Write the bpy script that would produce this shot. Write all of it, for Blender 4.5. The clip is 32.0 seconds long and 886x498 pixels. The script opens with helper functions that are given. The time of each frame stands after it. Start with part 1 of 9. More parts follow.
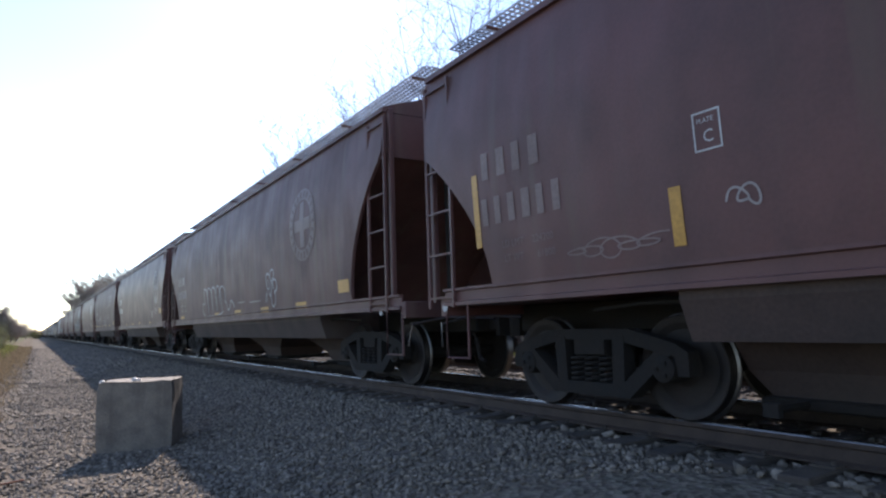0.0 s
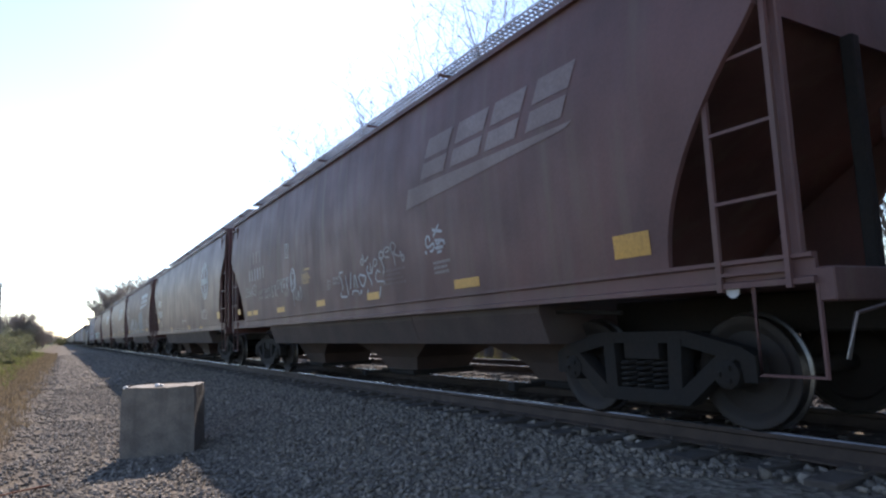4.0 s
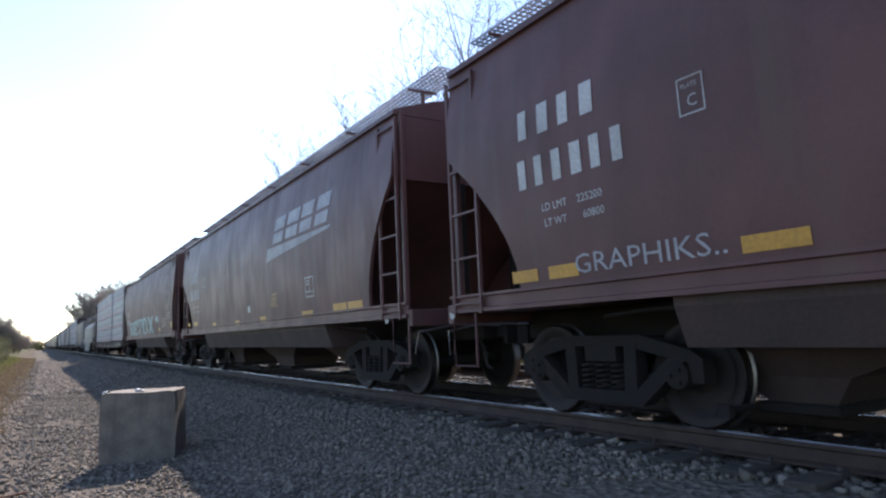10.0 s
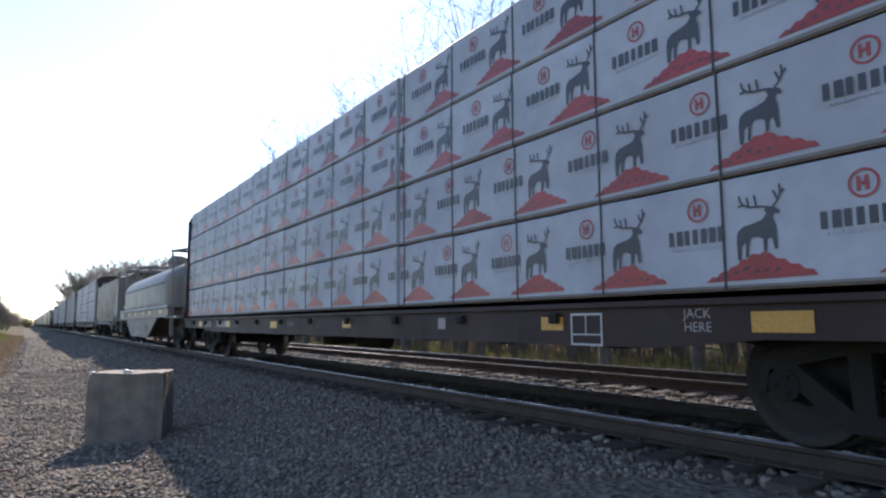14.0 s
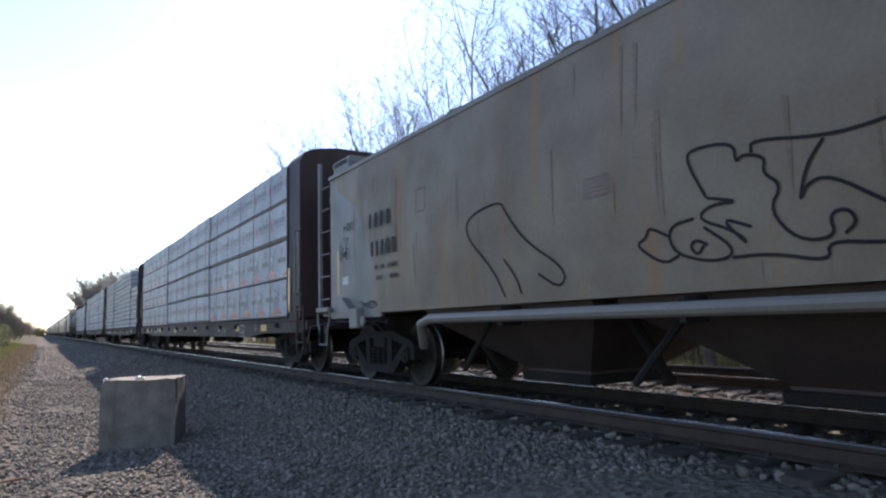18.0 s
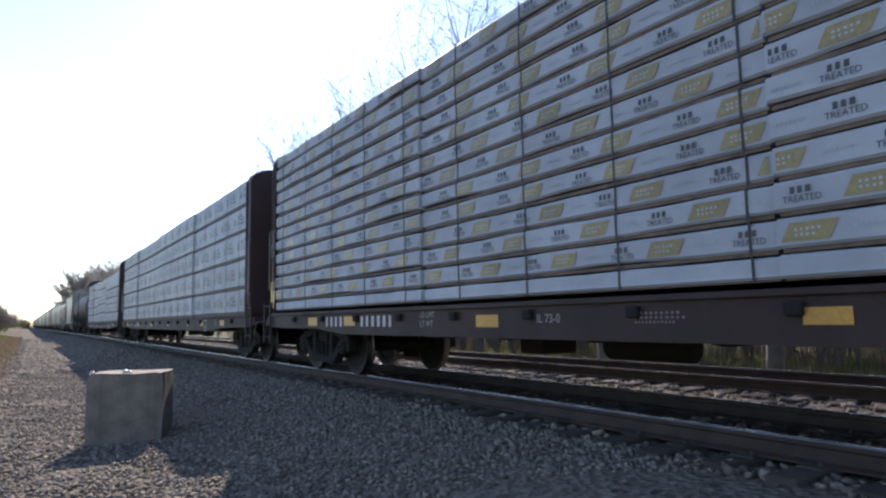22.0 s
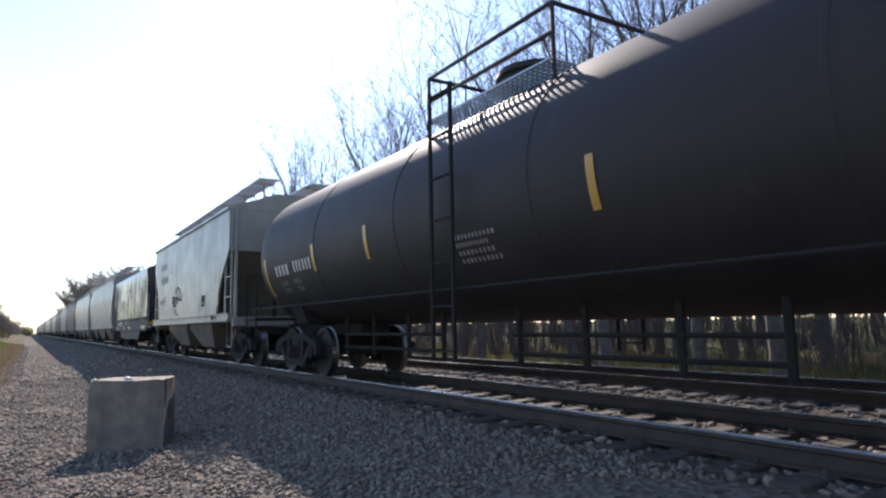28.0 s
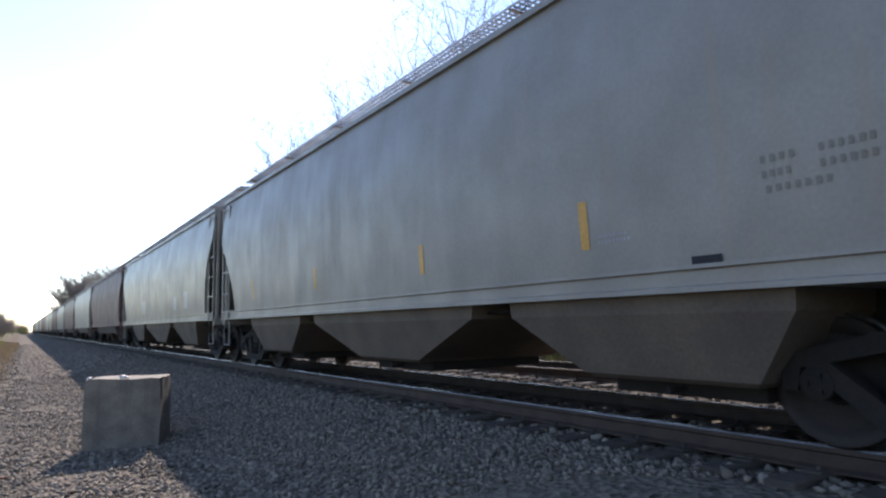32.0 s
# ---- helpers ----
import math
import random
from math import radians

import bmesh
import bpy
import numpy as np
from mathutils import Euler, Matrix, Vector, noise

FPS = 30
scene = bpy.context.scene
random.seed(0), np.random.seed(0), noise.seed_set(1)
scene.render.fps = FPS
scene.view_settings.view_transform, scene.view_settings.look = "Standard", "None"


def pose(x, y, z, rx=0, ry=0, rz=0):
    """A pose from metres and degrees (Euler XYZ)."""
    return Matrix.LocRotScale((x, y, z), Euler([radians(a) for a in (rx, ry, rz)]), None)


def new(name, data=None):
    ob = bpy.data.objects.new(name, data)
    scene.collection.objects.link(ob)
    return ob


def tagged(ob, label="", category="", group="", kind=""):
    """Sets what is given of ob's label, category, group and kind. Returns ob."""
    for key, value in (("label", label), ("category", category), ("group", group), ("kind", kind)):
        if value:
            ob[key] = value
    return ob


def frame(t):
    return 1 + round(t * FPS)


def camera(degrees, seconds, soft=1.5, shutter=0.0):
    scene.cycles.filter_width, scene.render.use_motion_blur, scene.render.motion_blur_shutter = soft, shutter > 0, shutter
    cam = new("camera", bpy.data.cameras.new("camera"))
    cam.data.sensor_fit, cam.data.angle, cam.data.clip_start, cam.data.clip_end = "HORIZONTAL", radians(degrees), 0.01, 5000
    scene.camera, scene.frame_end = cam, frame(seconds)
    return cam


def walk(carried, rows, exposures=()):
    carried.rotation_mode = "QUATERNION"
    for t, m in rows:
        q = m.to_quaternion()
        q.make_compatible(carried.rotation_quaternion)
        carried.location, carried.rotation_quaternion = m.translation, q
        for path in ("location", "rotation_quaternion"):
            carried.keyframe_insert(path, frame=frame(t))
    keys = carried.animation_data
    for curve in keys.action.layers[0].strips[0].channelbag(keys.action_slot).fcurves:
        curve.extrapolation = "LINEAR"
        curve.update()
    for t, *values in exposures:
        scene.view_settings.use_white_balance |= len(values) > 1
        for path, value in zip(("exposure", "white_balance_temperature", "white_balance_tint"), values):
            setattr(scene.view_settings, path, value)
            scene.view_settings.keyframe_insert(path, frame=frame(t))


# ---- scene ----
XT, XT2, EYE, V = 5.6, 9.55, 0.91, 10.3      # near track, far track, eye height over the rail, train speed
# seconds, yaw, pitch, roll of the carried camera
PATH = [
    (0.0, -31.94, 6.45, 1.85), (0.5, -31.90, 6.40, 1.90), (1.0, -31.44, 6.46, 2.01), (1.5, -30.77, 6.46, 2.10),
    (2.0, -30.77, 6.53, 2.11), (2.5, -30.71, 6.68, 2.18), (4.5, -30.23, 6.90, 2.24), (5.0, -30.29, 6.89, 2.23),
    (5.5, -30.42, 6.63, 2.14), (6.0, -30.45, 6.69, 1.99), (6.5, -30.52, 6.51, 1.77), (7.0, -30.55, 6.65, 2.08),
    (7.5, -30.42, 7.00, 1.95), (8.0, -30.34, 7.18, 2.32), (8.5, -30.43, 7.43, 2.60), (9.0, -31.70, 7.10, 2.49),
    (9.5, -31.68, 7.21, 2.33), (10.0, -31.69, 7.15, 2.35), (10.5, -31.69, 7.15, 2.32), (11.0, -31.63, 7.09, 2.32),
    (11.5, -31.66, 7.00, 2.30), (12.0, -31.77, 6.67, 2.02), (12.5, -32.09, 6.03, 0.84), (13.0, -33.64, 5.84, -0.09),
    (13.5, -33.50, 6.15, -0.18), (14.0, -32.49, 6.43, 0.34), (14.5, -32.76, 6.70, 0.47), (16.5, -32.45, 6.55, 1.01),
    (17.0, -32.20, 6.49, 1.28), (17.5, -31.69, 6.52, 1.47), (18.0, -31.68, 6.46, 1.55), (18.5, -31.27, 6.47, 1.62),
    (19.0, -30.95, 6.50, 1.73), (19.5, -30.83, 6.60, 1.84), (20.0, -30.64, 6.48, 1.98), (20.5, -30.24, 6.43, 2.01),
    (21.0, -29.94, 6.52, 1.86), (21.5, -29.70, 6.73, 1.81), (22.0, -32.60, 6.14, 0.96), (22.5, -32.37, 5.91, 1.09),
    (23.0, -32.49, 6.14, 0.85), (23.5, -32.47, 6.13, 0.86), (24.0, -32.46, 6.29, 0.90), (24.5, -32.44, 6.45, 0.95),
    (25.0, -32.40, 6.66, 1.06), (25.5, -32.33, 6.87, 1.16), (26.0, -32.33, 6.82, 1.20), (26.5, -32.35, 6.74, 1.11),
    (28.5, -32.45, 6.67, 1.09), (29.0, -32.46, 6.63, 1.15), (29.5, -32.45, 6.66, 1.08), (30.0, -32.47, 6.62, 1.20),
    (30.5, -32.51, 6.55, 1.13), (31.0, -32.61, 6.55, 0.83), (31.5, -32.71, 6.43, 1.10), (32.0, -32.76, 6.52, 1.11),
    
]
cam = camera(68.57, 32.0, soft=2.3)
walk(cam, [(t, pose(0, 0, EYE, 90 + p, r, y)) for t, y, p, r in PATH])

# ---- light ----
SUN_AZ, SUN_EL = radians(21.5), radians(33.0)
world = bpy.data.worlds.new("sky")
scene.world = world
world.use_nodes = True
wn = world.node_tree
sky = wn.nodes.new("ShaderNodeTexSky")
sky.sky_type, sky.sun_disc = "NISHITA", False
sky.sun_elevation, sky.sun_rotation = SUN_EL, SUN_AZ
sky.air_density, sky.dust_density, sky.ozone_density = 1.0, 0.1, 2.55
wn.nodes["Background"].inputs["Strength"].default_value = 0.15
wn.links.new(sky.outputs[0], wn.nodes["Background"].inputs["Color"])
sun = new("sun", bpy.data.lights.new("sun", "SUN"))
sun.data.energy, sun.data.angle, sun.data.color = 4.5, radians(0.53), (1.0, 0.93, 0.82)
sun_way = Vector((math.sin(SUN_AZ) * math.cos(SUN_EL), math.cos(SUN_AZ) * math.cos(SUN_EL), math.sin(SUN_EL)))
sun.rotation_mode = "QUATERNION"
sun.rotation_quaternion = sun_way.to_track_quat("Z", "Y")
scene.view_settings.exposure = 1.10
scene.view_settings.use_white_balance = True
scene.view_settings.white_balance_temperature, scene.view_settings.white_balance_tint = 6500, 18.0


# ---- materials ----
MATS = {}


def mat(name, c1, c2=None, rough=0.6, metal=0.0, scale=1.5, fine=30.0, bump=0.15, streak=0.0, spec=0.5, dirt=None, dirt_at=0.55, dent=0.0, grain_by=0.4):
    """A weathered surface: two colours in large patches, a fine grain, and where asked rain streaks and dirt."""
    m = bpy.data.materials.new(name)
    m.use_nodes = True
    nt = m.node_tree
    n, ln = nt.nodes, nt.links
    b = n["Principled BSDF"]
    b.inputs["Metallic"].default_value = metal
    b.inputs["Specular IOR Level"].default_value = spec
    tc = n.new("ShaderNodeTexCoord")
    big = n.new("ShaderNodeTexNoise")
    big.inputs["Scale"].default_value, big.inputs["Detail"].default_value = scale, 6.0
    small = n.new("ShaderNodeTexNoise")
    small.inputs["Scale"].default_value, small.inputs["Detail"].default_value = fine, 4.0
    ln.new(tc.outputs["Object"], big.inputs["Vector"])
    ln.new(tc.outputs["Object"], small.inputs["Vector"])
    if c2 is None:
        c2 = tuple(0.72 * c for c in c1)
    ramp = n.new("ShaderNodeMapRange")
    ramp.inputs[1].default_value, ramp.inputs[2].default_value = 0.35, 0.68
    ln.new(big.outputs["Fac"], ramp.inputs[0])
    mix = n.new("ShaderNodeMix")
    mix.data_type = "RGBA"
    mix.inputs[6].default_value, mix.inputs[7].default_value = (*c1, 1), (*c2, 1)
    ln.new(ramp.outputs[0], mix.inputs[0])
    last = mix.outputs[2]
    grain = n.new("ShaderNodeMix")
    grain.data_type, grain.blend_type = "RGBA", "OVERLAY"
    grain.inputs[0].default_value = grain_by
    ln.new(last, grain.inputs[6])
    ln.new(small.outputs["Fac"], grain.inputs[7])
    last = grain.outputs[2]
    if dirt:
        mp = n.new("ShaderNodeMapping")
        mp.inputs["Scale"].default_value = (2.5, 2.5, 0.18) if streak else (1, 1, 1)
        st = n.new("ShaderNodeTexNoise")
        st.inputs["Scale"].default_value, st.inputs["Detail"].default_value = 1.6, 7.0
        ln.new(tc.outputs["Object"], mp.inputs["Vector"])
        ln.new(mp.outputs[0], st.inputs["Vector"])
        r2 = n.new("ShaderNodeMapRange")
        r2.inputs[1].default_value, r2.inputs[2].default_value = dirt_at, dirt_at + 0.2
        r2.inputs[4].default_value = 0.8
        ln.new(st.outputs["Fac"], r2.inputs[0])
        dm = n.new("ShaderNodeMix")
        dm.data_type = "RGBA"
        dm.inputs[7].default_value = (*dirt, 1)
        ln.new(r2.outputs[0], dm.inputs[0])
        ln.new(last, dm.inputs[6])
        last = dm.outputs[2]
    ln.new(last, b.inputs["Base Color"])
    rr = n.new("ShaderNodeMapRange")
    rr.inputs[3].default_value, rr.inputs[4].default_value = max(0.05, rough - 0.12), min(1.0, rough + 0.12)
    ln.new(big.outputs["Fac"], rr.inputs[0])
    ln.new(rr.outputs[0], b.inputs["Roughness"])
    if bump:
        bp = n.new("ShaderNodeBump")
        bp.inputs["Strength"].default_value, bp.inputs["Distance"].default_value = bump, 0.02
        ln.new(small.outputs["Fac"], bp.inputs["Height"])
        ln.new(bp.outputs[0], b.inputs["Normal"])
        if dent:
            dm_ = n.new("ShaderNodeMapping")
            dm_.inputs["Scale"].default_value = (1.0, 1.1, 0.32)
            dt = n.new("ShaderNodeTexNoise")
            dt.inputs["Scale"].default_value, dt.inputs["Detail"].default_value = 1.3, 2.0
            ln.new(tc.outputs["Object"], dm_.inputs["Vector"])
            ln.new(dm_.outputs[0], dt.inputs["Vector"])
            db = n.new("ShaderNodeBump")
            db.inputs["Strength"].default_value, db.inputs["Distance"].default_value = dent, 0.12
            ln.new(dt.outputs["Fac"], db.inputs["Height"])
            ln.new(db.outputs[0], bp.inputs["Normal"])
    MATS[name] = m
    return m


def vary(m, amount=0.5):
    """Each object of this material a little lighter or darker."""
    nt = m.node_tree
    b = nt.nodes["Principled BSDF"]
    src = b.inputs["Base Color"].links[0].from_socket
    oi = nt.nodes.new("ShaderNodeObjectInfo")
    mr = nt.nodes.new("ShaderNodeMapRange")
    mr.inputs[3].default_value, mr.inputs[4].default_value = 1 - amount / 2, 1 + amount / 2
    hs = nt.nodes.new("ShaderNodeHueSaturation")
    nt.links.new(oi.outputs["Random"], mr.inputs[0])
    nt.links.new(mr.outputs[0], hs.inputs["Value"])
    nt.links.new(src, hs.inputs["Color"])
    nt.links.new(hs.outputs[0], b.inputs["Base Color"])
    return m


def vary_island(m, amount=0.8):
    nt = m.node_tree
    b = nt.nodes["Principled BSDF"]
    src = b.inputs["Base Color"].links[0].from_socket
    ge = nt.nodes.new("ShaderNodeNewGeometry")
    mr = nt.nodes.new("ShaderNodeMapRange")
    mr.inputs[3].default_value, mr.inputs[4].default_value = 1 - amount / 2, 1 + amount / 2
    hs = nt.nodes.new("ShaderNodeHueSaturation")
    nt.links.new(ge.outputs["Random Per Island"], mr.inputs[0])
    nt.links.new(mr.outputs[0], hs.inputs["Value"])
    nt.links.new(src, hs.inputs["Color"])
    nt.links.new(hs.outputs[0], b.inputs["Base Color"])
    return m


BROWN = mat("freight_car_brown_paint", (0.112, 0.049, 0.046), (0.083, 0.041, 0.039), 0.5, spec=0.3, streak=1, dirt=(0.10, 0.065, 0.05), dirt_at=0.56, bump=0.06, dent=0.38, grain_by=0.16)
BROWN2 = mat("faded_brown_paint", (0.117, 0.055, 0.050), (0.086, 0.045, 0.042), 0.56, spec=0.3, streak=1, dirt=(0.12, 0.08, 0.06), dirt_at=0.52, bump=0.08, dent=0.38, grain_by=0.16)
CBROWN = mat("dark_oxide_brown_paint", (0.037, 0.019, 0.017), (0.026, 0.015, 0.0135), 0.66, spec=0.3, streak=1, dirt=(0.04, 0.03, 0.026), dirt_at=0.55, bump=0.08, grain_by=0.16)
# brown of the hopper bays: grime, with the shade under the car painted in
GRIME_SHADE = mat("grimy_shaded_brown_steel", (0.052, 0.032, 0.028), (0.038, 0.026, 0.023), 0.75, dirt=(0.06, 0.045, 0.036), dirt_at=0.56, bump=0.15)
OLDWHITE = mat("weathered_off_white_paint", (0.15, 0.136, 0.117), (0.128, 0.114, 0.096), 0.55, streak=1, dirt=(0.16, 0.115, 0.08), dirt_at=0.56, bump=0.06, dent=0.38, grain_by=0.16)
GREY = mat("light_grey_car_paint", (0.222, 0.204, 0.185), (0.184, 0.166, 0.149), 0.45, streak=1, dirt=(0.25, 0.19, 0.14), dirt_at=0.58, bump=0.05, dent=0.38, grain_by=0.16)
WHITE_CAR = mat("off_white_car_paint", (0.214, 0.196, 0.168), (0.176, 0.158, 0.133), 0.42, streak=1, dirt=(0.20, 0.15, 0.11), dirt_at=0.6, bump=0.05, dent=0.38, grain_by=0.16)
TAN = mat("rust_stained_cream_paint", (0.185, 0.148, 0.108), (0.140, 0.107, 0.076), 0.6, spec=0.35, streak=1, dirt=(0.22, 0.12, 0.06), dirt_at=0.54, bump=0.08, dent=0.38, grain_by=0.16)
PANEL = mat("stained_pale_grey_panel", (0.150, 0.146, 0.142), (0.118, 0.112, 0.106), 0.55, streak=1, dirt=(0.12, 0.092, 0.07), dirt_at=0.54, bump=0.06, grain_by=0.16)
# hopper pockets, darker than the pale car bodies above them
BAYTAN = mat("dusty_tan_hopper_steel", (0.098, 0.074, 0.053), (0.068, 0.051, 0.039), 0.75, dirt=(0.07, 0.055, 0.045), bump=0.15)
BLACK = mat("black_tank_paint", (0.020, 0.016, 0.0155), (0.027, 0.021, 0.019), 0.62, spec=0.25, streak=1, dirt=(0.045, 0.036, 0.034), dirt_at=0.64, bump=0.04, grain_by=0.16)
COVER = mat("blue_black_sheet_cover", (0.016, 0.018, 0.031), (0.012, 0.014, 0.024), 0.30, spec=0.42, bump=0.1, fine=4.0)
UNDER = mat("grimy_running_gear_steel", (0.012, 0.011, 0.0103), (0.018, 0.0145, 0.0125), 0.88, scale=4, bump=0.3, spec=0.25, dirt=(0.03, 0.023, 0.018), dirt_at=0.6)
WHEEL = mat("rusty_wheel_steel", (0.015, 0.0115, 0.010), (0.022, 0.015, 0.0125), 0.75, scale=6, metal=0.1, bump=0.2)
TREAD = mat("polished_wheel_tread", (0.20, 0.19, 0.18), None, 0.38, metal=1.0, bump=0.03)
GALV = mat("galvanised_steel_grating", (0.40, 0.41, 0.42), (0.30, 0.31, 0.32), 0.45, metal=0.7, bump=0.05)
YELLOW = mat("yellow_reflective_tape", (0.47, 0.235, 0.03), (0.38, 0.19, 0.028), 0.4, bump=0.02, dirt=(0.25, 0.15, 0.06), dirt_at=0.66)
WHITE = mat("white_stencil_paint", (0.45, 0.44, 0.43), (0.33, 0.32, 0.31), 0.6, bump=0.02, dirt=(0.2, 0.15, 0.13), dirt_at=0.62)
FADED = mat("worn_white_stencil_paint", (0.30, 0.27, 0.26), (0.2, 0.16, 0.15), 0.6, bump=0.02)
GHOST = mat("ghosted_white_paint", (0.18, 0.125, 0.115), (0.13, 0.085, 0.078), 0.6, bump=0.02)
GREYINK = mat("worn_dark_stencil_paint", (0.072, 0.068, 0.062), (0.11, 0.10, 0.09), 0.7, scale=5.0, bump=0.02)
DARKINK = mat("dark_stencil_paint", (0.026, 0.026, 0.03), None, 0.75, spec=0.25, bump=0.02)
WRAP = mat("white_lumber_wrap", (0.345, 0.35, 0.375), (0.285, 0.29, 0.315), 0.58, scale=1.2, fine=5.0, bump=0.35, spec=0.3, grain_by=0.16)
vary(WRAP, 0.12)
INK_RED = mat("red_wrap_print", (0.30, 0.026, 0.026), (0.20, 0.02, 0.022), 0.45, bump=0.05)
INK_BLACK = mat("charcoal_wrap_print", (0.03, 0.032, 0.04), None, 0.45, bump=0.05)
INK_GREEN = mat("green_wrap_print", (0.03, 0.10, 0.06), None, 0.45, bump=0.05)
INK_GOLD = mat("gold_wrap_print", (0.25, 0.19, 0.075), None, 0.45, bump=0.05)
INK_GREY = mat("grey_wrap_print", (0.33, 0.34, 0.37), None, 0.45, bump=0.05)
WOOD = mat("bare_lumber_wood", (0.15, 0.10, 0.07), (0.08, 0.055, 0.04), 0.75, scale=8, bump=0.3)
STRAP = mat("black_steel_strap", (0.03, 0.03, 0.032), None, 0.5, metal=0.4)
CYAN = mat("pale_cyan_spray_paint", (0.14, 0.275, 0.285), (0.11, 0.225, 0.245), 0.5, bump=0.03)
SPRAY = mat("silver_white_spray_paint", (0.33, 0.325, 0.335), (0.23, 0.22, 0.235), 0.55, scale=3.5, bump=0.03)
FADEBLUE = mat("faded_blue_spray_paint", (0.080, 0.072, 0.082), (0.090, 0.135, 0.175), 0.55, scale=2.2, bump=0.03)
PALEBLUE = mat("pale_blue_spray_paint", (0.20, 0.235, 0.25), (0.13, 0.15, 0.165), 0.55, scale=3.0, bump=0.03)
DULLSILVER = mat("dull_silver_spray_paint", (0.27, 0.265, 0.27), (0.19, 0.18, 0.185), 0.5, scale=3.0, bump=0.03)
TEAL = mat("teal_spray_paint", (0.035, 0.11, 0.135), (0.03, 0.075, 0.095), 0.55, scale=4.0, bump=0.03)
SPRAYBLK = mat("black_spray_paint", (0.020, 0.017, 0.019), None, 0.75, spec=0.2, bump=0.03)
CHROME = mat("worn_steel_rod", (0.22, 0.21, 0.20), (0.12, 0.09, 0.08), 0.4, metal=0.8)
CONCRETE = mat("weathered_concrete", (0.18, 0.147, 0.117), (0.115, 0.096, 0.078), 0.9, scale=5, fine=40, bump=0.6, streak=1, dirt=(0.075, 0.06, 0.048), dirt_at=0.5)
BALLAST = mat("grey_ballast_stone", (0.205, 0.172, 0.138), (0.12, 0.10, 0.082), 0.92, scale=9, fine=60, bump=0.4, spec=0.15)
vary_island(BALLAST, 0.85)
TIE = mat("weathered_timber_tie", (0.06, 0.047, 0.037), (0.04, 0.03, 0.024), 0.9, scale=6, fine=50, bump=0.5)
vary(TIE, 0.5)
RAIL = mat("rusted_rail_steel", (0.045, 0.027, 0.019), (0.03, 0.019, 0.014), 0.8, scale=5, bump=0.3)
RAILHEAD = mat("polished_rail_head", (0.19, 0.17, 0.155), (0.11, 0.095, 0.085), 0.26, metal=1.0, bump=0.0)
BARK = mat("grey_brown_bark", (0.14, 0.115, 0.095), (0.09, 0.073, 0.06), 0.9, scale=4, fine=25, bump=0.6)
TWIG = mat("brown_twigs", (0.12, 0.09, 0.075), (0.085, 0.065, 0.055), 0.85, bump=0.0)
GRASS = mat("spring_grass_blades", (0.10, 0.13, 0.035), (0.15, 0.13, 0.05), 0.8, bump=0.0)
vary_island(GRASS, 1.0)
DRYGRASS = mat("dead_grass_straw", (0.17, 0.13, 0.08), (0.12, 0.092, 0.06), 0.85, bump=0.0)
vary_island(DRYGRASS, 0.8)
# twigs of far trees: distance haze is put into this pale colour
HAZETWIG = mat("hazed_grey_brown_twigs", (0.46, 0.41, 0.37), (0.39, 0.34, 0.30), 0.9, bump=0.0, spec=0.1)
LEAF = mat("spring_bush_leaves", (0.12, 0.13, 0.06), (0.14, 0.125, 0.075), 0.8, bump=0.0, spec=0.2)
vary_island(LEAF, 0.9)


def let_through(m, share=0.45):
    """Thin leaves and blades pass part of the light that falls on their far side."""
    nt = m.node_tree
    b = nt.nodes["Principled BSDF"]
    tr, mx = nt.nodes.new("ShaderNodeBsdfTranslucent"), nt.nodes.new("ShaderNodeMixShader")
    mx.inputs[0].default_value = share
    nt.links.new(b.inputs["Base Color"].links[0].from_socket, tr.inputs["Color"])
    nt.links.new(b.outputs[0], mx.inputs[1])
    nt.links.new(tr.outputs[0], mx.inputs[2])
    nt.links.new(mx.outputs[0], nt.nodes["Material Output"].inputs["Surface"])


# the far twigs are let through too, to lighten them as haze would
for leafy in (LEAF, GRASS, DRYGRASS, HAZETWIG):
    let_through(leafy)

RUNS = mat("dark_rust_runs", (0.12, 0.085, 0.066), (0.085, 0.06, 0.048), 0.8, bump=0.1)
TANRUST = mat("rust_stained_paint", (0.16, 0.115, 0.08), (0.13, 0.088, 0.058), 0.7, bump=0.05)
RUST = mat("rusty_iron", (0.2, 0.07, 0.03), (0.13, 0.05, 0.03), 0.85, bump=0.3)


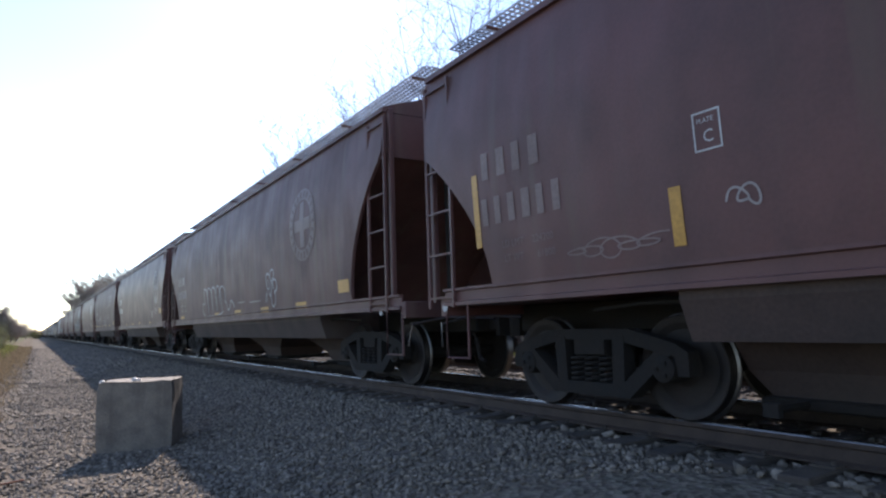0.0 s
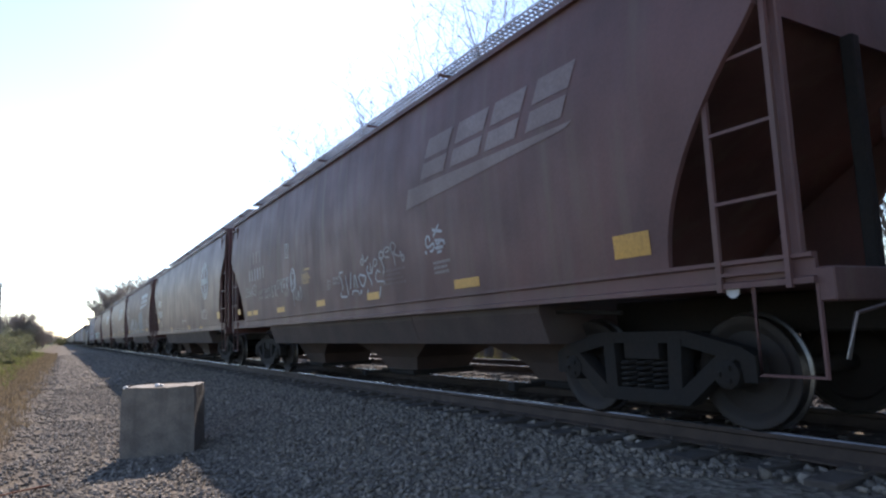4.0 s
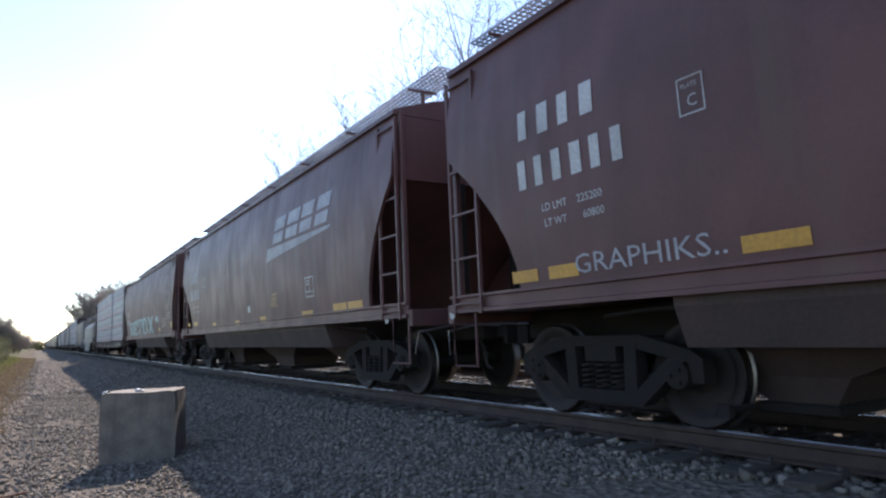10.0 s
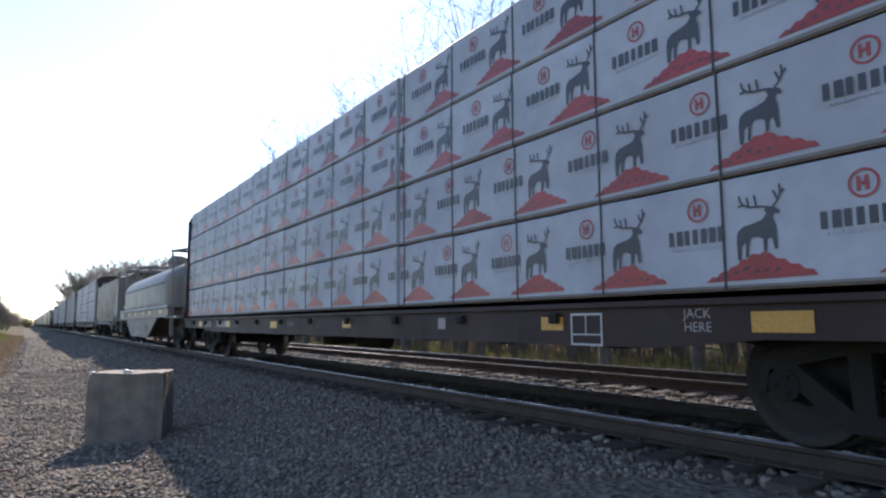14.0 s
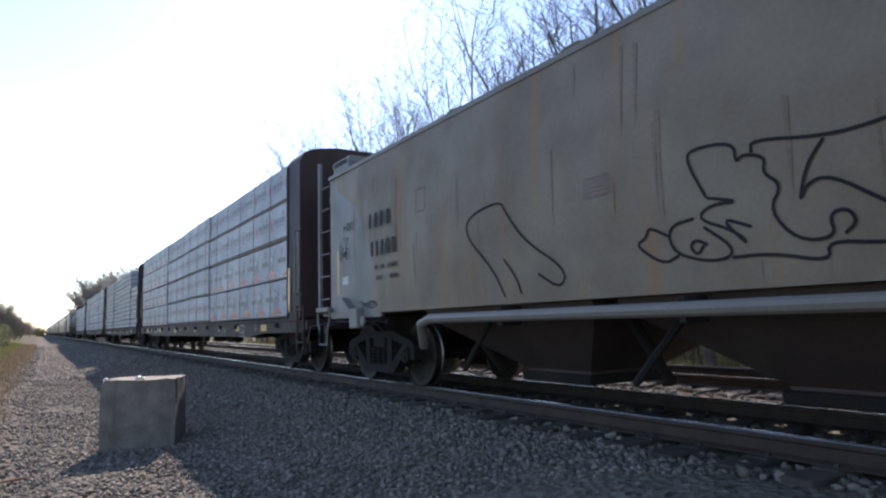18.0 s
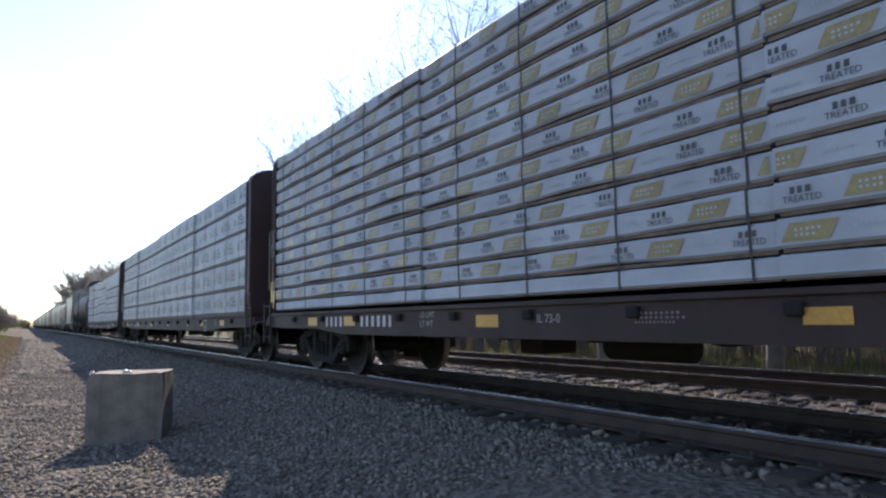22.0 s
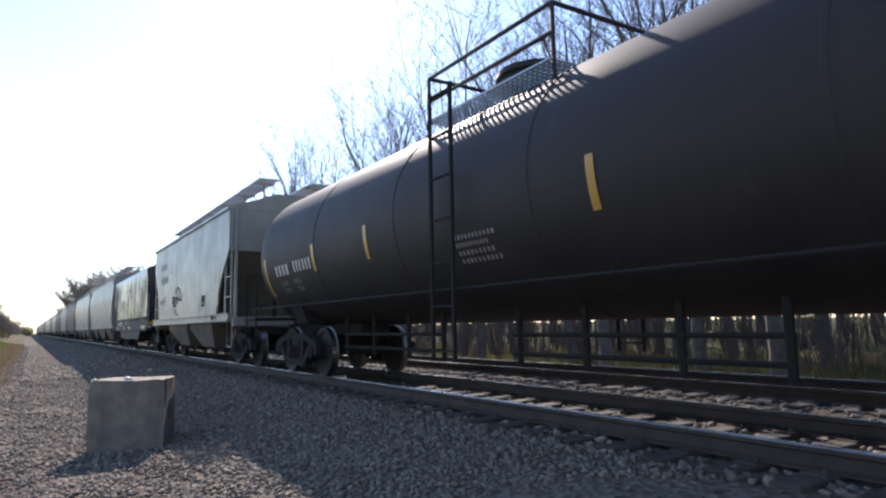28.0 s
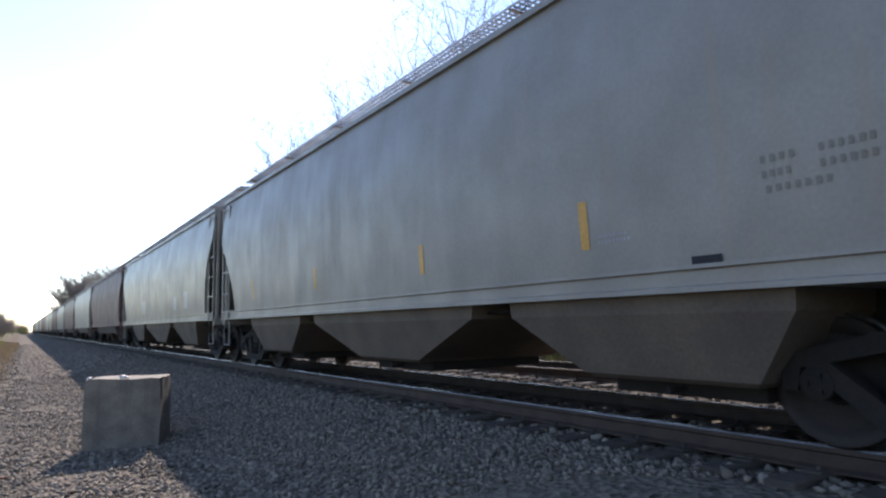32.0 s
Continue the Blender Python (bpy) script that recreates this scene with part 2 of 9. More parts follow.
# ---- mesh helpers ----
class Mb:
    """A mesh in the making: points and faces."""

    def __init__(self):
        self.v, self.f = [], []

    def add(self, vs, fs):
        k = len(self.v)
        self.v.extend(vs)
        self.f.extend([tuple(k + i for i in f) for f in fs])
        return self

    def box(self, x0, y0, z0, x1, y1, z1, c=0.0):
        if c <= 0:
            return self.add([(x, y, z) for z in (z0, z1) for y in (y0, y1) for x in (x0, x1)],
                            [(0, 2, 3, 1), (4, 5, 7, 6), (0, 1, 5, 4), (2, 6, 7, 3), (0, 4, 6, 2), (1, 3, 7, 5)])
        rings = []
        for z, d in ((z0, c), (z0 + c, 0), (z1 - c, 0), (z1, c)):
            a0, a1, b0, b1 = x0 + d, x1 - d, y0 + d, y1 - d
            rings.append([(a0 + c, b0, z), (a1 - c, b0, z), (a1, b0 + c, z), (a1, b1 - c, z), (a1 - c, b1, z), (a0 + c, b1, z), (a0, b1 - c, z), (a0, b0 + c, z)])
        return self.loft(rings)

    def loft(self, rings, caps=True, closed=True):
        n = len(rings[0])
        vs = [p for r in rings for p in r]
        fs = []
        for i in range(len(rings) - 1):
            for j in range(n if closed else n - 1):
                k = (j + 1) % n
                fs.append((i * n + j, i * n + k, (i + 1) * n + k, (i + 1) * n + j))
        if caps:
            fs.append(tuple(range(n - 1, -1, -1)))
            fs.append(tuple((len(rings) - 1) * n + j for j in range(n)))
        return self.add(vs, fs)

    def prism(self, poly, a, b, axis="x"):
        """poly: points in the plane across the axis (y,z for x; x,z for y; x,y for z), drawn out from a to b."""
        put = {"x": lambda p, h: (h, p[0], p[1]), "y": lambda p, h: (p[0], h, p[1]), "z": lambda p, h: (p[0], p[1], h)}[axis]
        return self.loft([[put(p, a) for p in poly], [put(p, b) for p in poly]])

    def tube(self, pts, r, n=6, taper=None):
        pts = [Vector(p) for p in pts]
        rings = []
        for i, p in enumerate(pts):
            d = (pts[min(i + 1, len(pts) - 1)] - pts[max(i - 1, 0)]).normalized()
            side = d.cross(Vector((0, 0, 1)) if abs(d.z) < 0.9 else Vector((0, 1, 0))).normalized()
            up = side.cross(d)
            q = r if taper is None else taper[i]
            rings.append([tuple(p + q * (math.cos(2 * math.pi * k / n) * side + math.sin(2 * math.pi * k / n) * up)) for k in range(n)])
        return self.loft(rings)

    def lathe(self, prof, axis="x", at=(0, 0, 0), n=20):
        rings = []
        for h, r in prof:
            ring = []
            for k in range(n):
                a = 2 * math.pi * k / n
                u, w = r * math.cos(a), r * math.sin(a)
                p = {"x": (h, u, w), "y": (u, h, w), "z": (u, w, h)}[axis]
                ring.append((p[0] + at[0], p[1] + at[1], p[2] + at[2]))
            rings.append(ring)
        return self.loft(rings)

    def mesh(self, name, material, smooth=30):
        me = bpy.data.meshes.new(name)
        me.from_pydata([tuple(p) for p in self.v], [], self.f)
        me.validate()
        bm = bmesh.new()
        bm.from_mesh(me)
        bmesh.ops.recalc_face_normals(bm, faces=bm.faces)
        bm.to_mesh(me)
        bm.free()
        me.materials.append(material)
        if smooth:
            me.polygons.foreach_set("use_smooth", [True] * len(me.polygons))
            me.set_sharp_from_angle(angle=radians(smooth))
        return me


def part(name, mb, material, parent, label="", at=None, smooth=30):
    """One mesh object under a thing or a part; mb may be a finished mesh that is shared."""
    me = mb if isinstance(mb, bpy.types.Mesh) else mb.mesh(name, material, smooth)
    ob = new(name, me)
    ob.parent = parent
    if at is not None:
        ob.location = at
    if label:
        tagged(ob, label)
    return ob


def thing(name, label, category, group="", kind=""):
    return tagged(new(name), label, category, group, kind)

# ---- ground and tracks ----
GX = [-700, -120, -40, -16, -10, -7, -5, -4, -3, -2, -1.2, 0, 1, 1.8, 2.3, 2.8, 3.3, 3.8, 4.3, 5.6, 6.9, 7.58, 8.2, 9.55, 10.9, 11.5, 12.1, 12.8, 13.5, 15, 18, 22, 30, 50, 120, 700]
GZ = [1.5, 1.2, 1.0, 0.75, 0.45, 0.15, -0.1, -0.28, -0.46, -0.63, -0.71, -0.71, -0.70, -0.68, -0.60, -0.46, -0.33, -0.25, -0.225, -0.225, -0.225, -0.30, -0.225, -0.225, -0.225, -0.28, -0.42, -0.62, -0.75, -0.72, -0.45, -0.1, 0.2, 0.5, 1.0, 1.5]


def ground_z(x, y):
    z = float(np.interp(x, GX, GZ))
    soft = min(1.0, max(0.0, (abs(x - 5.7) - 5.8) / 3))
    return z + soft * 0.18 * noise.noise((x * 0.25, y * 0.2, 3.0)) + 0.025 * noise.noise((x * 1.3, y * 1.3, 7.0)) * (1 if x < 3.5 else 0.4)


def ground_material():
    m = bpy.data.materials.new("trackside_ground")
    m.use_nodes = True
    n, ln = m.node_tree.nodes, m.node_tree.links
    b = n["Principled BSDF"]
    b.inputs["Roughness"].default_value = 0.95
    b.inputs["Specular IOR Level"].default_value = 0.06
    tc = n.new("ShaderNodeTexCoord")
    sx = n.new("ShaderNodeSeparateXYZ")
    ln.new(tc.outputs["Object"], sx.inputs[0])
    wob = n.new("ShaderNodeTexNoise")
    wob.inputs["Scale"].default_value, wob.inputs["Detail"].default_value = 0.9, 5.0
    ln.new(tc.outputs["Object"], wob.inputs["Vector"])
    off = n.new("ShaderNodeMath")
    off.operation = "MULTIPLY_ADD"
    off.inputs[1].default_value, off.inputs[2].default_value = 3.0, -1.5
    ln.new(wob.outputs["Fac"], off.inputs[0])
    add = n.new("ShaderNodeMath")
    ln.new(sx.outputs["X"], add.inputs[0])
    ln.new(off.outputs[0], add.inputs[1])
    mid = n.new("ShaderNodeMath")
    mid.inputs[1].default_value = -5.2
    ln.new(add.outputs[0], mid.inputs[0])
    ab = n.new("ShaderNodeMath")
    ab.operation = "ABSOLUTE"
    ln.new(mid.outputs[0], ab.inputs[0])

    def ramp(a, c):
        r = n.new("ShaderNodeMapRange")
        r.inputs[1].default_value, r.inputs[2].default_value = a, c
        ln.new(ab.outputs[0], r.inputs[0])
        return r.outputs[0]

    def noise_mix(sc, c1, c2, lo=0.4, hi=0.62):
        t = n.new("ShaderNodeTexNoise")
        t.inputs["Scale"].default_value, t.inputs["Detail"].default_value = sc, 8.0
        ln.new(tc.outputs["Object"], t.inputs["Vector"])
        r = n.new("ShaderNodeMapRange")
        r.inputs[1].default_value, r.inputs[2].default_value = lo, hi
        ln.new(t.outputs["Fac"], r.inputs[0])
        x = n.new("ShaderNodeMix")
        x.data_type = "RGBA"
        x.inputs[6].default_value, x.inputs[7].default_value = (*c1, 1), (*c2, 1)
        ln.new(r.outputs[0], x.inputs[0])
        return x.outputs[2]

    def blend(f, a, c):
        x = n.new("ShaderNodeMix")
        x.data_type = "RGBA"
        ln.new(f, x.inputs[0])
        ln.new(a, x.inputs[6])
        ln.new(c, x.inputs[7])
        return x.outputs[2]

    vor = n.new("ShaderNodeTexVoronoi")
    vor.inputs["Scale"].default_value = 17.0
    ln.new(tc.outputs["Object"], vor.inputs["Vector"])
    gravel = noise_mix(14.0, (0.075, 0.062, 0.049), (0.12, 0.10, 0.079))
    stones = n.new("ShaderNodeMix")
    stones.data_type, stones.blend_type = "RGBA", "OVERLAY"
    stones.inputs[0].default_value = 0.6
    ln.new(gravel, stones.inputs[6])
    bw = n.new("ShaderNodeHueSaturation")
    bw.inputs["Saturation"].default_value = 0.08
    ln.new(vor.outputs["Color"], bw.inputs["Color"])
    ln.new(bw.outputs[0], stones.inputs[7])
    straw = noise_mix(2.0, (0.12, 0.09, 0.062), (0.075, 0.058, 0.043))
    green = noise_mix(0.7, (0.07, 0.085, 0.03), (0.10, 0.08, 0.045))
    col = blend(ramp(5.2, 6.2), stones.outputs[2], straw)
    col = blend(ramp(7.6, 9.2), col, green)
    ln.new(col, b.inputs["Base Color"])
    bp = n.new("ShaderNodeBump")
    bp.inputs["Strength"].default_value, bp.inputs["Distance"].default_value = 0.9, 0.03
    ln.new(vor.outputs["Distance"], bp.inputs["Height"])
    ln.new(bp.outputs[0], b.inputs["Normal"])
    return m


def ground():
    ys = [-400, -120, -50] + [-25 + 1.0 * i for i in range(26)] + [0.5 + 0.5 * i for i in range(60)] + [31 + 2.5 * i for i in range(40)] + [140, 190, 260, 400, 700, 1300, 2600]
    mb = Mb()
    for y in ys:
        for x in GX:
            mb.v.append((x, y, ground_z(x, y)))
    k = len(GX)
    for i in range(len(ys) - 1):
        for j in range(k - 1):
            mb.f.append((i * k + j, i * k + j + 1, (i + 1) * k + j + 1, (i + 1) * k + j))
    return tagged(new("ground", mb.mesh("ground", ground_material(), 60)), "stony trackside ground with dead grass at its edges", "ground", kind="structure")


def stones(name, n, x0, x1, y0, y1, smin, smax, label, keep=None, seed=1):
    rng = np.random.default_rng(seed)
    P = np.column_stack([rng.uniform(x0, x1, n), rng.uniform(y0, y1, n)])
    if keep:
        P = P[[keep(x, y) for x, y in P]]
    n = len(P)
    z = np.array([ground_z(x, y) for x, y in P])
    s = rng.uniform(smin, smax, n) * rng.uniform(0.75, 1.25, n)
    cube = np.array([(x, y, q) for q in (-1, 1) for y in (-1, 1) for x in (-1, 1)], float) * 0.5
    shape = cube[None] * rng.uniform(0.65, 1.15, (n, 1, 3)) + rng.normal(0, 0.12, (n, 8, 3))
    a, t = rng.uniform(0, 6.28, n), rng.uniform(-0.9, 0.9, n)
    ca, sa, ct, st = np.cos(a), np.sin(a), np.cos(t), np.sin(t)
    x = shape[:, :, 0] * ca[:, None] - shape[:, :, 1] * sa[:, None]
    y = shape[:, :, 0] * sa[:, None] + shape[:, :, 1] * ca[:, None]
    q = shape[:, :, 2]
    y, q = y * ct[:, None] - q * st[:, None], y * st[:, None] + q * ct[:, None]
    V = np.stack([x * s[:, None] + P[:, 0:1], y * s[:, None] + P[:, 1:2], q * s[:, None] * 0.8 + z[:, None] + s[:, None] * 0.22], -1).reshape(-1, 3)
    F = (np.array([(0, 2, 3, 1), (4, 5, 7, 6), (0, 1, 5, 4), (2, 6, 7, 3), (0, 4, 6, 2), (1, 3, 7, 5)])[None] + 8 * np.arange(n)[:, None, None]).reshape(-1)
    me = bpy.data.meshes.new(name)
    me.vertices.add(len(V))
    me.vertices.foreach_set("co", V.ravel())
    me.loops.add(len(F))
    me.loops.foreach_set("vertex_index", F)
    me.polygons.add(len(F) // 4)
    me.polygons.foreach_set("loop_start", np.arange(0, len(F), 4))
    me.update(calc_edges=True)
    me.materials.append(BALLAST)
    return tagged(new(name, me), label, "ballast", kind="stuff")


def rail_mesh(name, x, head):
    mb = Mb()
    if head:
        mb.prism([(x - 0.034, -0.012), (x - 0.028, 0.0), (x + 0.028, 0.0), (x + 0.034, -0.012)], -300, 1800, "y")
        return mb.mesh(name, RAILHEAD, 0)
    half = [(0.068, -0.178), (0.068, -0.165), (0.012, -0.145), (0.009, -0.06), (0.036, -0.045), (0.036, -0.012)]
    poly = [(x + a, b) for a, b in half] + [(x - a, b) for a, b in reversed(half)]
    mb.prism(poly, -300, 1800, "y")
    return mb.mesh(name, RAIL, 20)


def track(x, label, seed):
    tr = thing("railway_track", label, "railway track", "railway tracks", "structure")
    tr.location = (x, 0, 0)
    for s in (-0.7525, 0.7525):
        r = part("rail", rail_mesh("rail", s, False), RAIL, tr, "rusty steel rail")
        part("rail_head", rail_mesh("rail_head", s, True), RAILHEAD, r, "polished running surface")
    rng = random.Random(seed)
    meshes = []
    for i in range(6):
        mb = Mb()
        mb.box(-1.29, -0.115, -0.36, 1.29, 0.115, -0.178, 0.012)
        mb.v = [(vx, vy + 0.008 * noise.noise((vx * 3, vy * 20, i * 9.0)), vz + 0.006 * noise.noise((vx * 5, vy * 9, i))) for vx, vy, vz in mb.v]
        for s in (-0.7525, 0.7525):
            mb.box(s - 0.17, -0.09, -0.179, s + 0.17, 0.09, -0.166)
            for q in (-1, 1):
                mb.box(s + q * 0.085 - 0.012, -0.05, -0.168, s + q * 0.085 + 0.012, -0.025, -0.14)
        meshes.append(mb.mesh("tie", TIE))
    for i in range(290):
        t = part("tie", meshes[i % 6], TIE, tr)
        t.location = (rng.uniform(-0.04, 0.04), -12 + 0.54 * i + rng.uniform(-0.02, 0.02), rng.uniform(-0.012, 0.004))
        t.rotation_euler = (0, 0, rng.uniform(-0.012, 0.012))
    far = Mb()
    for i in range(420):
        y = -12 + 0.54 * (290 + i)
        far.box(-1.29, y - 0.11, -0.33, 1.29, y + 0.11, -0.178)
    tagged(part("distant_ties", far, TIE, tr, smooth=0), kind="stuff")
    return tr


# ---- rolling stock: running gear ----
WR = 0.457


def gear_meshes():
    g = {}
    a = Mb()
    a.lathe([(-1.03, 0.07), (-0.85, 0.075), (-0.7, 0.085), (0.7, 0.085), (0.85, 0.075), (1.03, 0.07)], "x", n=14)
    g["axle"] = a.mesh("axle", UNDER)
    c = Mb()
    c.lathe([(-0.10, 0.09), (-0.09, 0.115), (0.06, 0.125), (0.10, 0.13), (0.16, 0.13), (0.17, 0.10)], "x", n=16)
    for k in range(3):
        an = k * 2.094
        c.box(-0.12, 0.06 * math.cos(an) - 0.018, 0.06 * math.sin(an) - 0.018, -0.09, 0.06 * math.cos(an) + 0.018, 0.06 * math.sin(an) + 0.018)
    g["bearing"] = c.mesh("bearing_cap", UNDER)
    f = Mb()
    f.prism([(-1.14, 0.40), (-1.14, 0.60), (-1.02, 0.67), (-0.5, 0.80), (0.5, 0.80), (1.02, 0.67), (1.14, 0.60), (1.14, 0.40), (1.03, 0.40), (1.0, 0.56), (0.8, 0.60), (0.36, 0.70), (-0.36, 0.70), (-0.8, 0.60), (-1.0, 0.56), (-1.03, 0.40)], -0.07, 0.07, "x")
    f.prism([(-0.98, 0.58), (-0.80, 0.60), (-0.42, 0.30), (0.42, 0.30), (0.80, 0.60), (0.98, 0.58), (0.50, 0.18), (-0.50, 0.18)], -0.08, 0.08, "x")
    for q in (-1, 1):
        f.prism([(q * 0.30, 0.26), (q * 0.44, 0.26), (q * 0.46, 0.74), (q * 0.32, 0.74)], -0.075, 0.075, "x")
    g["side_frame"] = f.mesh("side_frame", UNDER)
    s = Mb()
    pts = [(0.085 * math.cos(k * 0.9), 0.085 * math.sin(k * 0.9), 0.30 + 0.0071 * k) for k in range(36)]
    s.tube(pts, 0.016, 5)
    g["spring"] = s.mesh("coil_spring", UNDER)
    b = Mb()
    b.prism([(-1.05, 0.56), (-1.05, 0.70), (-0.5, 0.76), (0.5, 0.76), (1.05, 0.70), (1.05, 0.56), (0.5, 0.42), (-0.5, 0.42)], -0.2, 0.2, "y")
    b.lathe([(0.74, 0.22), (0.92, 0.22)], "z", n=16)
    g["bolster"] = b.mesh("bogie", UNDER)
    r = Mb()
    r.tube([(-0.78, 0.0, 0.40), (0.78, 0.0, 0.40)], 0.05, 6)
    for q in (-0.75, 0.75):
        r.box(q - 0.05, -0.05, 0.25, q + 0.05, 0.03, 0.55, 0.01)
    g["brake"] = r.mesh("brake_beam", UNDER)
    k = Mb()
    k.box(-0.08, -0.55, 0.78, 0.08, 0.12, 0.93, 0.02)
    k.prism([(-0.12, 0.10), (-0.16, 0.20), (-0.10, 0.34), (0.0, 0.36), (0.04, 0.28), (-0.04, 0.20), (0.14, 0.16), (0.14, 0.08)], 0.70, 1.0, "z")
    g["coupler"] = k.mesh("coupler", UNDER)
    h = Mb()
    h.tube([(0, 0, 0), (0.02, 0.12, -0.08), (0.05, 0.2, -0.25), (0.08, 0.28, -0.36), (0.1, 0.42, -0.38)], 0.025, 6)
    g["hose"] = h.mesh("air_hose", BLACK)
    return g


GEAR = gear_meshes()
WHEELS = {}


def bogie(car, y):
    b = part("bogie", GEAR["bolster"], UNDER, car, "cast steel freight bogie", (0, y, 0))
    for s in (-1, 1):
        part("side_frame", GEAR["side_frame"], UNDER, b, "", (0.99 * s, 0, 0))
        for q in (-0.19, 0.0, 0.19):
            part("coil_spring", GEAR["spring"], UNDER, b, "", (0.99 * s, q, 0))
        for e in (-1, 1):
            w = part("wheel", GEAR["wheel_in"] if s > 0 else GEAR["wheel_out"], WHEEL, b, "rust-brown solid steel wheel", (0.75 * s, 0.89 * e, WR))
            WHEELS.setdefault((s, e), []).append(w)
            c = part("bearing_cap", GEAR["bearing"], UNDER, b, "", (0.99 * s, 0.89 * e, WR))
            if s > 0:
                c.rotation_euler = (0, 0, math.pi)
    for e in (-1, 1):
        part("axle", GEAR["axle"], UNDER, b, "", (0, 0.89 * e, WR))
    for e in (-1, 1):
        part("brake_beam", GEAR["brake"], UNDER, b, "", (0, 0.41 * e, 0))
    return b


def wheel_pair_meshes():
    for key, q in (("wheel_out", 1), ("wheel_in", -1)):
        mb = Mb()
        prof = [(-0.07, 0.02), (-0.07, 0.10), (-0.075, 0.13), (-0.03, 0.17), (-0.022, 0.33), (-0.055, 0.38), (-0.066, 0.40), (-0.068, WR - 0.012), (-0.06, WR - 0.004), (0.03, WR), (0.042, WR + 0.024), (0.06, WR + 0.024), (0.07, WR - 0.01), (0.06, 0.36), (0.02, 0.33), (0.02, 0.12), (0.06, 0.02)]
        mb.lathe([(q * h, r) for h, r in prof], "x", n=40)
        me = mb.mesh("wheel", WHEEL)
        me.materials.append(TREAD)
        for p in me.polygons:
            c = p.center
            r = math.hypot(c.y, c.z)
            if r > WR - 0.008 and len(p.vertices) == 4:
                p.material_index = 1
        GEAR[key] = me


wheel_pair_meshes()


def running_gear(car, half, inset):
    """Bogies, couplers and hoses of a car of that half length over its couplers."""
    for e in (-1, 1):
        bogie(car, e * (half - inset))
        c = part("coupler", GEAR["coupler"], UNDER, car, "", (0, e * (half - 0.34), 0))
        h = part("air_hose", GEAR["hose"], BLACK, car, "", (-0.35, e * (half - 0.75), 0.75))
        if e < 0:
            c.rotation_euler = (0, 0, math.pi)
            h.rotation_euler = (0, 0, math.pi)
            h.location.x = -0.2


def ladder(car, x, y, z0, z1, material, width=0.42, along="y", label=""):
    """Two stiles and the rungs between them, welded into one piece."""
    k = max(2, int((z1 - z0) / 0.42))
    us = [-width / 2 - 0.02, -width / 2 + 0.02, width / 2 - 0.02, width / 2 + 0.02]
    zs = [z0]
    for i in range(k):
        z = z0 + 0.12 + i * (z1 - z0 - 0.2) / (k - 1)
        zs += [z - 0.012, z + 0.012]
    zs.append(z1)
    mb, at = Mb(), {}

    def corner(a, b, d):
        if (a, b, d) not in at:
            at[a, b, d] = len(mb.v)
            t = 0.016 if 0 < a < 3 and 0 < b < len(zs) - 1 else 0.02
            mb.v.append((x + d * t, y + us[a], zs[b]) if along == "y" else (x + us[a], y + d * t, zs[b]))
        return at[a, b, d]

    full = lambda a, b: 0 <= a < 3 and 0 <= b < len(zs) - 1 and (a != 1 or b % 2 == 1)
    for a in range(3):
        for b in range(len(zs) - 1):
            if not full(a, b):
                continue
            for d in (-1, 1):
                mb.f.append(tuple(corner(p, q, d) for p, q in ((a, b), (a + 1, b), (a + 1, b + 1), (a, b + 1))))
            for da, db, e0, e1 in ((-1, 0, (a, b), (a, b + 1)), (1, 0, (a + 1, b), (a + 1, b + 1)), (0, -1, (a, b), (a + 1, b)), (0, 1, (a, b + 1), (a + 1, b + 1))):
                if not full(a + da, b + db):
                    mb.f.append((corner(*e0, -1), corner(*e1, -1), corner(*e1, 1), corner(*e0, 1)))
    return part("ladder", mb, material, car, label, smooth=0)


def grating(name, car, x0, x1, y0, y1, z, material, step=0.09):
    mb = Mb()
    n = 6
    for i in range(n + 1):
        x = x0 + (x1 - x0) * i / n
        t = 0.012 if 0 < i < n else 0.02
        mb.box(x - t / 2, y0, z - 0.025, x + t / 2, y1, z)
    k = int((y1 - y0) / step)
    for j in range(k + 1):
        y = y0 + (y1 - y0) * j / k
        mb.box(x0, y - 0.012, z - 0.022, x1, y + 0.012, z - 0.004)
    return part(name, mb, material, car, "galvanised open-grid walkway", smooth=0)


# ---- rolling stock: bodies ----
CARS = []      # (thing, its centre along the track at the start, load or body pose over the rail)


def roll(car, u):
    CARS.append((car, u, Matrix.Identity(4)))
    return car


def curved_side(z, w=1.58, z0=1.25, z1=3.95):
    """Half width of a round-sided hopper at a height."""
    s = (z - z0) / (z1 - z0)
    return w - 0.11 * (1 - s) ** 2.2 - 0.13 * max(0.0, s - 0.55) ** 1.6 / 0.45 ** 1.6


def straight_side(z, w=1.56):
    return w


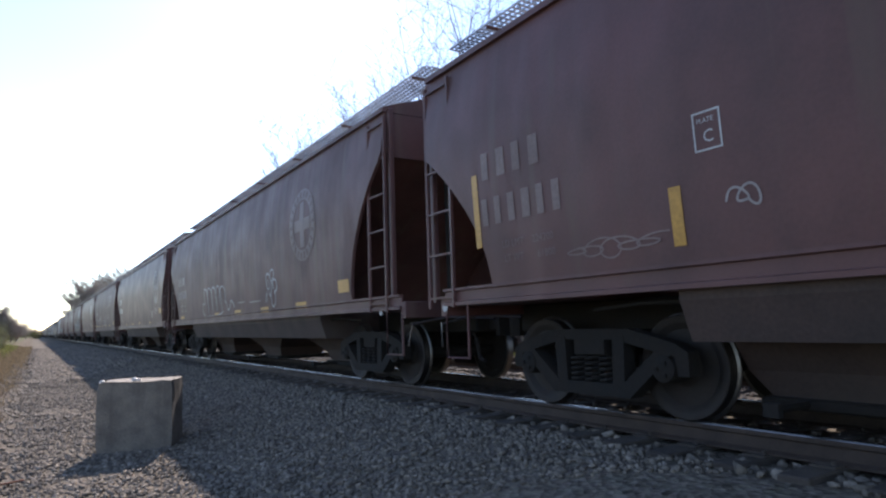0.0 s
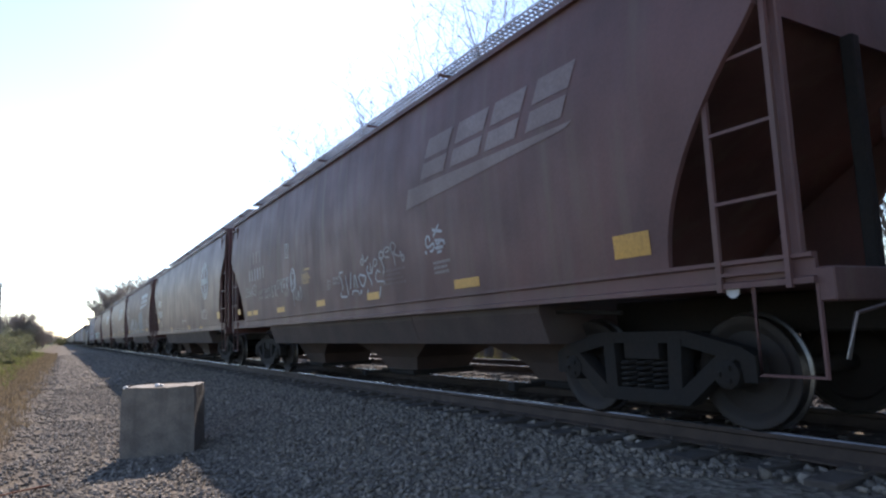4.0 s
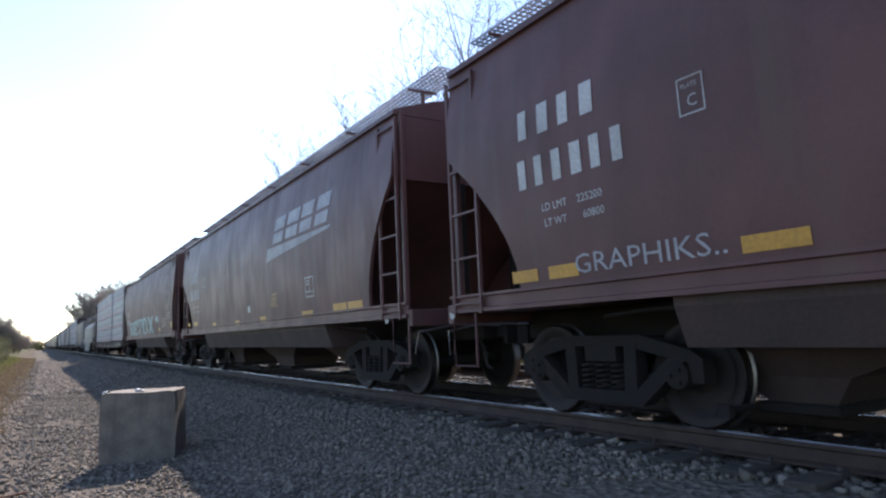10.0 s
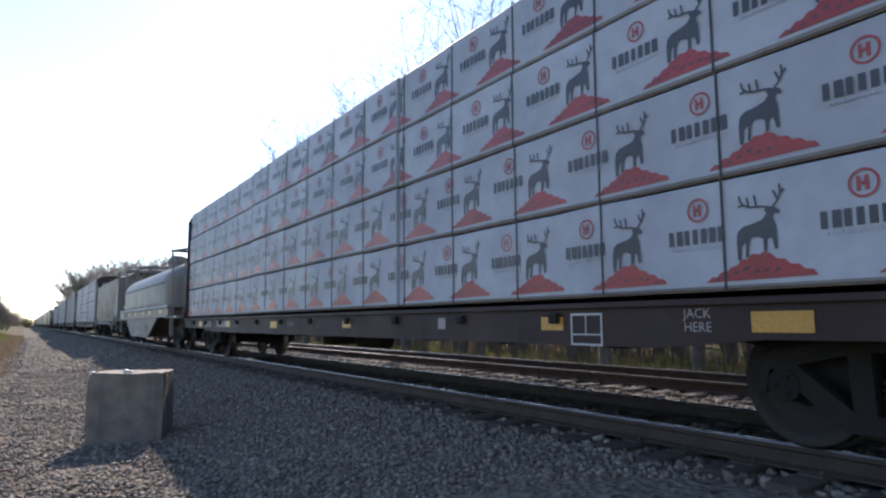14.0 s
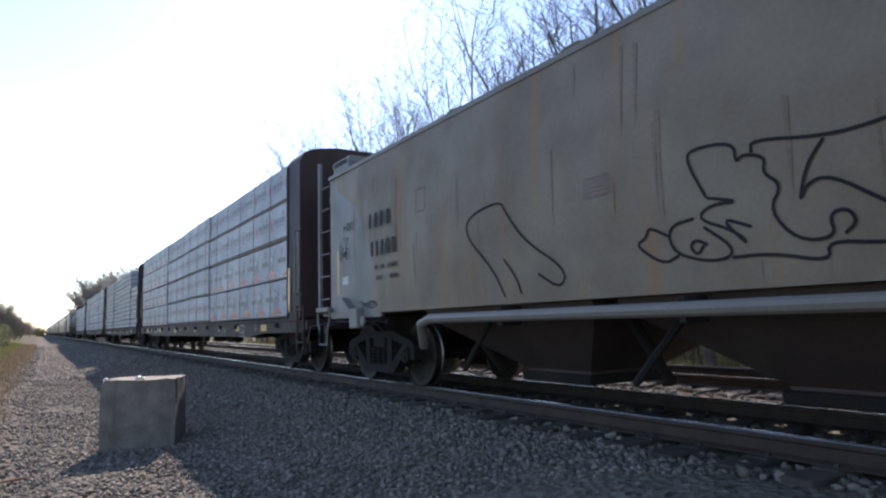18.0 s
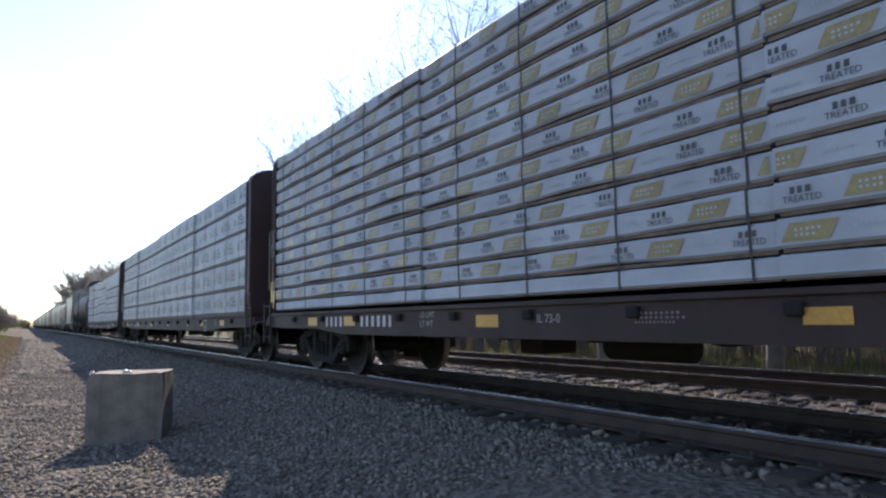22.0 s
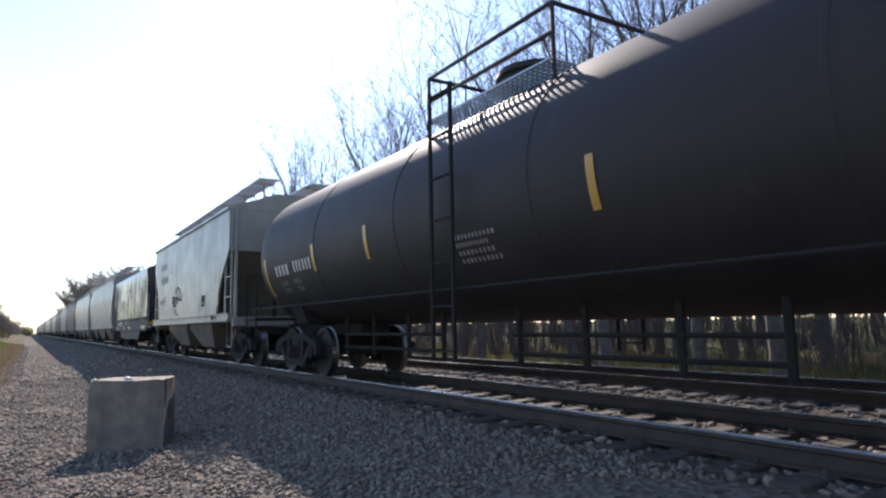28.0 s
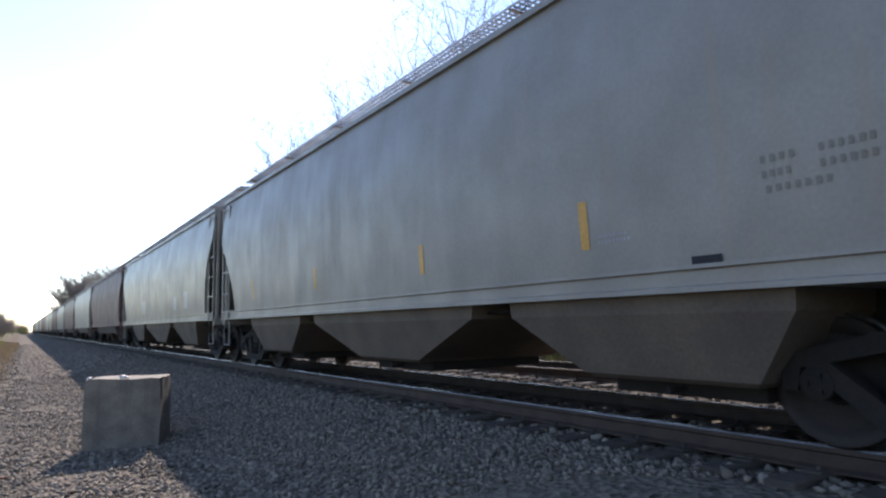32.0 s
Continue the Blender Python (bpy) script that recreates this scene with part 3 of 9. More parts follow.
def hopper_shell(side, z0, z1, lead, trail, deep=1.45):
    """The tub of a covered hopper: sides cut back in a curve at the ends, slope sheets set in between them.
    lead, trail: how far the end stands from the middle, the depth of the cut and its share of the height."""
    rings = []
    n = 18
    for i in range(n + 1):
        z = z0 + (z1 - z0) * i / n
        s = (z - z0) / (z1 - z0)

        def end(y, c, bl):
            ye = y - (c * math.sin(math.pi / 2 * (1 - s / bl)) ** 0.9 if s < bl else 0.0)
            return ye, ye - (deep * (1 - s / bl) if s < bl else 0.0) - 0.004

        (a, ai), (b, bi) = end(*lead), end(*trail)
        w = side(z)
        m = 8
        wi = w - 0.05
        ring = [(-w, -a + (a + b) * j / m, z) for j in range(m + 1)] + [(-wi, b, z), (-wi, bi, z), (wi, bi, z), (wi, b, z)]
        ring += [(w, b - (a + b) * j / m, z) for j in range(m + 1)] + [(wi, -a, z), (wi, -ai, z), (-wi, -ai, z), (-wi, -a, z)]
        rings.append(ring)
    return Mb().loft(rings)


def hopper(u, length, paint, bay_paint, label, bays=3, side=curved_side, z0=1.25, eave=3.95, ridge=4.32, board=4.62, top=0.5, cut=0.95, bell=0.72, inset=2.45, ladder_paint=None, gap_z=0.70, back=1.3, low=0.15, shift=0.0, du=0.0, lead=None, trail=None, end_ladder=True, tall_bays=()):
    half = length / 2
    lead, trail = lead or (half - top, cut, bell), trail or (half - top, cut, bell)
    car = thing("covered_hopper_car", label, "freight car", "cars of the passing train")
    lp = ladder_paint or paint
    part("body", hopper_shell(side, z0, eave, lead, trail), paint, car)
    roof = Mb()
    ye, ya_, yb_ = min(lead[0], trail[0]), lead[0], trail[0]
    w = side(eave)
    sec = [(-w - 0.05, eave - 0.02), (-w - 0.05, eave + 0.045), (-w * 0.86, eave + 0.13), (-w * 0.6, eave + 0.25), (-w * 0.3, ridge - 0.03), (0, ridge)]
    sec = sec + [(-a, b) for a, b in reversed(sec[:-1])]
    roof.prism(sec, -ya_ - 0.02, yb_ + 0.02, "y")
    r = part("roof", roof, paint, car)
    hatch = Mb()
    hatch.box(-0.28, -ye + 0.8, ridge - 0.02, 0.28, ye - 0.8, ridge + 0.14, 0.03)
    for k in range(8):
        y = -ye + 1.2 + k * (2 * ye - 2.4) / 7
        hatch.box(-0.32, y - 0.03, ridge + 0.1, 0.32, y + 0.03, ridge + 0.17)
    part("trough_hatch", hatch, paint, r)
    for s in (-1, 1):
        xa, xb = (-0.92, -0.42) if s < 0 else (0.42, 0.92)
        grating("running_board", car, xa, xb, -ya_ - 0.3, yb_ + 0.3, board, GALV)
        k = 7
        for i in range(k):
            y = -ye + 0.1 + i * (2 * ye - 0.2) / (k - 1)
            brk = Mb()
            xm = (xa + xb) / 2
            brk.box(xa, y - 0.02, board - 0.06, xb, y + 0.02, board - 0.027)
            brk.box(xm - 0.02, y - 0.02, eave + 0.16, xm + 0.02, y + 0.02, board - 0.06)
            part("walkway_bracket", brk, lp, car)
        sill = Mb()
        sx = side(z0) * s
        sill.prism([(sx - 0.03 * s, 1.10), (sx + 0.035 * s, 1.10), (sx + 0.035 * s, 1.14), (sx + 0.0 * s, 1.15), (sx + 0.0 * s, 1.26), (sx + 0.035 * s, 1.27), (sx + 0.035 * s, 1.30), (sx - 0.03 * s, 1.30)], -half + 0.55, half - 0.55, "y")
        part("side_sill", sill, paint, car)
    for e in (-1, 1):
        yend, _, bell_ = trail if e > 0 else lead
        fl = Mb()
        ya, yb = sorted((e * (half - 0.45), e * (half - 2.4)))
        fl.box(-1.45, ya, 1.10, 1.45, yb, 1.17, 0.01)
        fl.box(-1.47, e * (half - 0.5) - 0.06, 0.98, 1.47, e * (half - 0.5) + 0.06, 1.2, 0.01)
        part("end_platform", fl, paint, car)
        cs = Mb()
        ya, yb = sorted((e * (half - 0.5), e * (half - 3.6)))
        cs.box(-0.3, ya, 0.76, 0.3, yb, 1.1, 0.02)
        part("draft_sill", cs, UNDER, car)
        for x in (-1.40, -0.45, 0.45, 1.40):
            po = Mb()
            d = 0.035 if abs(x) > 1 else 0.05
            zt = eave + 0.02 if abs(x) > 1 else z0 + (eave - z0) * bell_
            po.box(x - d, e * (yend + 0.06) - d, 1.15, x + d, e * (yend + 0.06) + d, zt, 0.01)
            part("end_post", po, paint if abs(x) > 1 else UNDER, car)
        endw = Mb()
        endw.box(-w + 0.02, e * (yend + 0.012) - 0.012, z0 + (eave - z0) * bell_, w - 0.02, e * (yend + 0.012) + 0.012, eave - 0.03)
        part("end_sheet", endw, paint, car)
        ladder(car, -1.50, e * (yend - 0.22), 1.08, eave - 0.1, lp, 0.52, "y")
        ladder(car, 1.50, e * (yend - 0.22), 1.08, eave - 0.1, lp, 0.52, "y")
        if end_ladder:
            ladder(car, -1.05, e * (half - 0.52), 0.75, 3.2, lp, 0.45, "x")
        rod = Mb()
        rod.tube([(-1.45, e * (half - 0.42), 0.62), (-1.42, e * (half - 0.36), 0.9), (-0.9, e * (half - 0.34), 0.98), (-0.15, e * (half - 0.3), 0.95)], 0.014, 5)
        part("uncoupling_lever", rod, CHROME, car)
        for q in (-1, 1):
            stp = Mb()
            stp.tube([(q * 1.46, e * (half - 0.55), 1.1), (q * 1.46, e * (half - 0.55), 0.5), (q * 1.46, e * (half - 1.0), 0.5), (q * 1.46, e * (half - 1.0), 1.1)], 0.018, 5)
            part("sill_step", stp, lp, car)
        if e < 0:
            bw = Mb()
            for k in range(12):
                a, b = k * math.pi / 6, (k + 1) * math.pi / 6
                bw.tube([(0.55 + 0.26 * math.cos(a), -half + 0.8, 2.5 + 0.26 * math.sin(a)), (0.55 + 0.26 * math.cos(b), -half + 0.8, 2.5 + 0.26 * math.sin(b))], 0.013, 5)
            for k in range(4):
                a = k * math.pi / 2
                bw.tube([(0.55, -half + 0.82, 2.5), (0.55 + 0.26 * math.cos(a), -half + 0.8, 2.5 + 0.26 * math.sin(a))], 0.012, 5)
            bw.box(0.42, -half + 0.84, 2.35, 0.68, -half + 0.95, 2.65, 0.02)
            part("brake_wheel", bw, lp, car)
    inner = half - inset - 1.25
    joint = [-max(inner, 4.3) + shift, -2.15 + shift, 2.15 + shift, max(inner, 4.3) + shift] if bays == 3 else [-inner + 2 * inner * i / bays for i in range(bays + 1)]
    for ya, yb, ga, gb in tall_bays:
        # outer sheet of a pocket, hung from the sill and cut slanting to the outlet
        b = Mb()
        rings = [[(-gx, p, z), (gx, p, z), (gx, q, z), (-gx, q, z)] for z, p, q, gx in ((z0 + 0.02, ya, yb, 1.40), (0.95, ya + 0.05 * (ga - ya), yb + 0.05 * (gb - yb), 1.38), (0.44, ga, gb, 1.22), (0.40, ga + 0.06, gb - 0.06, 1.16))]
        bay = part("hopper_bay", b.loft(rings), bay_paint, car, "dusty tan pocket sheet with darker patches", smooth=0)
        gate = Mb()
        gate.box(-0.95, ga + 0.12, 0.27, 0.95, gb - 0.12, 0.395, 0.015)
        gate.tube([(-1.15, (ga + gb) / 2, 0.33), (1.15, (ga + gb) / 2, 0.33)], 0.03, 6)
        part("outlet_gate", gate, UNDER, bay)
    for i in range(0 if tall_bays else bays):
        b = Mb()
        rings = []
        ua, ub = joint[i] + 0.004, joint[i + 1] - 0.004
        if bays == 3:
            far = max(inner, 4.3)
            la, lb = [(-far, -3.6), (-0.72, 0.72), (3.6, far)][i]
            la, lb = la + shift, lb + shift
        else:
            la, lb = ua + back, ub - back
        sw = side(z0)
        # the pocket's slope sheets run down to the outlet, away from the gap beside it
        ia, ib = (0.62 if i else 0.0), (0.62 if i < bays - 1 else 0.0)
        for z, ya, yb, gx in ((z0 + 0.02, ua, ub, sw - 0.06), (max(1.02, gap_z + 0.1), ua, ub, sw - 0.08), (gap_z, ua, ub, sw - 0.2), (gap_z - 0.02, la - ia, lb + ib, 0.74), (0.44, la, lb, 0.58), (0.24, la + low, lb - low, 0.50), (0.22, la + low, lb - low, 0.50)):
            rings.append([(-gx, ya, z), (gx, ya, z), (gx, yb, z), (-gx, yb, z)])
        yc = (la + lb) / 2
        b.loft(rings)
        bay = part("hopper_bay", b, bay_paint, car, smooth=0)
        gate = Mb()
        gate.box(-0.6, la + low - 0.05, 0.15, 0.6, lb - low + 0.05, 0.235, 0.015)
        gate.tube([(-1.05, yc + 0.3, 0.2), (1.05, yc + 0.3, 0.2)], 0.03, 6)
        gate.box(-1.08, yc + 0.24, 0.15, -1.02, yc + 0.36, 0.25)
        part("outlet_gate", gate, UNDER, bay)
    pipe = Mb()
    pipe.tube([(-1.1, -half + 2.6, 0.98), (-1.15, -half + 3.2, 1.02), (-1.15, half - 3.2, 1.02), (-1.1, half - 2.6, 0.98)], 0.022, 5)
    part("brake_pipe", pipe, UNDER, car)
    running_gear(car, half, inset)
    car["half"], car["ahead"] = half, du
    return roll(car, u + half + du)


def round_hopper(u, length, label):
    """A swollen cream tub between flat pale corner panels, with tall white end platforms over the roof ends."""
    half = length / 2
    car = thing("covered_hopper_car", label, "freight car", "cars of the passing train")
    z0, eave, ridge, yp = 1.08, 3.36, 3.98, 6.05

    def seam(z):
        """Where the tub's side dips behind the corner panel."""
        return float(np.interp(z, [1.0, 1.9, 2.3, 2.72, 3.22, 3.45], [4.46, 4.49, 4.70, 5.03, 5.93, 6.04]))

    tub = Mb()
    rings = []
    for i in range(15):
        z = z0 + (eave - z0) * i / 14
        sj = seam(z)
        ys = [-6.0, -sj - 0.25, -sj, -sj + 0.25, -sj + 0.7, -sj + 1.3, -2.0, 0.0, 2.0, sj - 1.3, sj - 0.7, sj - 0.25, sj, sj + 0.25, 6.0]
        bulge = 0.075 * math.sin(math.pi * min(1.0, (z - z0) / (eave - z0) * 0.9 + 0.08)) + 0.02

        def wide(y):
            d = sj - abs(y)
            return 1.50 + bulge * min(1.0, max(0.0, d) / 1.3) ** 0.6 if d > 0 else 1.50 - 0.05 * min(1.0, -d / 0.2)

        ys = sorted(max(-6.0, min(6.0, y)) for y in ys)
        rings.append([(-wide(y), y, z) for y in ys] + [(wide(y), y, z) for y in reversed(ys)])
    tub.loft(rings)
    part("body", tub, TAN, car, "swollen rust-stained cream tub", smooth=50)
    roof = Mb()
    sec = [(-1.54, eave - 0.03), (-1.54, eave + 0.03), (-1.2, eave + 0.17), (-0.75, eave + 0.38), (-0.35, ridge - 0.06), (0, ridge)]
    sec = sec + [(-a, b) for a, b in reversed(sec[:-1])]
    roof.loft([[(x, -yp + 0.02, z - (0.05 if z > eave + 0.1 else 0)) for x, z in sec], [(x, -yp + 0.6, z) for x, z in sec], [(x, yp - 0.6, z) for x, z in sec], [(x, yp - 0.02, z - (0.05 if z > eave + 0.1 else 0)) for x, z in sec]])
    rf = part("roof", roof, OLDWHITE, car, "pale peaked roof with sunlit edge")
    for y in (-3.9, -1.3, 1.3, 3.9):
        h = Mb()
        h.lathe([(ridge - 0.1, 0.40), (ridge + 0.10, 0.40), (ridge + 0.13, 0.43), (ridge + 0.17, 0.3)], "z", (0.0, y, 0), 18)
        part("roof_hatch", h, OLDWHITE, rf)
    grating("running_board", car, 0.45, 0.95, -yp, yp, ridge + 0.02, GALV)
    for e in (-1, 1):
        for q in (-1, 1):
            pn = Mb()
            pn.prism([(e * 4.2, 1.02), (e * yp, 1.02), (e * yp, eave - 0.03), (e * 4.2, eave - 0.03)], q * 1.47, q * 1.50, "x")
            cp = part("corner_panel", pn, PANEL, car, "flat pale grey corner panel")
            gu = Mb()
            gu.prism([(e * 4.98, 1.06), (e * 5.38, 1.06), (e * 5.38, 1.34)], q * 1.50, q * 1.60, "x")
            part("gusset", gu, PANEL, cp)
            pad = Mb()
            pad.box(min(q * 1.48, q * 1.62), min(e * 4.78, e * 5.06), 0.86, max(q * 1.48, q * 1.62), max(e * 4.78, e * 5.06), 1.16, 0.015)
            pad.lathe([(q * 1.545, 0.02), (q * 1.545, 0.075), (q * 1.575, 0.075), (q * 1.575, 0.02)], "x", (0, e * 4.70, 0.97), 14)
            part("jacking_pad", pad, PANEL, cp)
            sp = Mb()
            sp.box(min(q * 1.44, q * 1.60), min(e * 5.98, e * 6.5), 1.13, max(q * 1.44, q * 1.60), max(e * 5.98, e * 6.5), 1.21, 0.012)
            sp.tube([(q * 1.56, e * 5.98, 1.18), (q * 1.56, e * 5.99, 0.98), (q * 1.56, e * 6.08, 0.84), (q * 1.56, e * 6.09, 0.60), (q * 1.56, e * 6.43, 0.60), (q * 1.56, e * 6.42, 0.84), (q * 1.56, e * 6.50, 0.98), (q * 1.56, e * 6.5, 1.18)], 0.02, 6)
            part("stirrup_step", sp, PANEL, car, "tapered white stirrup step")
        en = Mb()
        plan = [(-1.47, e * (yp - 0.4)), (-1.49, e * yp), (-0.3, e * (yp + 0.05)), (0.55, e * yp), (1.47, e * (yp - 0.65)), (1.2, e * (yp - 0.9))]
        en.prism(plan, 1.15, eave - 0.02, "z")
        ep = part("end_sheet", en, PANEL, car, "pale stained end sheet with rounded far corner")
        lp = Mb()
        lp.prism([(x, y + e * 0.05) for x, y in plan[1:5]] + [(x, y - e * 0.05) for x, y in reversed(plan[1:5])], 2.98, 3.06, "z")
        part("end_flange", lp, OLDWHITE, ep, "rusty flange under the top band")
        for x, w in ((-1.05, 0.07), (-0.2, 0.05), (0.4, 0.05)):
            st = Mb()
            st.box(x - w, min(e * (yp + 0.02), e * (yp + 0.1)), 1.15, x + w, max(e * (yp + 0.02), e * (yp + 0.1)), 2.97, 0.01)
            part("end_stiffener", st, PANEL, ep)
        fl = Mb()
        ya, yb = sorted((e * (half - 0.42), e * (yp - 0.3)))
        fl.box(-1.48, ya, 1.06, 1.48, yb, 1.15, 0.012)
        part("end_platform", fl, PANEL, car)
        cs = Mb()
        ya, yb = sorted((e * (half - 0.5), e * (half - 3.6)))
        cs.box(-0.3, ya, 0.76, 0.3, yb, 1.06, 0.02)
        part("draft_sill", cs, UNDER, car)
        # roof-end platform on tall posts
        ya, yb = sorted((e * (yp - 0.05), e * (yp + 0.62)))
        for x in (-1.15, -0.35, 0.45, 1.25):
            bm_ = Mb()
            bm_.box(x - 0.035, ya, 3.60, x + 0.035, yb, 3.70, 0.008)
            part("platform_beam", bm_, PANEL, car)
        for y in (ya + 0.03, yb - 0.03):
            bm_ = Mb()
            bm_.box(-1.2, y - 0.03, 3.70, 1.3, y + 0.03, 3.79, 0.008)
            part("platform_beam", bm_, PANEL, car)
        grating("roof_end_platform", car, -1.15, 1.25, ya, yb, 3.82, PANEL, 0.07)
        for x in (-1.15, -0.62, 0.62, 1.2):
            po = Mb()
            po.box(x - 0.03, e * (yp + 0.55) - 0.03, 1.12, x + 0.03, e * (yp + 0.55) + 0.03, 3.72, 0.008)
            part("platform_post", po, PANEL, car)
        for k in range(6):
            rg = Mb()
            z = 1.35 + 0.38 * k
            rg.tube([(-1.15, e * (yp + 0.55), z), (-0.62, e * (yp + 0.55), z)], 0.014, 6)
            part("ladder_rung", rg, PANEL, car)
            rg = Mb()
            rg.tube([(-1.52, e * (yp + 0.02), z), (-1.52, e * (yp + 0.42), z)], 0.014, 6)
            part("ladder_rung", rg, PANEL, car)
        po = Mb()
        po.box(-1.55, e * (yp + 0.42) - 0.03, 1.12, -1.49, e * (yp + 0.42) + 0.03, 3.72, 0.008)
        part("ladder_stile", po, PANEL, car)
        rod = Mb()
        rod.tube([(-1.45, e * (half - 0.42), 0.62), (-1.42, e * (half - 0.36), 0.9), (-0.9, e * (half - 0.34), 0.98), (-0.15, e * (half - 0.3), 0.95)], 0.014, 5)
        part("uncoupling_lever", rod, CHROME, car)
    for ua, ub in ((-3.1, -0.15), (0.15, 3.1)):
        b = Mb()
        rings = [[(-gx, p, z), (gx, p, z), (gx, q, z), (-gx, q, z)] for z, p, q, gx in ((1.12, ua, ub, 1.42), (0.98, ua, ub, 1.38), (0.34, ua + 0.95, ub - 0.95, 0.54), (0.30, ua + 0.95, ub - 0.95, 0.54))]
        bay = part("hopper_bay", b.loft(rings), GRIME_SHADE, car, smooth=0)
        gate = Mb()
        gate.box(-0.6, ua + 0.9, 0.2, 0.6, ub - 0.9, 0.31, 0.015)
        part("outlet_gate", gate, UNDER, bay)
    running_gear(car, half, 1.7)
    car["half"] = half
    return roll(car, u + half)


def centerbeam(u, length, label, paint=None, thick=0.4):
    paint = paint or CBROWN
    half = length / 2
    car = thing("centre_beam_lumber_car", label, "freight car", "cars of the passing train")
    ye = half - 0.75
    dk = Mb()
    dk.prism([(-1.42, 1.02), (-1.42, 1.07), (-0.2, 1.12), (0.2, 1.12), (1.42, 1.07), (1.42, 1.02)], -ye, ye, "y")
    part("deck", dk, paint, car)
    for s in (-1, 1):
        sl = Mb()
        a, b = 1.34 * s, 1.46 * s
        m = ye - 3.4
        poly = [(-ye - 0.1, 1.04), (ye + 0.1, 1.04), (ye + 0.1, 0.80), (m + 0.9, 0.78), (m, 0.70), (-m, 0.70), (-m - 0.9, 0.78), (-ye - 0.1, 0.80)]
        sl.prism(poly, min(a, b), max(a, b), "x")
        sill = part("side_sill", sl, paint, car)
        lip = Mb()
        lip.box(min(1.44 * s, 1.5 * s), -ye, 1.02, max(1.44 * s, 1.5 * s), ye, 1.07, 0.006)
        part("sill_flange", lip, paint, sill)
        for i in (0, 2, 3, 4, 5, 6, 7, 8, 9, 10, 11, 12):
            y = -ye + 1.4 + i * (2 * ye - 2.8) / 12
            wn_ = Mb()
            wn_.box(min(1.46 * s, 1.515 * s), y - 0.06, 0.89, max(1.46 * s, 1.515 * s), y + 0.06, 0.99, 0.012)
            part("strap_winch", wn_, UNDER, sill)
    cs = Mb()
    cs.box(-0.28, -half + 0.5, 0.72, 0.28, half - 0.5, 1.02, 0.02)
    part("centre_sill", cs, UNDER, car)
    for i in range(9):
        y = -ye + 2.9 + i * (2 * ye - 5.8) / 8
        cb = Mb()
        cb.prism([(-1.36, 0.98), (-1.36, 0.82), (-0.3, 0.62), (0.3, 0.62), (1.36, 0.82), (1.36, 0.98)], y - 0.05, y + 0.05, "y")
        part("cross_bearer", cb, UNDER, car)
    beam = Mb()
    beam.box(-0.26, -ye + 0.06, 4.1, 0.26, ye - 0.06, 4.34, 0.03)
    part("top_chord", beam, paint, car)
    k = 17
    for i in range(k):
        y = -ye + 0.5 + i * (2 * ye - 1.0) / (k - 1)
        po = Mb()
        po.prism([(-0.24, 1.1), (-0.12, 4.12), (0.12, 4.12), (0.24, 1.1)], y - 0.07, y + 0.07, "y")
        part("centre_post", po, paint, car)
    web = Mb()
    web.box(-0.02, -ye + 0.5, 3.0, 0.02, ye - 0.5, 4.12)
    part("centre_web", web, paint, car)
    for e in (-1, 1):
        y = e * ye
        bh = Mb()
        arch = [(-1.44, 1.05), (-1.44, 4.12), (-1.38, 4.24), (-1.2, 4.33), (-0.7, 4.40), (0.7, 4.40), (1.2, 4.33), (1.38, 4.24), (1.44, 4.12), (1.44, 1.05)]
        dp = thick if e < 0 else min(thick, 0.2)
        bh.prism(arch, y, y - e * dp, "y")
        b = part("end_bulkhead", bh, paint, car, "tall smooth steel end bulkhead with rounded top", smooth=50)
        for sx in (-1, 1):
            for q in (0.03, dp - 0.03):
                ed = Mb()
                ed.box(min(sx * 1.44, sx * 1.465), y - e * q - 0.02, 1.06, max(sx * 1.44, sx * 1.465), y - e * q + 0.02, 4.1, 0.005)
                part("edge_angle", ed, paint, b)
        fl = Mb()
        ya, yb = sorted((e * (half - 0.45), e * ye))
        fl.box(-1.44, ya, 0.84, 1.44, yb, 1.02, 0.015)
        part("end_platform", fl, paint, car)
        ladder(car, -1.50, y + e * 0.1, 0.5, 1.3, paint, 0.36, "y")
        ladder(car, 1.50, y + e * 0.1, 0.5, 1.3, paint, 0.36, "y")
        for x in (-1.47, 1.47):
            for q in (0.0, 0.22):
                hr = Mb()
                hr.tube([(x * 0.98, y - e * q, 1.5), (x * 1.02, y - e * q, 1.55), (x * 1.02, y - e * q, 2.7), (x * 0.98, y - e * q, 2.75)], 0.014, 6)
                part("grab_iron", hr, CHROME, car, "slim worn steel grab iron")
        rod = Mb()
        rod.tube([(-1.45, e * (half - 0.42), 0.62), (-1.42, e * (half - 0.36), 0.9), (-0.9, e * (half - 0.34), 0.98), (-0.15, e * (half - 0.3), 0.95)], 0.014, 5)
        part("uncoupling_lever", rod, CHROME, car)
    air = Mb()
    air.lathe([(-0.6, 0.02), (-0.58, 0.17), (0.58, 0.17), (0.6, 0.02)], "y", (0.5, 1.5, 0.55), 14)
    part("brake_reservoir", air, UNDER, car)
    valve = Mb()
    valve.box(0.2, 3.0, 0.42, 0.8, 3.5, 0.7, 0.02)
    part("brake_valve", valve, UNDER, car)
    running_gear(car, half, 2.45)
    car["half"] = half
    return roll(car, u + half)


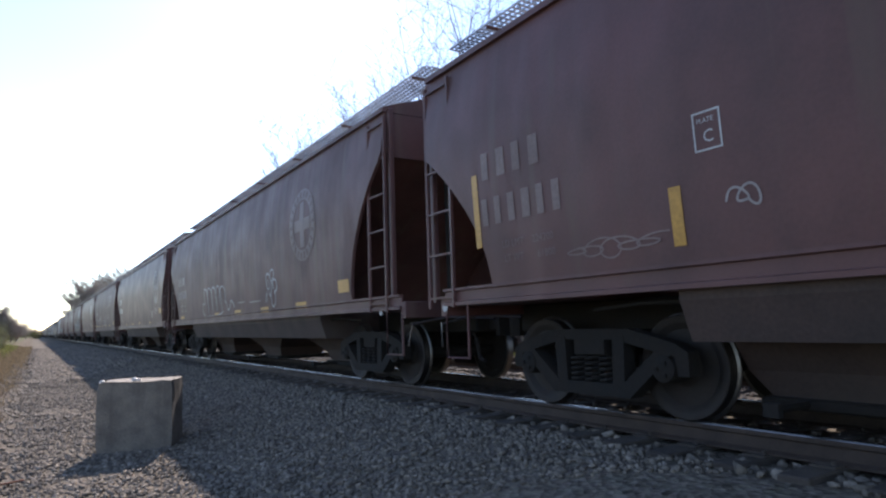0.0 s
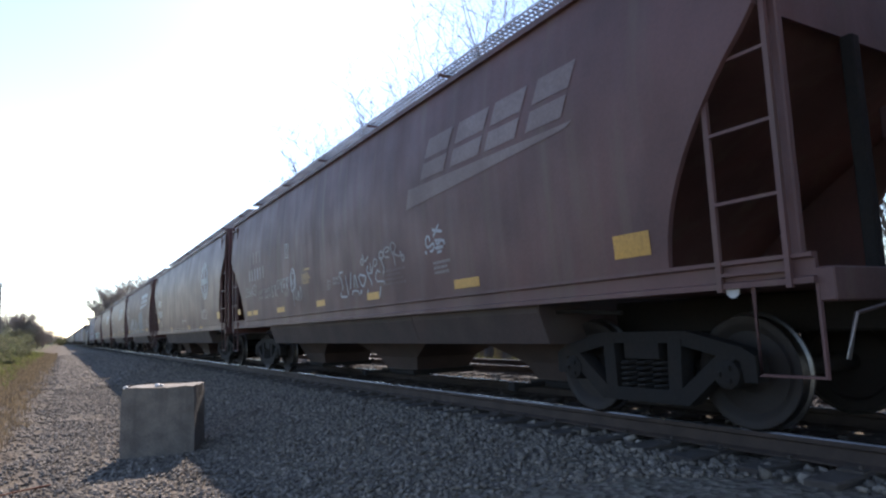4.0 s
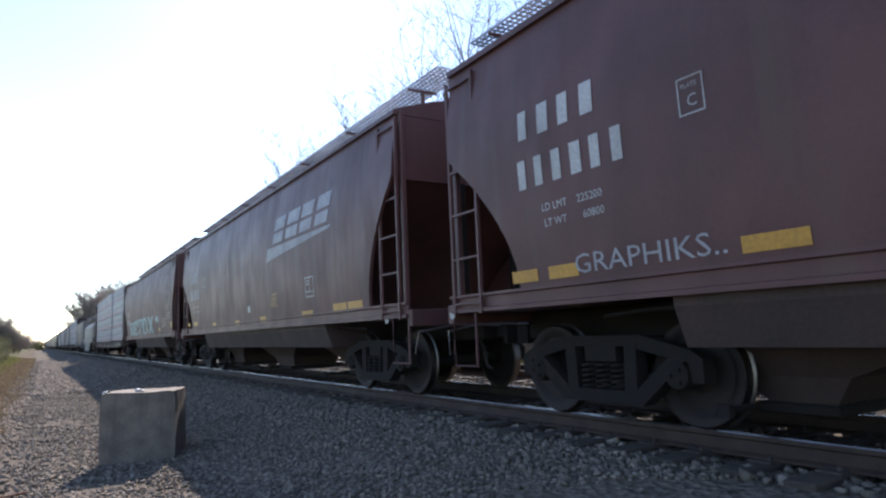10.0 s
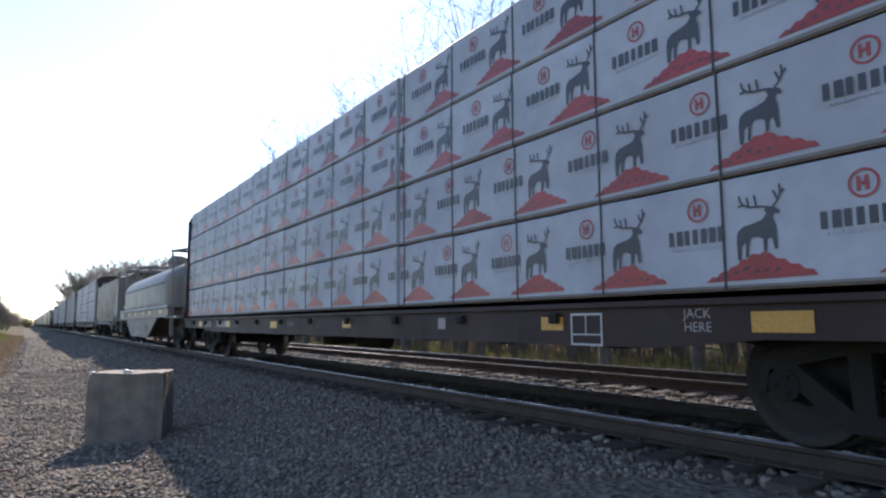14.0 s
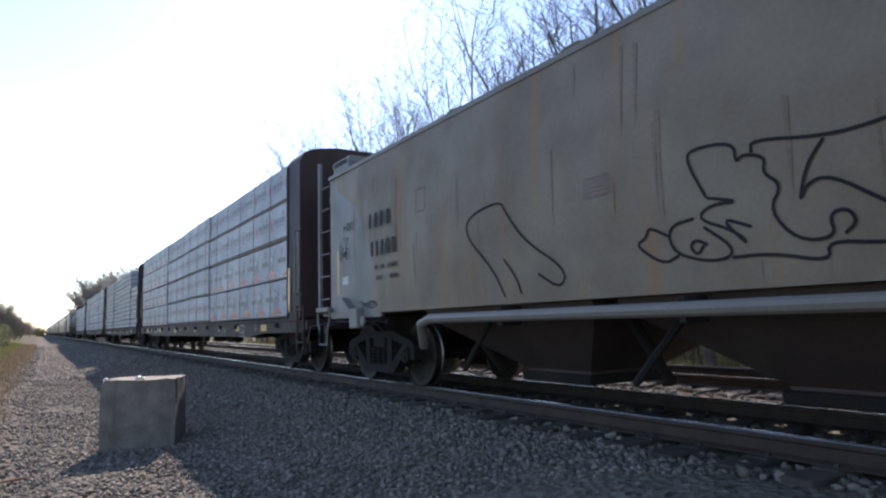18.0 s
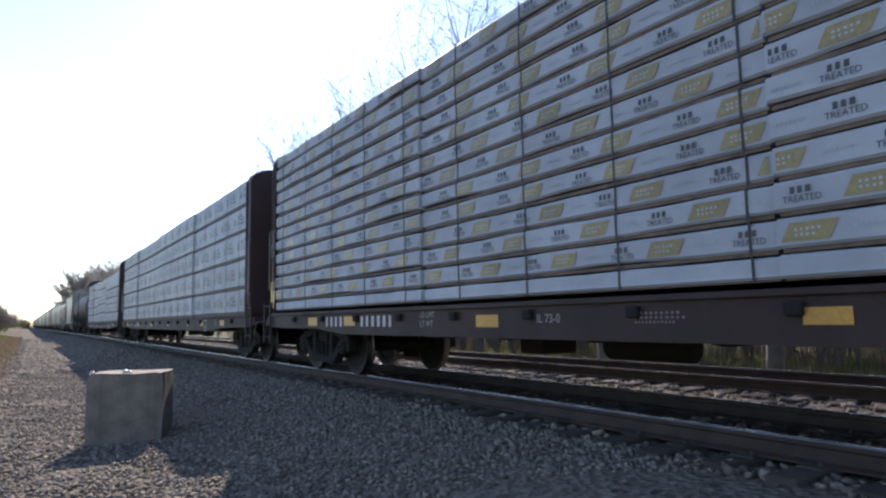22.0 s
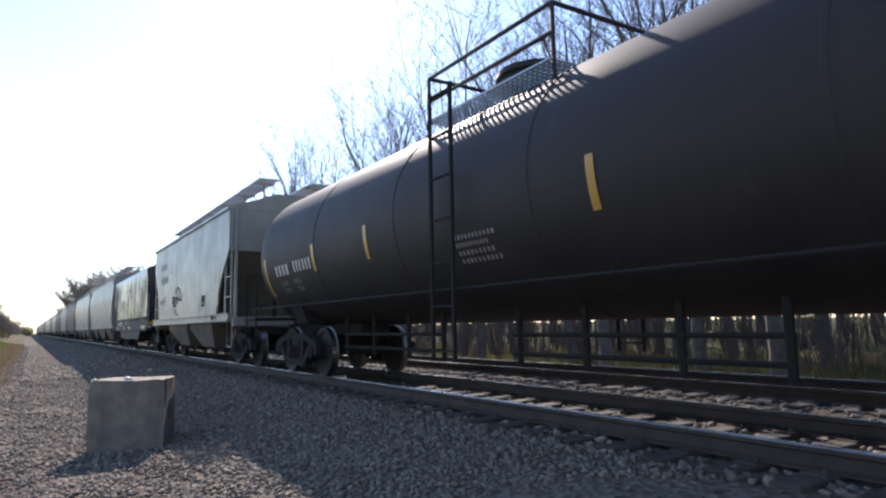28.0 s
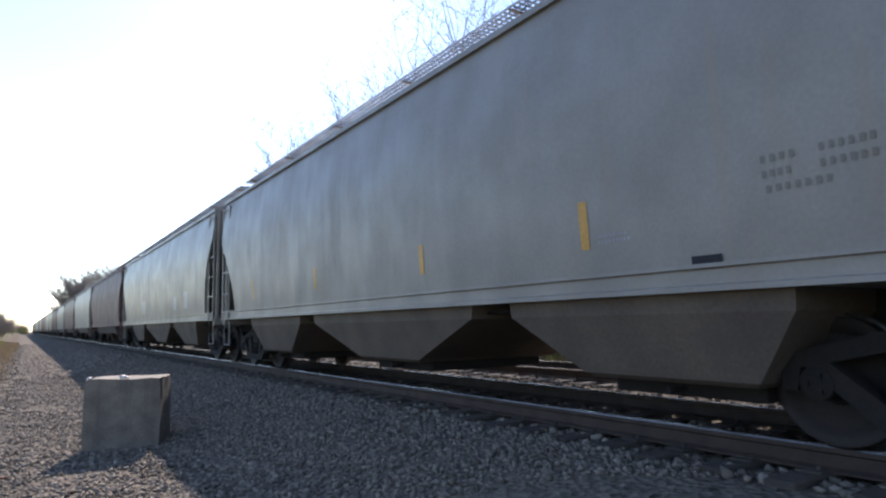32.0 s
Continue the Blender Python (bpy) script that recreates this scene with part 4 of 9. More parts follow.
def tank(u, length, label):
    half = length / 2
    car = thing("tank_car", label, "freight car", "cars of the passing train")
    R, zc = 1.46, 2.40
    le = half - 1.15
    prof = [(-le, 0.02), (-le + 0.03, 0.5), (-le + 0.12, 0.95), (-le + 0.3, 1.3), (-le + 0.55, 1.46), (-le + 0.8, R)]
    prof = prof + [(-a, b) for a, b in reversed(prof)]
    t = Mb()
    t.lathe(prof, "y", (0, 0, zc), 48)
    body = part("tank_shell", t, BLACK, car, "matte black tank with grimy top", smooth=40)
    for y in (-le * 0.55, -le * 0.18, le * 0.18, le * 0.55):
        w = Mb()
        w.lathe([(y - 0.03, R), (y - 0.02, R + 0.008), (y + 0.02, R + 0.008), (y + 0.03, R)], "y", (0, 0, zc), 48)
        part("weld_seam", w, BLACK, body)
    for e in (-1, 1):
        cs = Mb()
        ya, yb = sorted((e * (half - 0.5), e * (half - 4.2)))
        cs.box(-0.3, ya, 0.76, 0.3, yb, 1.1, 0.02)
        part("stub_sill", cs, UNDER, car)
        sd = Mb()
        sd.prism([(-1.1, 1.5), (-0.9, 1.0), (0.9, 1.0), (1.1, 1.5)], e * (half - 2.7) - 0.3, e * (half - 2.7) + 0.3, "y")
        part("tank_saddle", sd, UNDER, car)
    man = Mb()
    man.lathe([(3.85, 0.52), (4.12, 0.5), (4.14, 0.56), (4.22, 0.54), (4.25, 0.1)], "z", (0, 0, 0), 24)
    part("manway", man, BLACK, car)
    pf = Mb()
    for s in (-1, 1):
        for y in (-1.3, 1.3):
            pf.tube([(s * 0.9, y, 3.5), (s * 0.9, y, 4.42)], 0.028, 6)
        for z in (4.08, 4.42):
            pf.tube([(s * 0.9, -1.3, z), (s * 0.9, 1.3, z)], 0.028, 6)
        pf.tube([(-0.9, s * 1.3, 4.42), (0.9, s * 1.3, 4.42)], 0.028, 6)
    part("safety_railing", pf, BLACK, car)
    for s in (-1, 1):
        grating("top_platform", car, min(0.5 * s, 0.95 * s), max(0.5 * s, 0.95 * s), -1.3, 1.3, 3.78, GALV)
        ladder(car, s * 1.56, 0.0, 0.5, 3.75, UNDER, 0.45, "y")
    for e in (-1, 1):
        fl = Mb()
        ya, yb = sorted((e * (half - 0.45), e * (half - 1.3)))
        fl.box(-1.45, ya, 1.08, 1.45, yb, 1.15, 0.01)
        part("end_platform", fl, UNDER, car)
        rl = Mb()
        for x in (-1.4, 1.4):
            rl.tube([(x, e * (half - 0.5), 0.5), (x, e * (half - 0.5), 2.1), (x, e * (half - 1.2), 2.1), (x, e * (half - 1.2), 0.5)], 0.016, 5)
        rl.tube([(-1.4, e * (half - 0.5), 2.1), (1.4, e * (half - 0.5), 2.1)], 0.016, 5)
        part("handrail", rl, UNDER, car)
    sr = Mb()
    for s in (-1, 1):
        sr.tube([(s * 1.48, -half + 1.2, 1.32), (s * 1.48, half - 1.2, 1.32)], 0.02, 6)
        for i in range(7):
            y = -half + 1.6 + i * (2 * half - 3.2) / 6
            sr.tube([(s * 1.48, y, 1.32), (s * 1.3, y, 1.45)], 0.012, 5)
    part("side_rail", sr, UNDER, car)
    running_gear(car, half, 2.7)
    car["half"] = half
    return roll(car, u + half)


def pressure_hopper(u, length, label):
    """Pale pneumatic hopper: a rounded cylinder top, a slab belt at mid height and long V troughs below."""
    half = length / 2
    car = thing("pressure_hopper_car", label, "freight car", "cars of the passing train")
    le = half - 2.15
    t = Mb()
    rings = []
    for y, s in ((-le, 0.45), (-le + 0.08, 0.75), (-le + 0.3, 0.93), (-le + 0.7, 1.0), (le - 0.7, 1.0), (le - 0.3, 0.93), (le - 0.08, 0.75), (le, 0.45)):
        ring = []
        for k in range(25):
            a = math.pi * k / 24
            ring.append((-1.55 * math.cos(a) * (0.35 + 0.65 * s), y, 2.36 + 0.86 * math.sin(a) * s))
        ring += [(1.55 * (0.35 + 0.65 * s), y, 1.5), (-1.55 * (0.35 + 0.65 * s), y, 1.5)]
        rings.append(ring)
    t.loft(rings)
    part("barrel_top", t, OLDWHITE, car, "rounded barrel with sunlit crown", smooth=50)
    for s in (-1, 1):
        p = Mb()
        p.prism([(s * 1.53, 1.14), (s * 1.62, 1.14), (s * 1.62, 1.18), (s * 1.58, 1.2), (s * 1.58, 1.44), (s * 1.62, 1.46), (s * 1.62, 1.5), (s * 1.57, 1.56), (s * 1.53, 1.58)], -half + 1.5, half - 1.5, "y")
        part("side_girder", p, OLDWHITE, car, "blue-grey slab girder")
        seam = Mb()
        seam.tube([(s * 1.56, -le + 0.5, 2.4), (s * 1.56, le - 0.5, 2.4)], 0.025, 6)
        for k in range(10):
            y = -le + 0.8 + k * (2 * le - 1.6) / 9
            seam.box(s * 1.55 - 0.03, y - 0.045, 2.34, s * 1.55 + 0.03, y + 0.045, 2.42, 0.01)
        part("seam_rail", seam, OLDWHITE, car)
        tr = Mb()
        tr.prism([(-4.55, 1.2), (-2.35, 0.40), (2.35, 0.40), (4.55, 1.2)], s * 1.50, s * 1.55, "x")
        part("lower_side_sheet", tr, OLDWHITE, car)
    tub = Mb()
    tub.prism([(-5.3, 1.52), (-4.5, 1.25), (-2.4, 0.44), (2.4, 0.44), (4.5, 1.25), (5.3, 1.52)], -1.49, 1.49, "x")
    part("lower_tub", tub, BAYTAN, car)
    lip = Mb()
    for s in (-1, 1):
        lip.tube([(s * 1.56, -4.6, 1.2), (s * 1.56, -2.35, 0.40), (s * 1.56, 2.35, 0.40), (s * 1.56, 4.6, 1.2)], 0.03, 6)
    part("trough_flange", lip, OLDWHITE, car)
    for y in (-4.2, 0.6):
        h = Mb()
        h.box(-0.5, y - 1.1, 3.18, 0.5, y + 1.1, 3.30, 0.02)
        h.lathe([(3.1, 0.40), (3.60, 0.40), (3.62, 0.46), (3.80, 0.42), (3.92, 0.30), (3.97, 0.08)], "z", (0.0, y, 0), 20)
        for q in (-1, 1):
            h.tube([(-0.75, y + q * 1.2, 3.0), (-0.75, y + q * 1.2, 3.5), (0.75, y + q * 1.2, 3.5)], 0.03, 6)
        part("roof_hatch", h, OLDWHITE, car)
    for e in (-1, 1):
        bk = Mb()
        bk.tube([(-1.0, e * (le - 1.7), 3.0), (-1.1, e * (le - 1.7), 3.65), (-0.2, e * (le - 1.1), 3.8)], 0.05, 6)
        bk.box(-1.15, e * (le - 1.7) - 0.06, 3.6, 0.7, e * (le - 1.7) + 0.06, 3.7, 0.01)
        part("lifting_bracket", bk, OLDWHITE, car)
        fl = Mb()
        ya, yb = sorted((e * (half - 0.45), e * (half - 2.6)))
        fl.box(-1.5, ya, 1.1, 1.5, yb, 1.18, 0.01)
        part("end_platform", fl, GREY, car)
        cs = Mb()
        ya, yb = sorted((e * (half - 0.5), e * (half - 4.0)))
        cs.box(-0.3, ya, 0.76, 0.3, yb, 1.1, 0.02)
        part("draft_sill", cs, UNDER, car)
        ew = Mb()
        ew.prism([(-1.45, 1.15), (-1.45, 1.6), (-1.1, 2.0), (1.1, 2.0), (1.45, 1.6), (1.45, 1.15)], e * (le - 0.5) - 0.05, e * (le - 0.5) + 0.05, "y")
        part("end_sheet", ew, OLDWHITE, car)
        ladder(car, -1.5, e * (half - 1.2), 0.5, 1.6, OLDWHITE)
        ladder(car, -1.2, e * (half - 1.9), 1.2, 3.2, OLDWHITE, 0.4, 'x')
    grating("running_board", car, 0.1, 0.7, -le + 0.8, le - 0.8, 3.46, GALV, 0.14)
    running_gear(car, half, 2.6)
    car["half"] = half
    return roll(car, u + half)


def covered_gondola(u, length, label):
    half = length / 2
    car = thing("covered_gondola_car", label, "freight car", "cars of the passing train")
    ye = half - 1.35
    b = Mb()
    b.prism([(-ye, 0.95), (-ye, 2.4), (ye, 2.4), (ye, 0.95), (ye - 2.1, 0.9), (ye - 2.5, 0.55), (-ye + 2.5, 0.55), (-ye + 2.1, 0.9)], -1.50, 1.50, "x")
    part("body", b, BLACK, car, "black steel gondola body", smooth=0)
    for s in (-1, 1):
        r = Mb()
        r.box(min(1.5 * s, 1.57 * s), -ye, 1.40, max(1.5 * s, 1.57 * s), ye, 1.50, 0.015)
        r.box(min(1.5 * s, 1.56 * s), -ye, 0.92, max(1.5 * s, 1.56 * s), ye, 1.0, 0.015)
        part("side_rail", r, BLACK, car)
    # loose sheet cover: near side hangs in folds
    c = Mb()
    ny, nz = 260, 16
    rng = random.Random(4)
    folds = [(rng.uniform(-ye, ye), rng.uniform(0.10, 0.30), rng.uniform(0.2, 1.0), rng.uniform(-0.25, 0.7), rng.uniform(1.7, 3.3)) for _ in range(84)]
    sec = [(1.60, 1.50), (1.60, 2.1), (1.60, 2.8), (1.59, 3.42), (1.54, 3.5), (0.8, 3.68), (0.0, 3.8)]
    for i in range(ny + 1):
        y = -ye - 0.08 + (2 * ye + 0.16) * i / ny
        for s in (-1, 1):
            pts = sec if s < 0 else list(reversed(sec))
            for k in range(nz + 1 if s < 0 else nz):
                f = (k if s < 0 else k + 1) / nz * (len(pts) - 1)
                j = min(int(f), len(pts) - 2)
                g = f - j
                x = pts[j][0] * (1 - g) + pts[j + 1][0] * g
                z = pts[j][1] * (1 - g) + pts[j + 1][1] * g
                slack = max(0.0, min(1.0, (3.42 - z) / 0.5)) * (0.9 if y > ye * 0.7 else 0.6)
                d = sum(a * math.exp(-((y - q + sl * (z - 3)) / w) ** 2 * 6 - ((z - zc) / 0.75) ** 2) for q, w, a, sl, zc in folds)
                x += slack * 0.075 * (d - 0.9)
                c.v.append((s * x, y, z))
    m = 2 * nz + 1
    for i in range(ny):
        for k in range(m - 1):
            c.f.append((i * m + k, i * m + k + 1, (i + 1) * m + k + 1, (i + 1) * m + k))
    c.f.append(tuple(range(m)))
    c.f.append(tuple(ny * m + k for k in range(m)))
    part("sheet_cover", c, COVER, car, "blue-black sheet cover hanging in folds", smooth=60)
    for e in (-1, 1):
        fl = Mb()
        ya, yb = sorted((e * (half - 0.45), e * ye))
        fl.box(-1.5, ya, 1.0, 1.5, yb, 1.12, 0.015)
        part("end_platform", fl, BLACK, car)
        for x in (-1.2, -0.4, 0.4, 1.2):
            q = Mb()
            q.box(x - 0.06, min(e * ye, e * (ye + 0.1)), 1.05, x + 0.06, max(e * ye, e * (ye + 0.1)), 2.4, 0.01)
            part("end_post", q, BLACK, car)
        gr = Mb()
        for x in (-1.5, -0.75):
            gr.tube([(x, e * (ye + 0.02), 1.15), (x, e * (ye + 0.14), 1.2), (x, e * (ye + 0.14), 2.4), (x, e * (ye + 0.02), 2.45)], 0.016, 6)
        part("grab_iron", gr, CHROME, car, "slim worn steel grab irons")
        yp = Mb()
        yp.box(-1.5, min(e * ye, e * (ye + 0.03)), 1.16, -1.2, max(e * ye, e * (ye + 0.03)), 1.28, 0.004)
        part("yellow_end_plate", yp, YELLOW, car, "small yellow plate")
        cs = Mb()
        ya, yb = sorted((e * (half - 0.5), e * (half - 3.5)))
        cs.box(-0.3, ya, 0.76, 0.3, yb, 1.06, 0.02)
        part("draft_sill", cs, UNDER, car)
    lf = Mb()
    for y in (-ye * 0.5, ye * 0.5):
        lf.box(-0.25, y - 0.2, 3.7, 0.25, y + 0.2, 3.98, 0.03)
    part("lifting_lug", lf, BLACK, car)
    running_gear(car, half, 2.3)
    car["half"] = half
    return roll(car, u + half)

# ---- place ----
ground()
track(XT, "near railway track in grey ballast with timber ties", 3)
track(XT2, "second railway track beyond the train", 8)
stones("trackside_ballast", 90000, -3.2, 4.5, 2.0, 30.0, 0.02, 0.042, "loose grey ballast stones along the near track", lambda x, y: math.hypot(x, y) > 5.2 and -4 < math.degrees(math.atan2(x, y)) < 72 and random.random() < min(1.0, (14 / math.hypot(x, y)) ** 1.3) * (1.0 if x > -0.3 + 0.01 * (y - 16) + 0.6 * noise.noise((x, y, 2.0)) else 0.22), 1)
stones("verge_ballast", 30000, -1.3, 2.0, 26.0, 95.0, 0.05, 0.085, "loose grey stones along the sunlit verge", lambda x, y: random.random() < (1.0 if x > -0.2 + 0.008 * (y - 16) + 0.5 * noise.noise((x, y, 2.0)) else 0.15), 5)
stones("shoulder_ballast", 17000, 1.6, 4.5, 29.0, 85.0, 0.05, 0.085, "grey ballast shoulder in the shade of the train", None, 6)
stones("track_bed_ballast", 17000, 4.3, 11.6, -1.0, 44.0, 0.04, 0.07, "sunlit ballast stones between the tracks", lambda x, y: not (4.75 < x < 4.95 or 6.25 < x < 6.45 or 8.7 < x < 8.9 or 10.2 < x < 10.4), 2)


def concrete_block():
    b = thing("concrete_block", "weathered square concrete foundation block on the gravel", "concrete block")
    mb = Mb()
    w, d, h = 0.96, 0.72, 0.98
    n = 8
    rings = []
    for k in range(9):
        z = h * k / 8
        s = 1.0 + 0.012 * (1 - k / 8)
        ring = []
        for q in range(4 * n):
            e, f = divmod(q, n)
            f = f / n
            x, y = [(-w / 2 + w * f, -d / 2), (w / 2, -d / 2 + d * f), (w / 2 - w * f, d / 2), (-w / 2, d / 2 - d * f)][e]
            wob = 0.012 * noise.noise((x * 4, y * 4, z * 4)) + (0.012 * noise.noise((x * 11, y * 11, 5)) if k in (0, 8) else 0)
            cut = 0.035 if (k == 8 and f in (0,)) else 0.0
            ring.append((x * s * (1 + wob) * (1 - cut), y * s * (1 + wob) * (1 - cut), z + (0.02 * noise.noise((x * 5, y * 5, 9)) if k == 8 else 0)))
        rings.append(ring)
    mb.loft(rings)
    part("block_body", mb, CONCRETE, b)
    for (x, y, r) in ((-0.02, -0.30, 0.045), (0.03, -0.28, 0.03), (-0.42, -0.36, 0.035)):
        st = Mb()
        st.lathe([(-r * 0.5, r * 0.5), (-r * 0.2, r), (r * 0.3, r * 0.9), (r * 0.6, r * 0.4)], "z", (x, y, h + r * 0.5), 7)
        part("loose_chip", st, WHITE, b)
    cr = Mb()
    cr.box(0.08, -d / 2 - 0.004, 0.0, 0.10, -d / 2 + 0.01, h * 0.93)
    part("form_seam", cr, CONCRETE, b)
    b.location = (1.32, 10.28, -0.74)
    b.rotation_euler = (0, 0, radians(-21))
    return b


concrete_block()


def rusty_rod():
    mb = Mb()
    mb.tube([(-0.75, 8.25, ground_z(-0.75, 8.25) + 0.05), (-0.4, 8.47, ground_z(-0.4, 8.47) + 0.06), (-0.05, 8.7, ground_z(-0.05, 8.7) + 0.05)], 0.011, 7)
    tagged(new("iron_rod", mb.mesh("iron_rod", RUST)), "rusty iron rod lying on the gravel", "rod")


rusty_rod()


def tree_meshes(seed, height, limbs, lean, thick=1.0, fine=0.009, more=0, twig=None, reach=0.5, base=0.45):
    rng = random.Random(seed)
    trunk, crown = Mb(), Mb()

    def grow(mb, p, d, length, r, depth):
        segs = (6, 5, 4, 3, 2)[depth]
        sides = (8, 5, 4, 3, 3)[depth]
        pts, rad, ways = [p.copy()], [r], []
        for i in range(segs):
            d = (d + Vector((rng.uniform(-1, 1), rng.uniform(-1, 1), rng.uniform(-0.6, 1))) * (0.10, 0.17, 0.24, 0.3, 0.34)[depth] + Vector((0, 0, 0.07))).normalized()
            p = p + d * (length / segs)
            pts.append(p.copy())
            rad.append(r * (1 - 0.72 * (i + 1) / segs) if depth else r * (1 - 0.45 * (i + 1) / segs))
            ways.append(d.copy())
        mb.tube(pts, r, sides, rad)
        if depth == 4:
            return
        kids = (limbs, 6, 5, 4)[depth] + more
        for k in range(kids):
            f = (base + (1 - base) * (k + 1) / kids if depth == 0 else 0.22 + 0.78 * (k + rng.random()) / kids) * segs
            i = min(int(f), segs - 1)
            g = min(f - i, 1.0)
            at = pts[i] * (1 - g) + pts[i + 1] * g
            turn = rng.uniform(0, 6.28) + k * 2.4
            side = Vector((math.cos(turn), math.sin(turn), 0))
            open_ = (0.42, 0.62, 0.75, 0.9)[depth] * rng.uniform(0.7, 1.25)
            nd = (ways[i] * math.cos(open_) + side * math.sin(open_)).normalized()
            nl = length * (0.85, 0.50 + 0.3 * (reach - 0.5), reach, reach)[depth] * rng.uniform(0.7, 1.15)
            grow(crown, at, nd, nl, max(fine, rad[i] * (0.58, 0.5, 0.5, 0.55)[depth]), depth + 1)

    grow(trunk, Vector((0, 0, -0.2)), Vector((lean[0], lean[1], 1)).normalized(), height * 0.5, height * 0.0125 * thick, 0)
    return trunk.mesh("trunk", BARK, 60), crown.mesh("crown", twig or TWIG, 0)


TREE_KINDS = [tree_meshes(21 + i, 14.0, 4 + i % 3, ((i % 3 - 1) * 0.08, (i % 2) * 0.07 - 0.03), 1.0, 0.0085) for i in range(7)]

# far crowns take the twig colour that has haze painted in
FAR_KINDS = [tree_meshes(31 + i, 14.0, 7, ((i % 3 - 1) * 0.1, 0.0), 1.0, 0.018, 1, HAZETWIG, 0.58) for i in range(3)]


DISTANT_KINDS = [tree_meshes(51 + i, 14.0, 10, ((i % 3 - 1) * 0.06, 0.0), 1.2, 0.055, 0, HAZETWIG, 0.62, 0.35) for i in range(4)]
THICKET_KINDS = [tree_meshes(61 + i, 14.0, 14, ((i % 3 - 1) * 0.06, 0.0), 0.9, 0.045, 0, HAZETWIG, 0.62, 0.03) for i in range(3)]


def tree(x, y, h, kind, rng, label="tall bare tree with fine brown twigs", wide=1.0):
    t = thing("bare_tree", label, "tree", "bare trees beyond the tracks")
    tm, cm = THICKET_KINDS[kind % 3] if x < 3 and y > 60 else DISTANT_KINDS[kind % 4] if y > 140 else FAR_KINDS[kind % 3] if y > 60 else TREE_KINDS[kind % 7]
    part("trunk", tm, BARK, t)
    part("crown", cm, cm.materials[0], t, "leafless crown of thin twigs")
    s = h / max(v.co.z for v in cm.vertices)
    t.scale = (s * wide, s * wide, s)
    t.location = (x, y, ground_z(x, y))
    t.rotation_euler = (0, 0, rng.uniform(0, 6.28))


def woods():
    rng = random.Random(5)
    k = 0
    for y in range(-14, 27, 3):
        for row, x0 in enumerate((14.6, 18.5, 23.0)):
            if row and rng.random() < 0.25:
                continue
            tree(x0 + rng.uniform(-1.0, 1.6), min(y + rng.uniform(-1.3, 1.3), 25.5), rng.uniform(15.0, 17.5) + 0.6 * row, k, rng)
            k += 1
    for x, y, h in ((15, 28.5, 15.5), (17.5, 31, 15.5), (15.3, 34, 15), (19, 36, 15.5), (14.6, 38.5, 16), (15, 41, 17.5), (17, 43, 17.5), (16.2, 45, 17), (18.5, 49, 12), (15.5, 52, 10), (17, 57, 9)):
        tree(x, y, h, k, rng)
        k += 1
    for x, y, h in ((16, 72, 7), (18, 84, 7.5), (15, 93, 7.5), (19, 100, 8), (15.5, 112, 8.5), (17, 122, 9), (20, 130, 10)):
        tree(x, y, h, k, rng)
        k += 1
    for x, y, h, wd in ((13.6, 222, 20.5, 1.45), (15.4, 226, 21.5, 1.4), (17.8, 212, 21.8, 1.4), (20.2, 196, 20.5, 1.3), (23, 206, 22.5, 1.3), (21, 176, 18.5, 1.2), (26, 190, 22.5, 1.2), (13.2, 275, 15, 1.3), (15, 300, 17, 1.3), (12.8, 340, 14, 1.4), (29, 176, 21, 1.2)):
        tree(x, y, h, k, rng, "dense bare tree in the distance", wd)
        k += 1
    for x, y, h, wd in ((-5.4, 151, 7.8, 1.2), (-4.6, 150, 7.0, 1.2), (-3.9, 151, 5.6, 1.3), (-3.2, 153, 4.2, 1.4), (-7.6, 150, 9.0, 1.2), (-6.3, 152, 7.6, 1.2), (-8.8, 148, 7.8, 1.2), (-5.0, 158, 5.8, 1.4), (-9.9, 150, 5.6, 1.3), (-4.4, 178, 4.8, 1.5), (-7.1, 154, 8.4, 1.3), (-4.0, 215, 6.0, 1.6), (-2.8, 290, 7.0, 1.7), (-6.5, 230, 6.5, 1.6)):
        tree(x, y, h, k, rng, "small bare tree at the field edge", wd)
        k += 1
    for n in range(14):
        tree(-22 + 1.75 * n + rng.uniform(-0.6, 0.6), 430 + 14 * (n % 5) + rng.uniform(-8, 8), rng.uniform(5.5, 8.5), k, rng, "bare tree in the hazy tree line", 2.0)
        k += 1
    for y in range(-12, 33, 4):
        for x0 in (28.0, 33.0, 38.5):
            tree(x0 + rng.uniform(-1.5, 1.5), y + rng.uniform(-1.5, 1.5), rng.uniform(14.5, 17.0), k, rng)
            k += 1


woods()


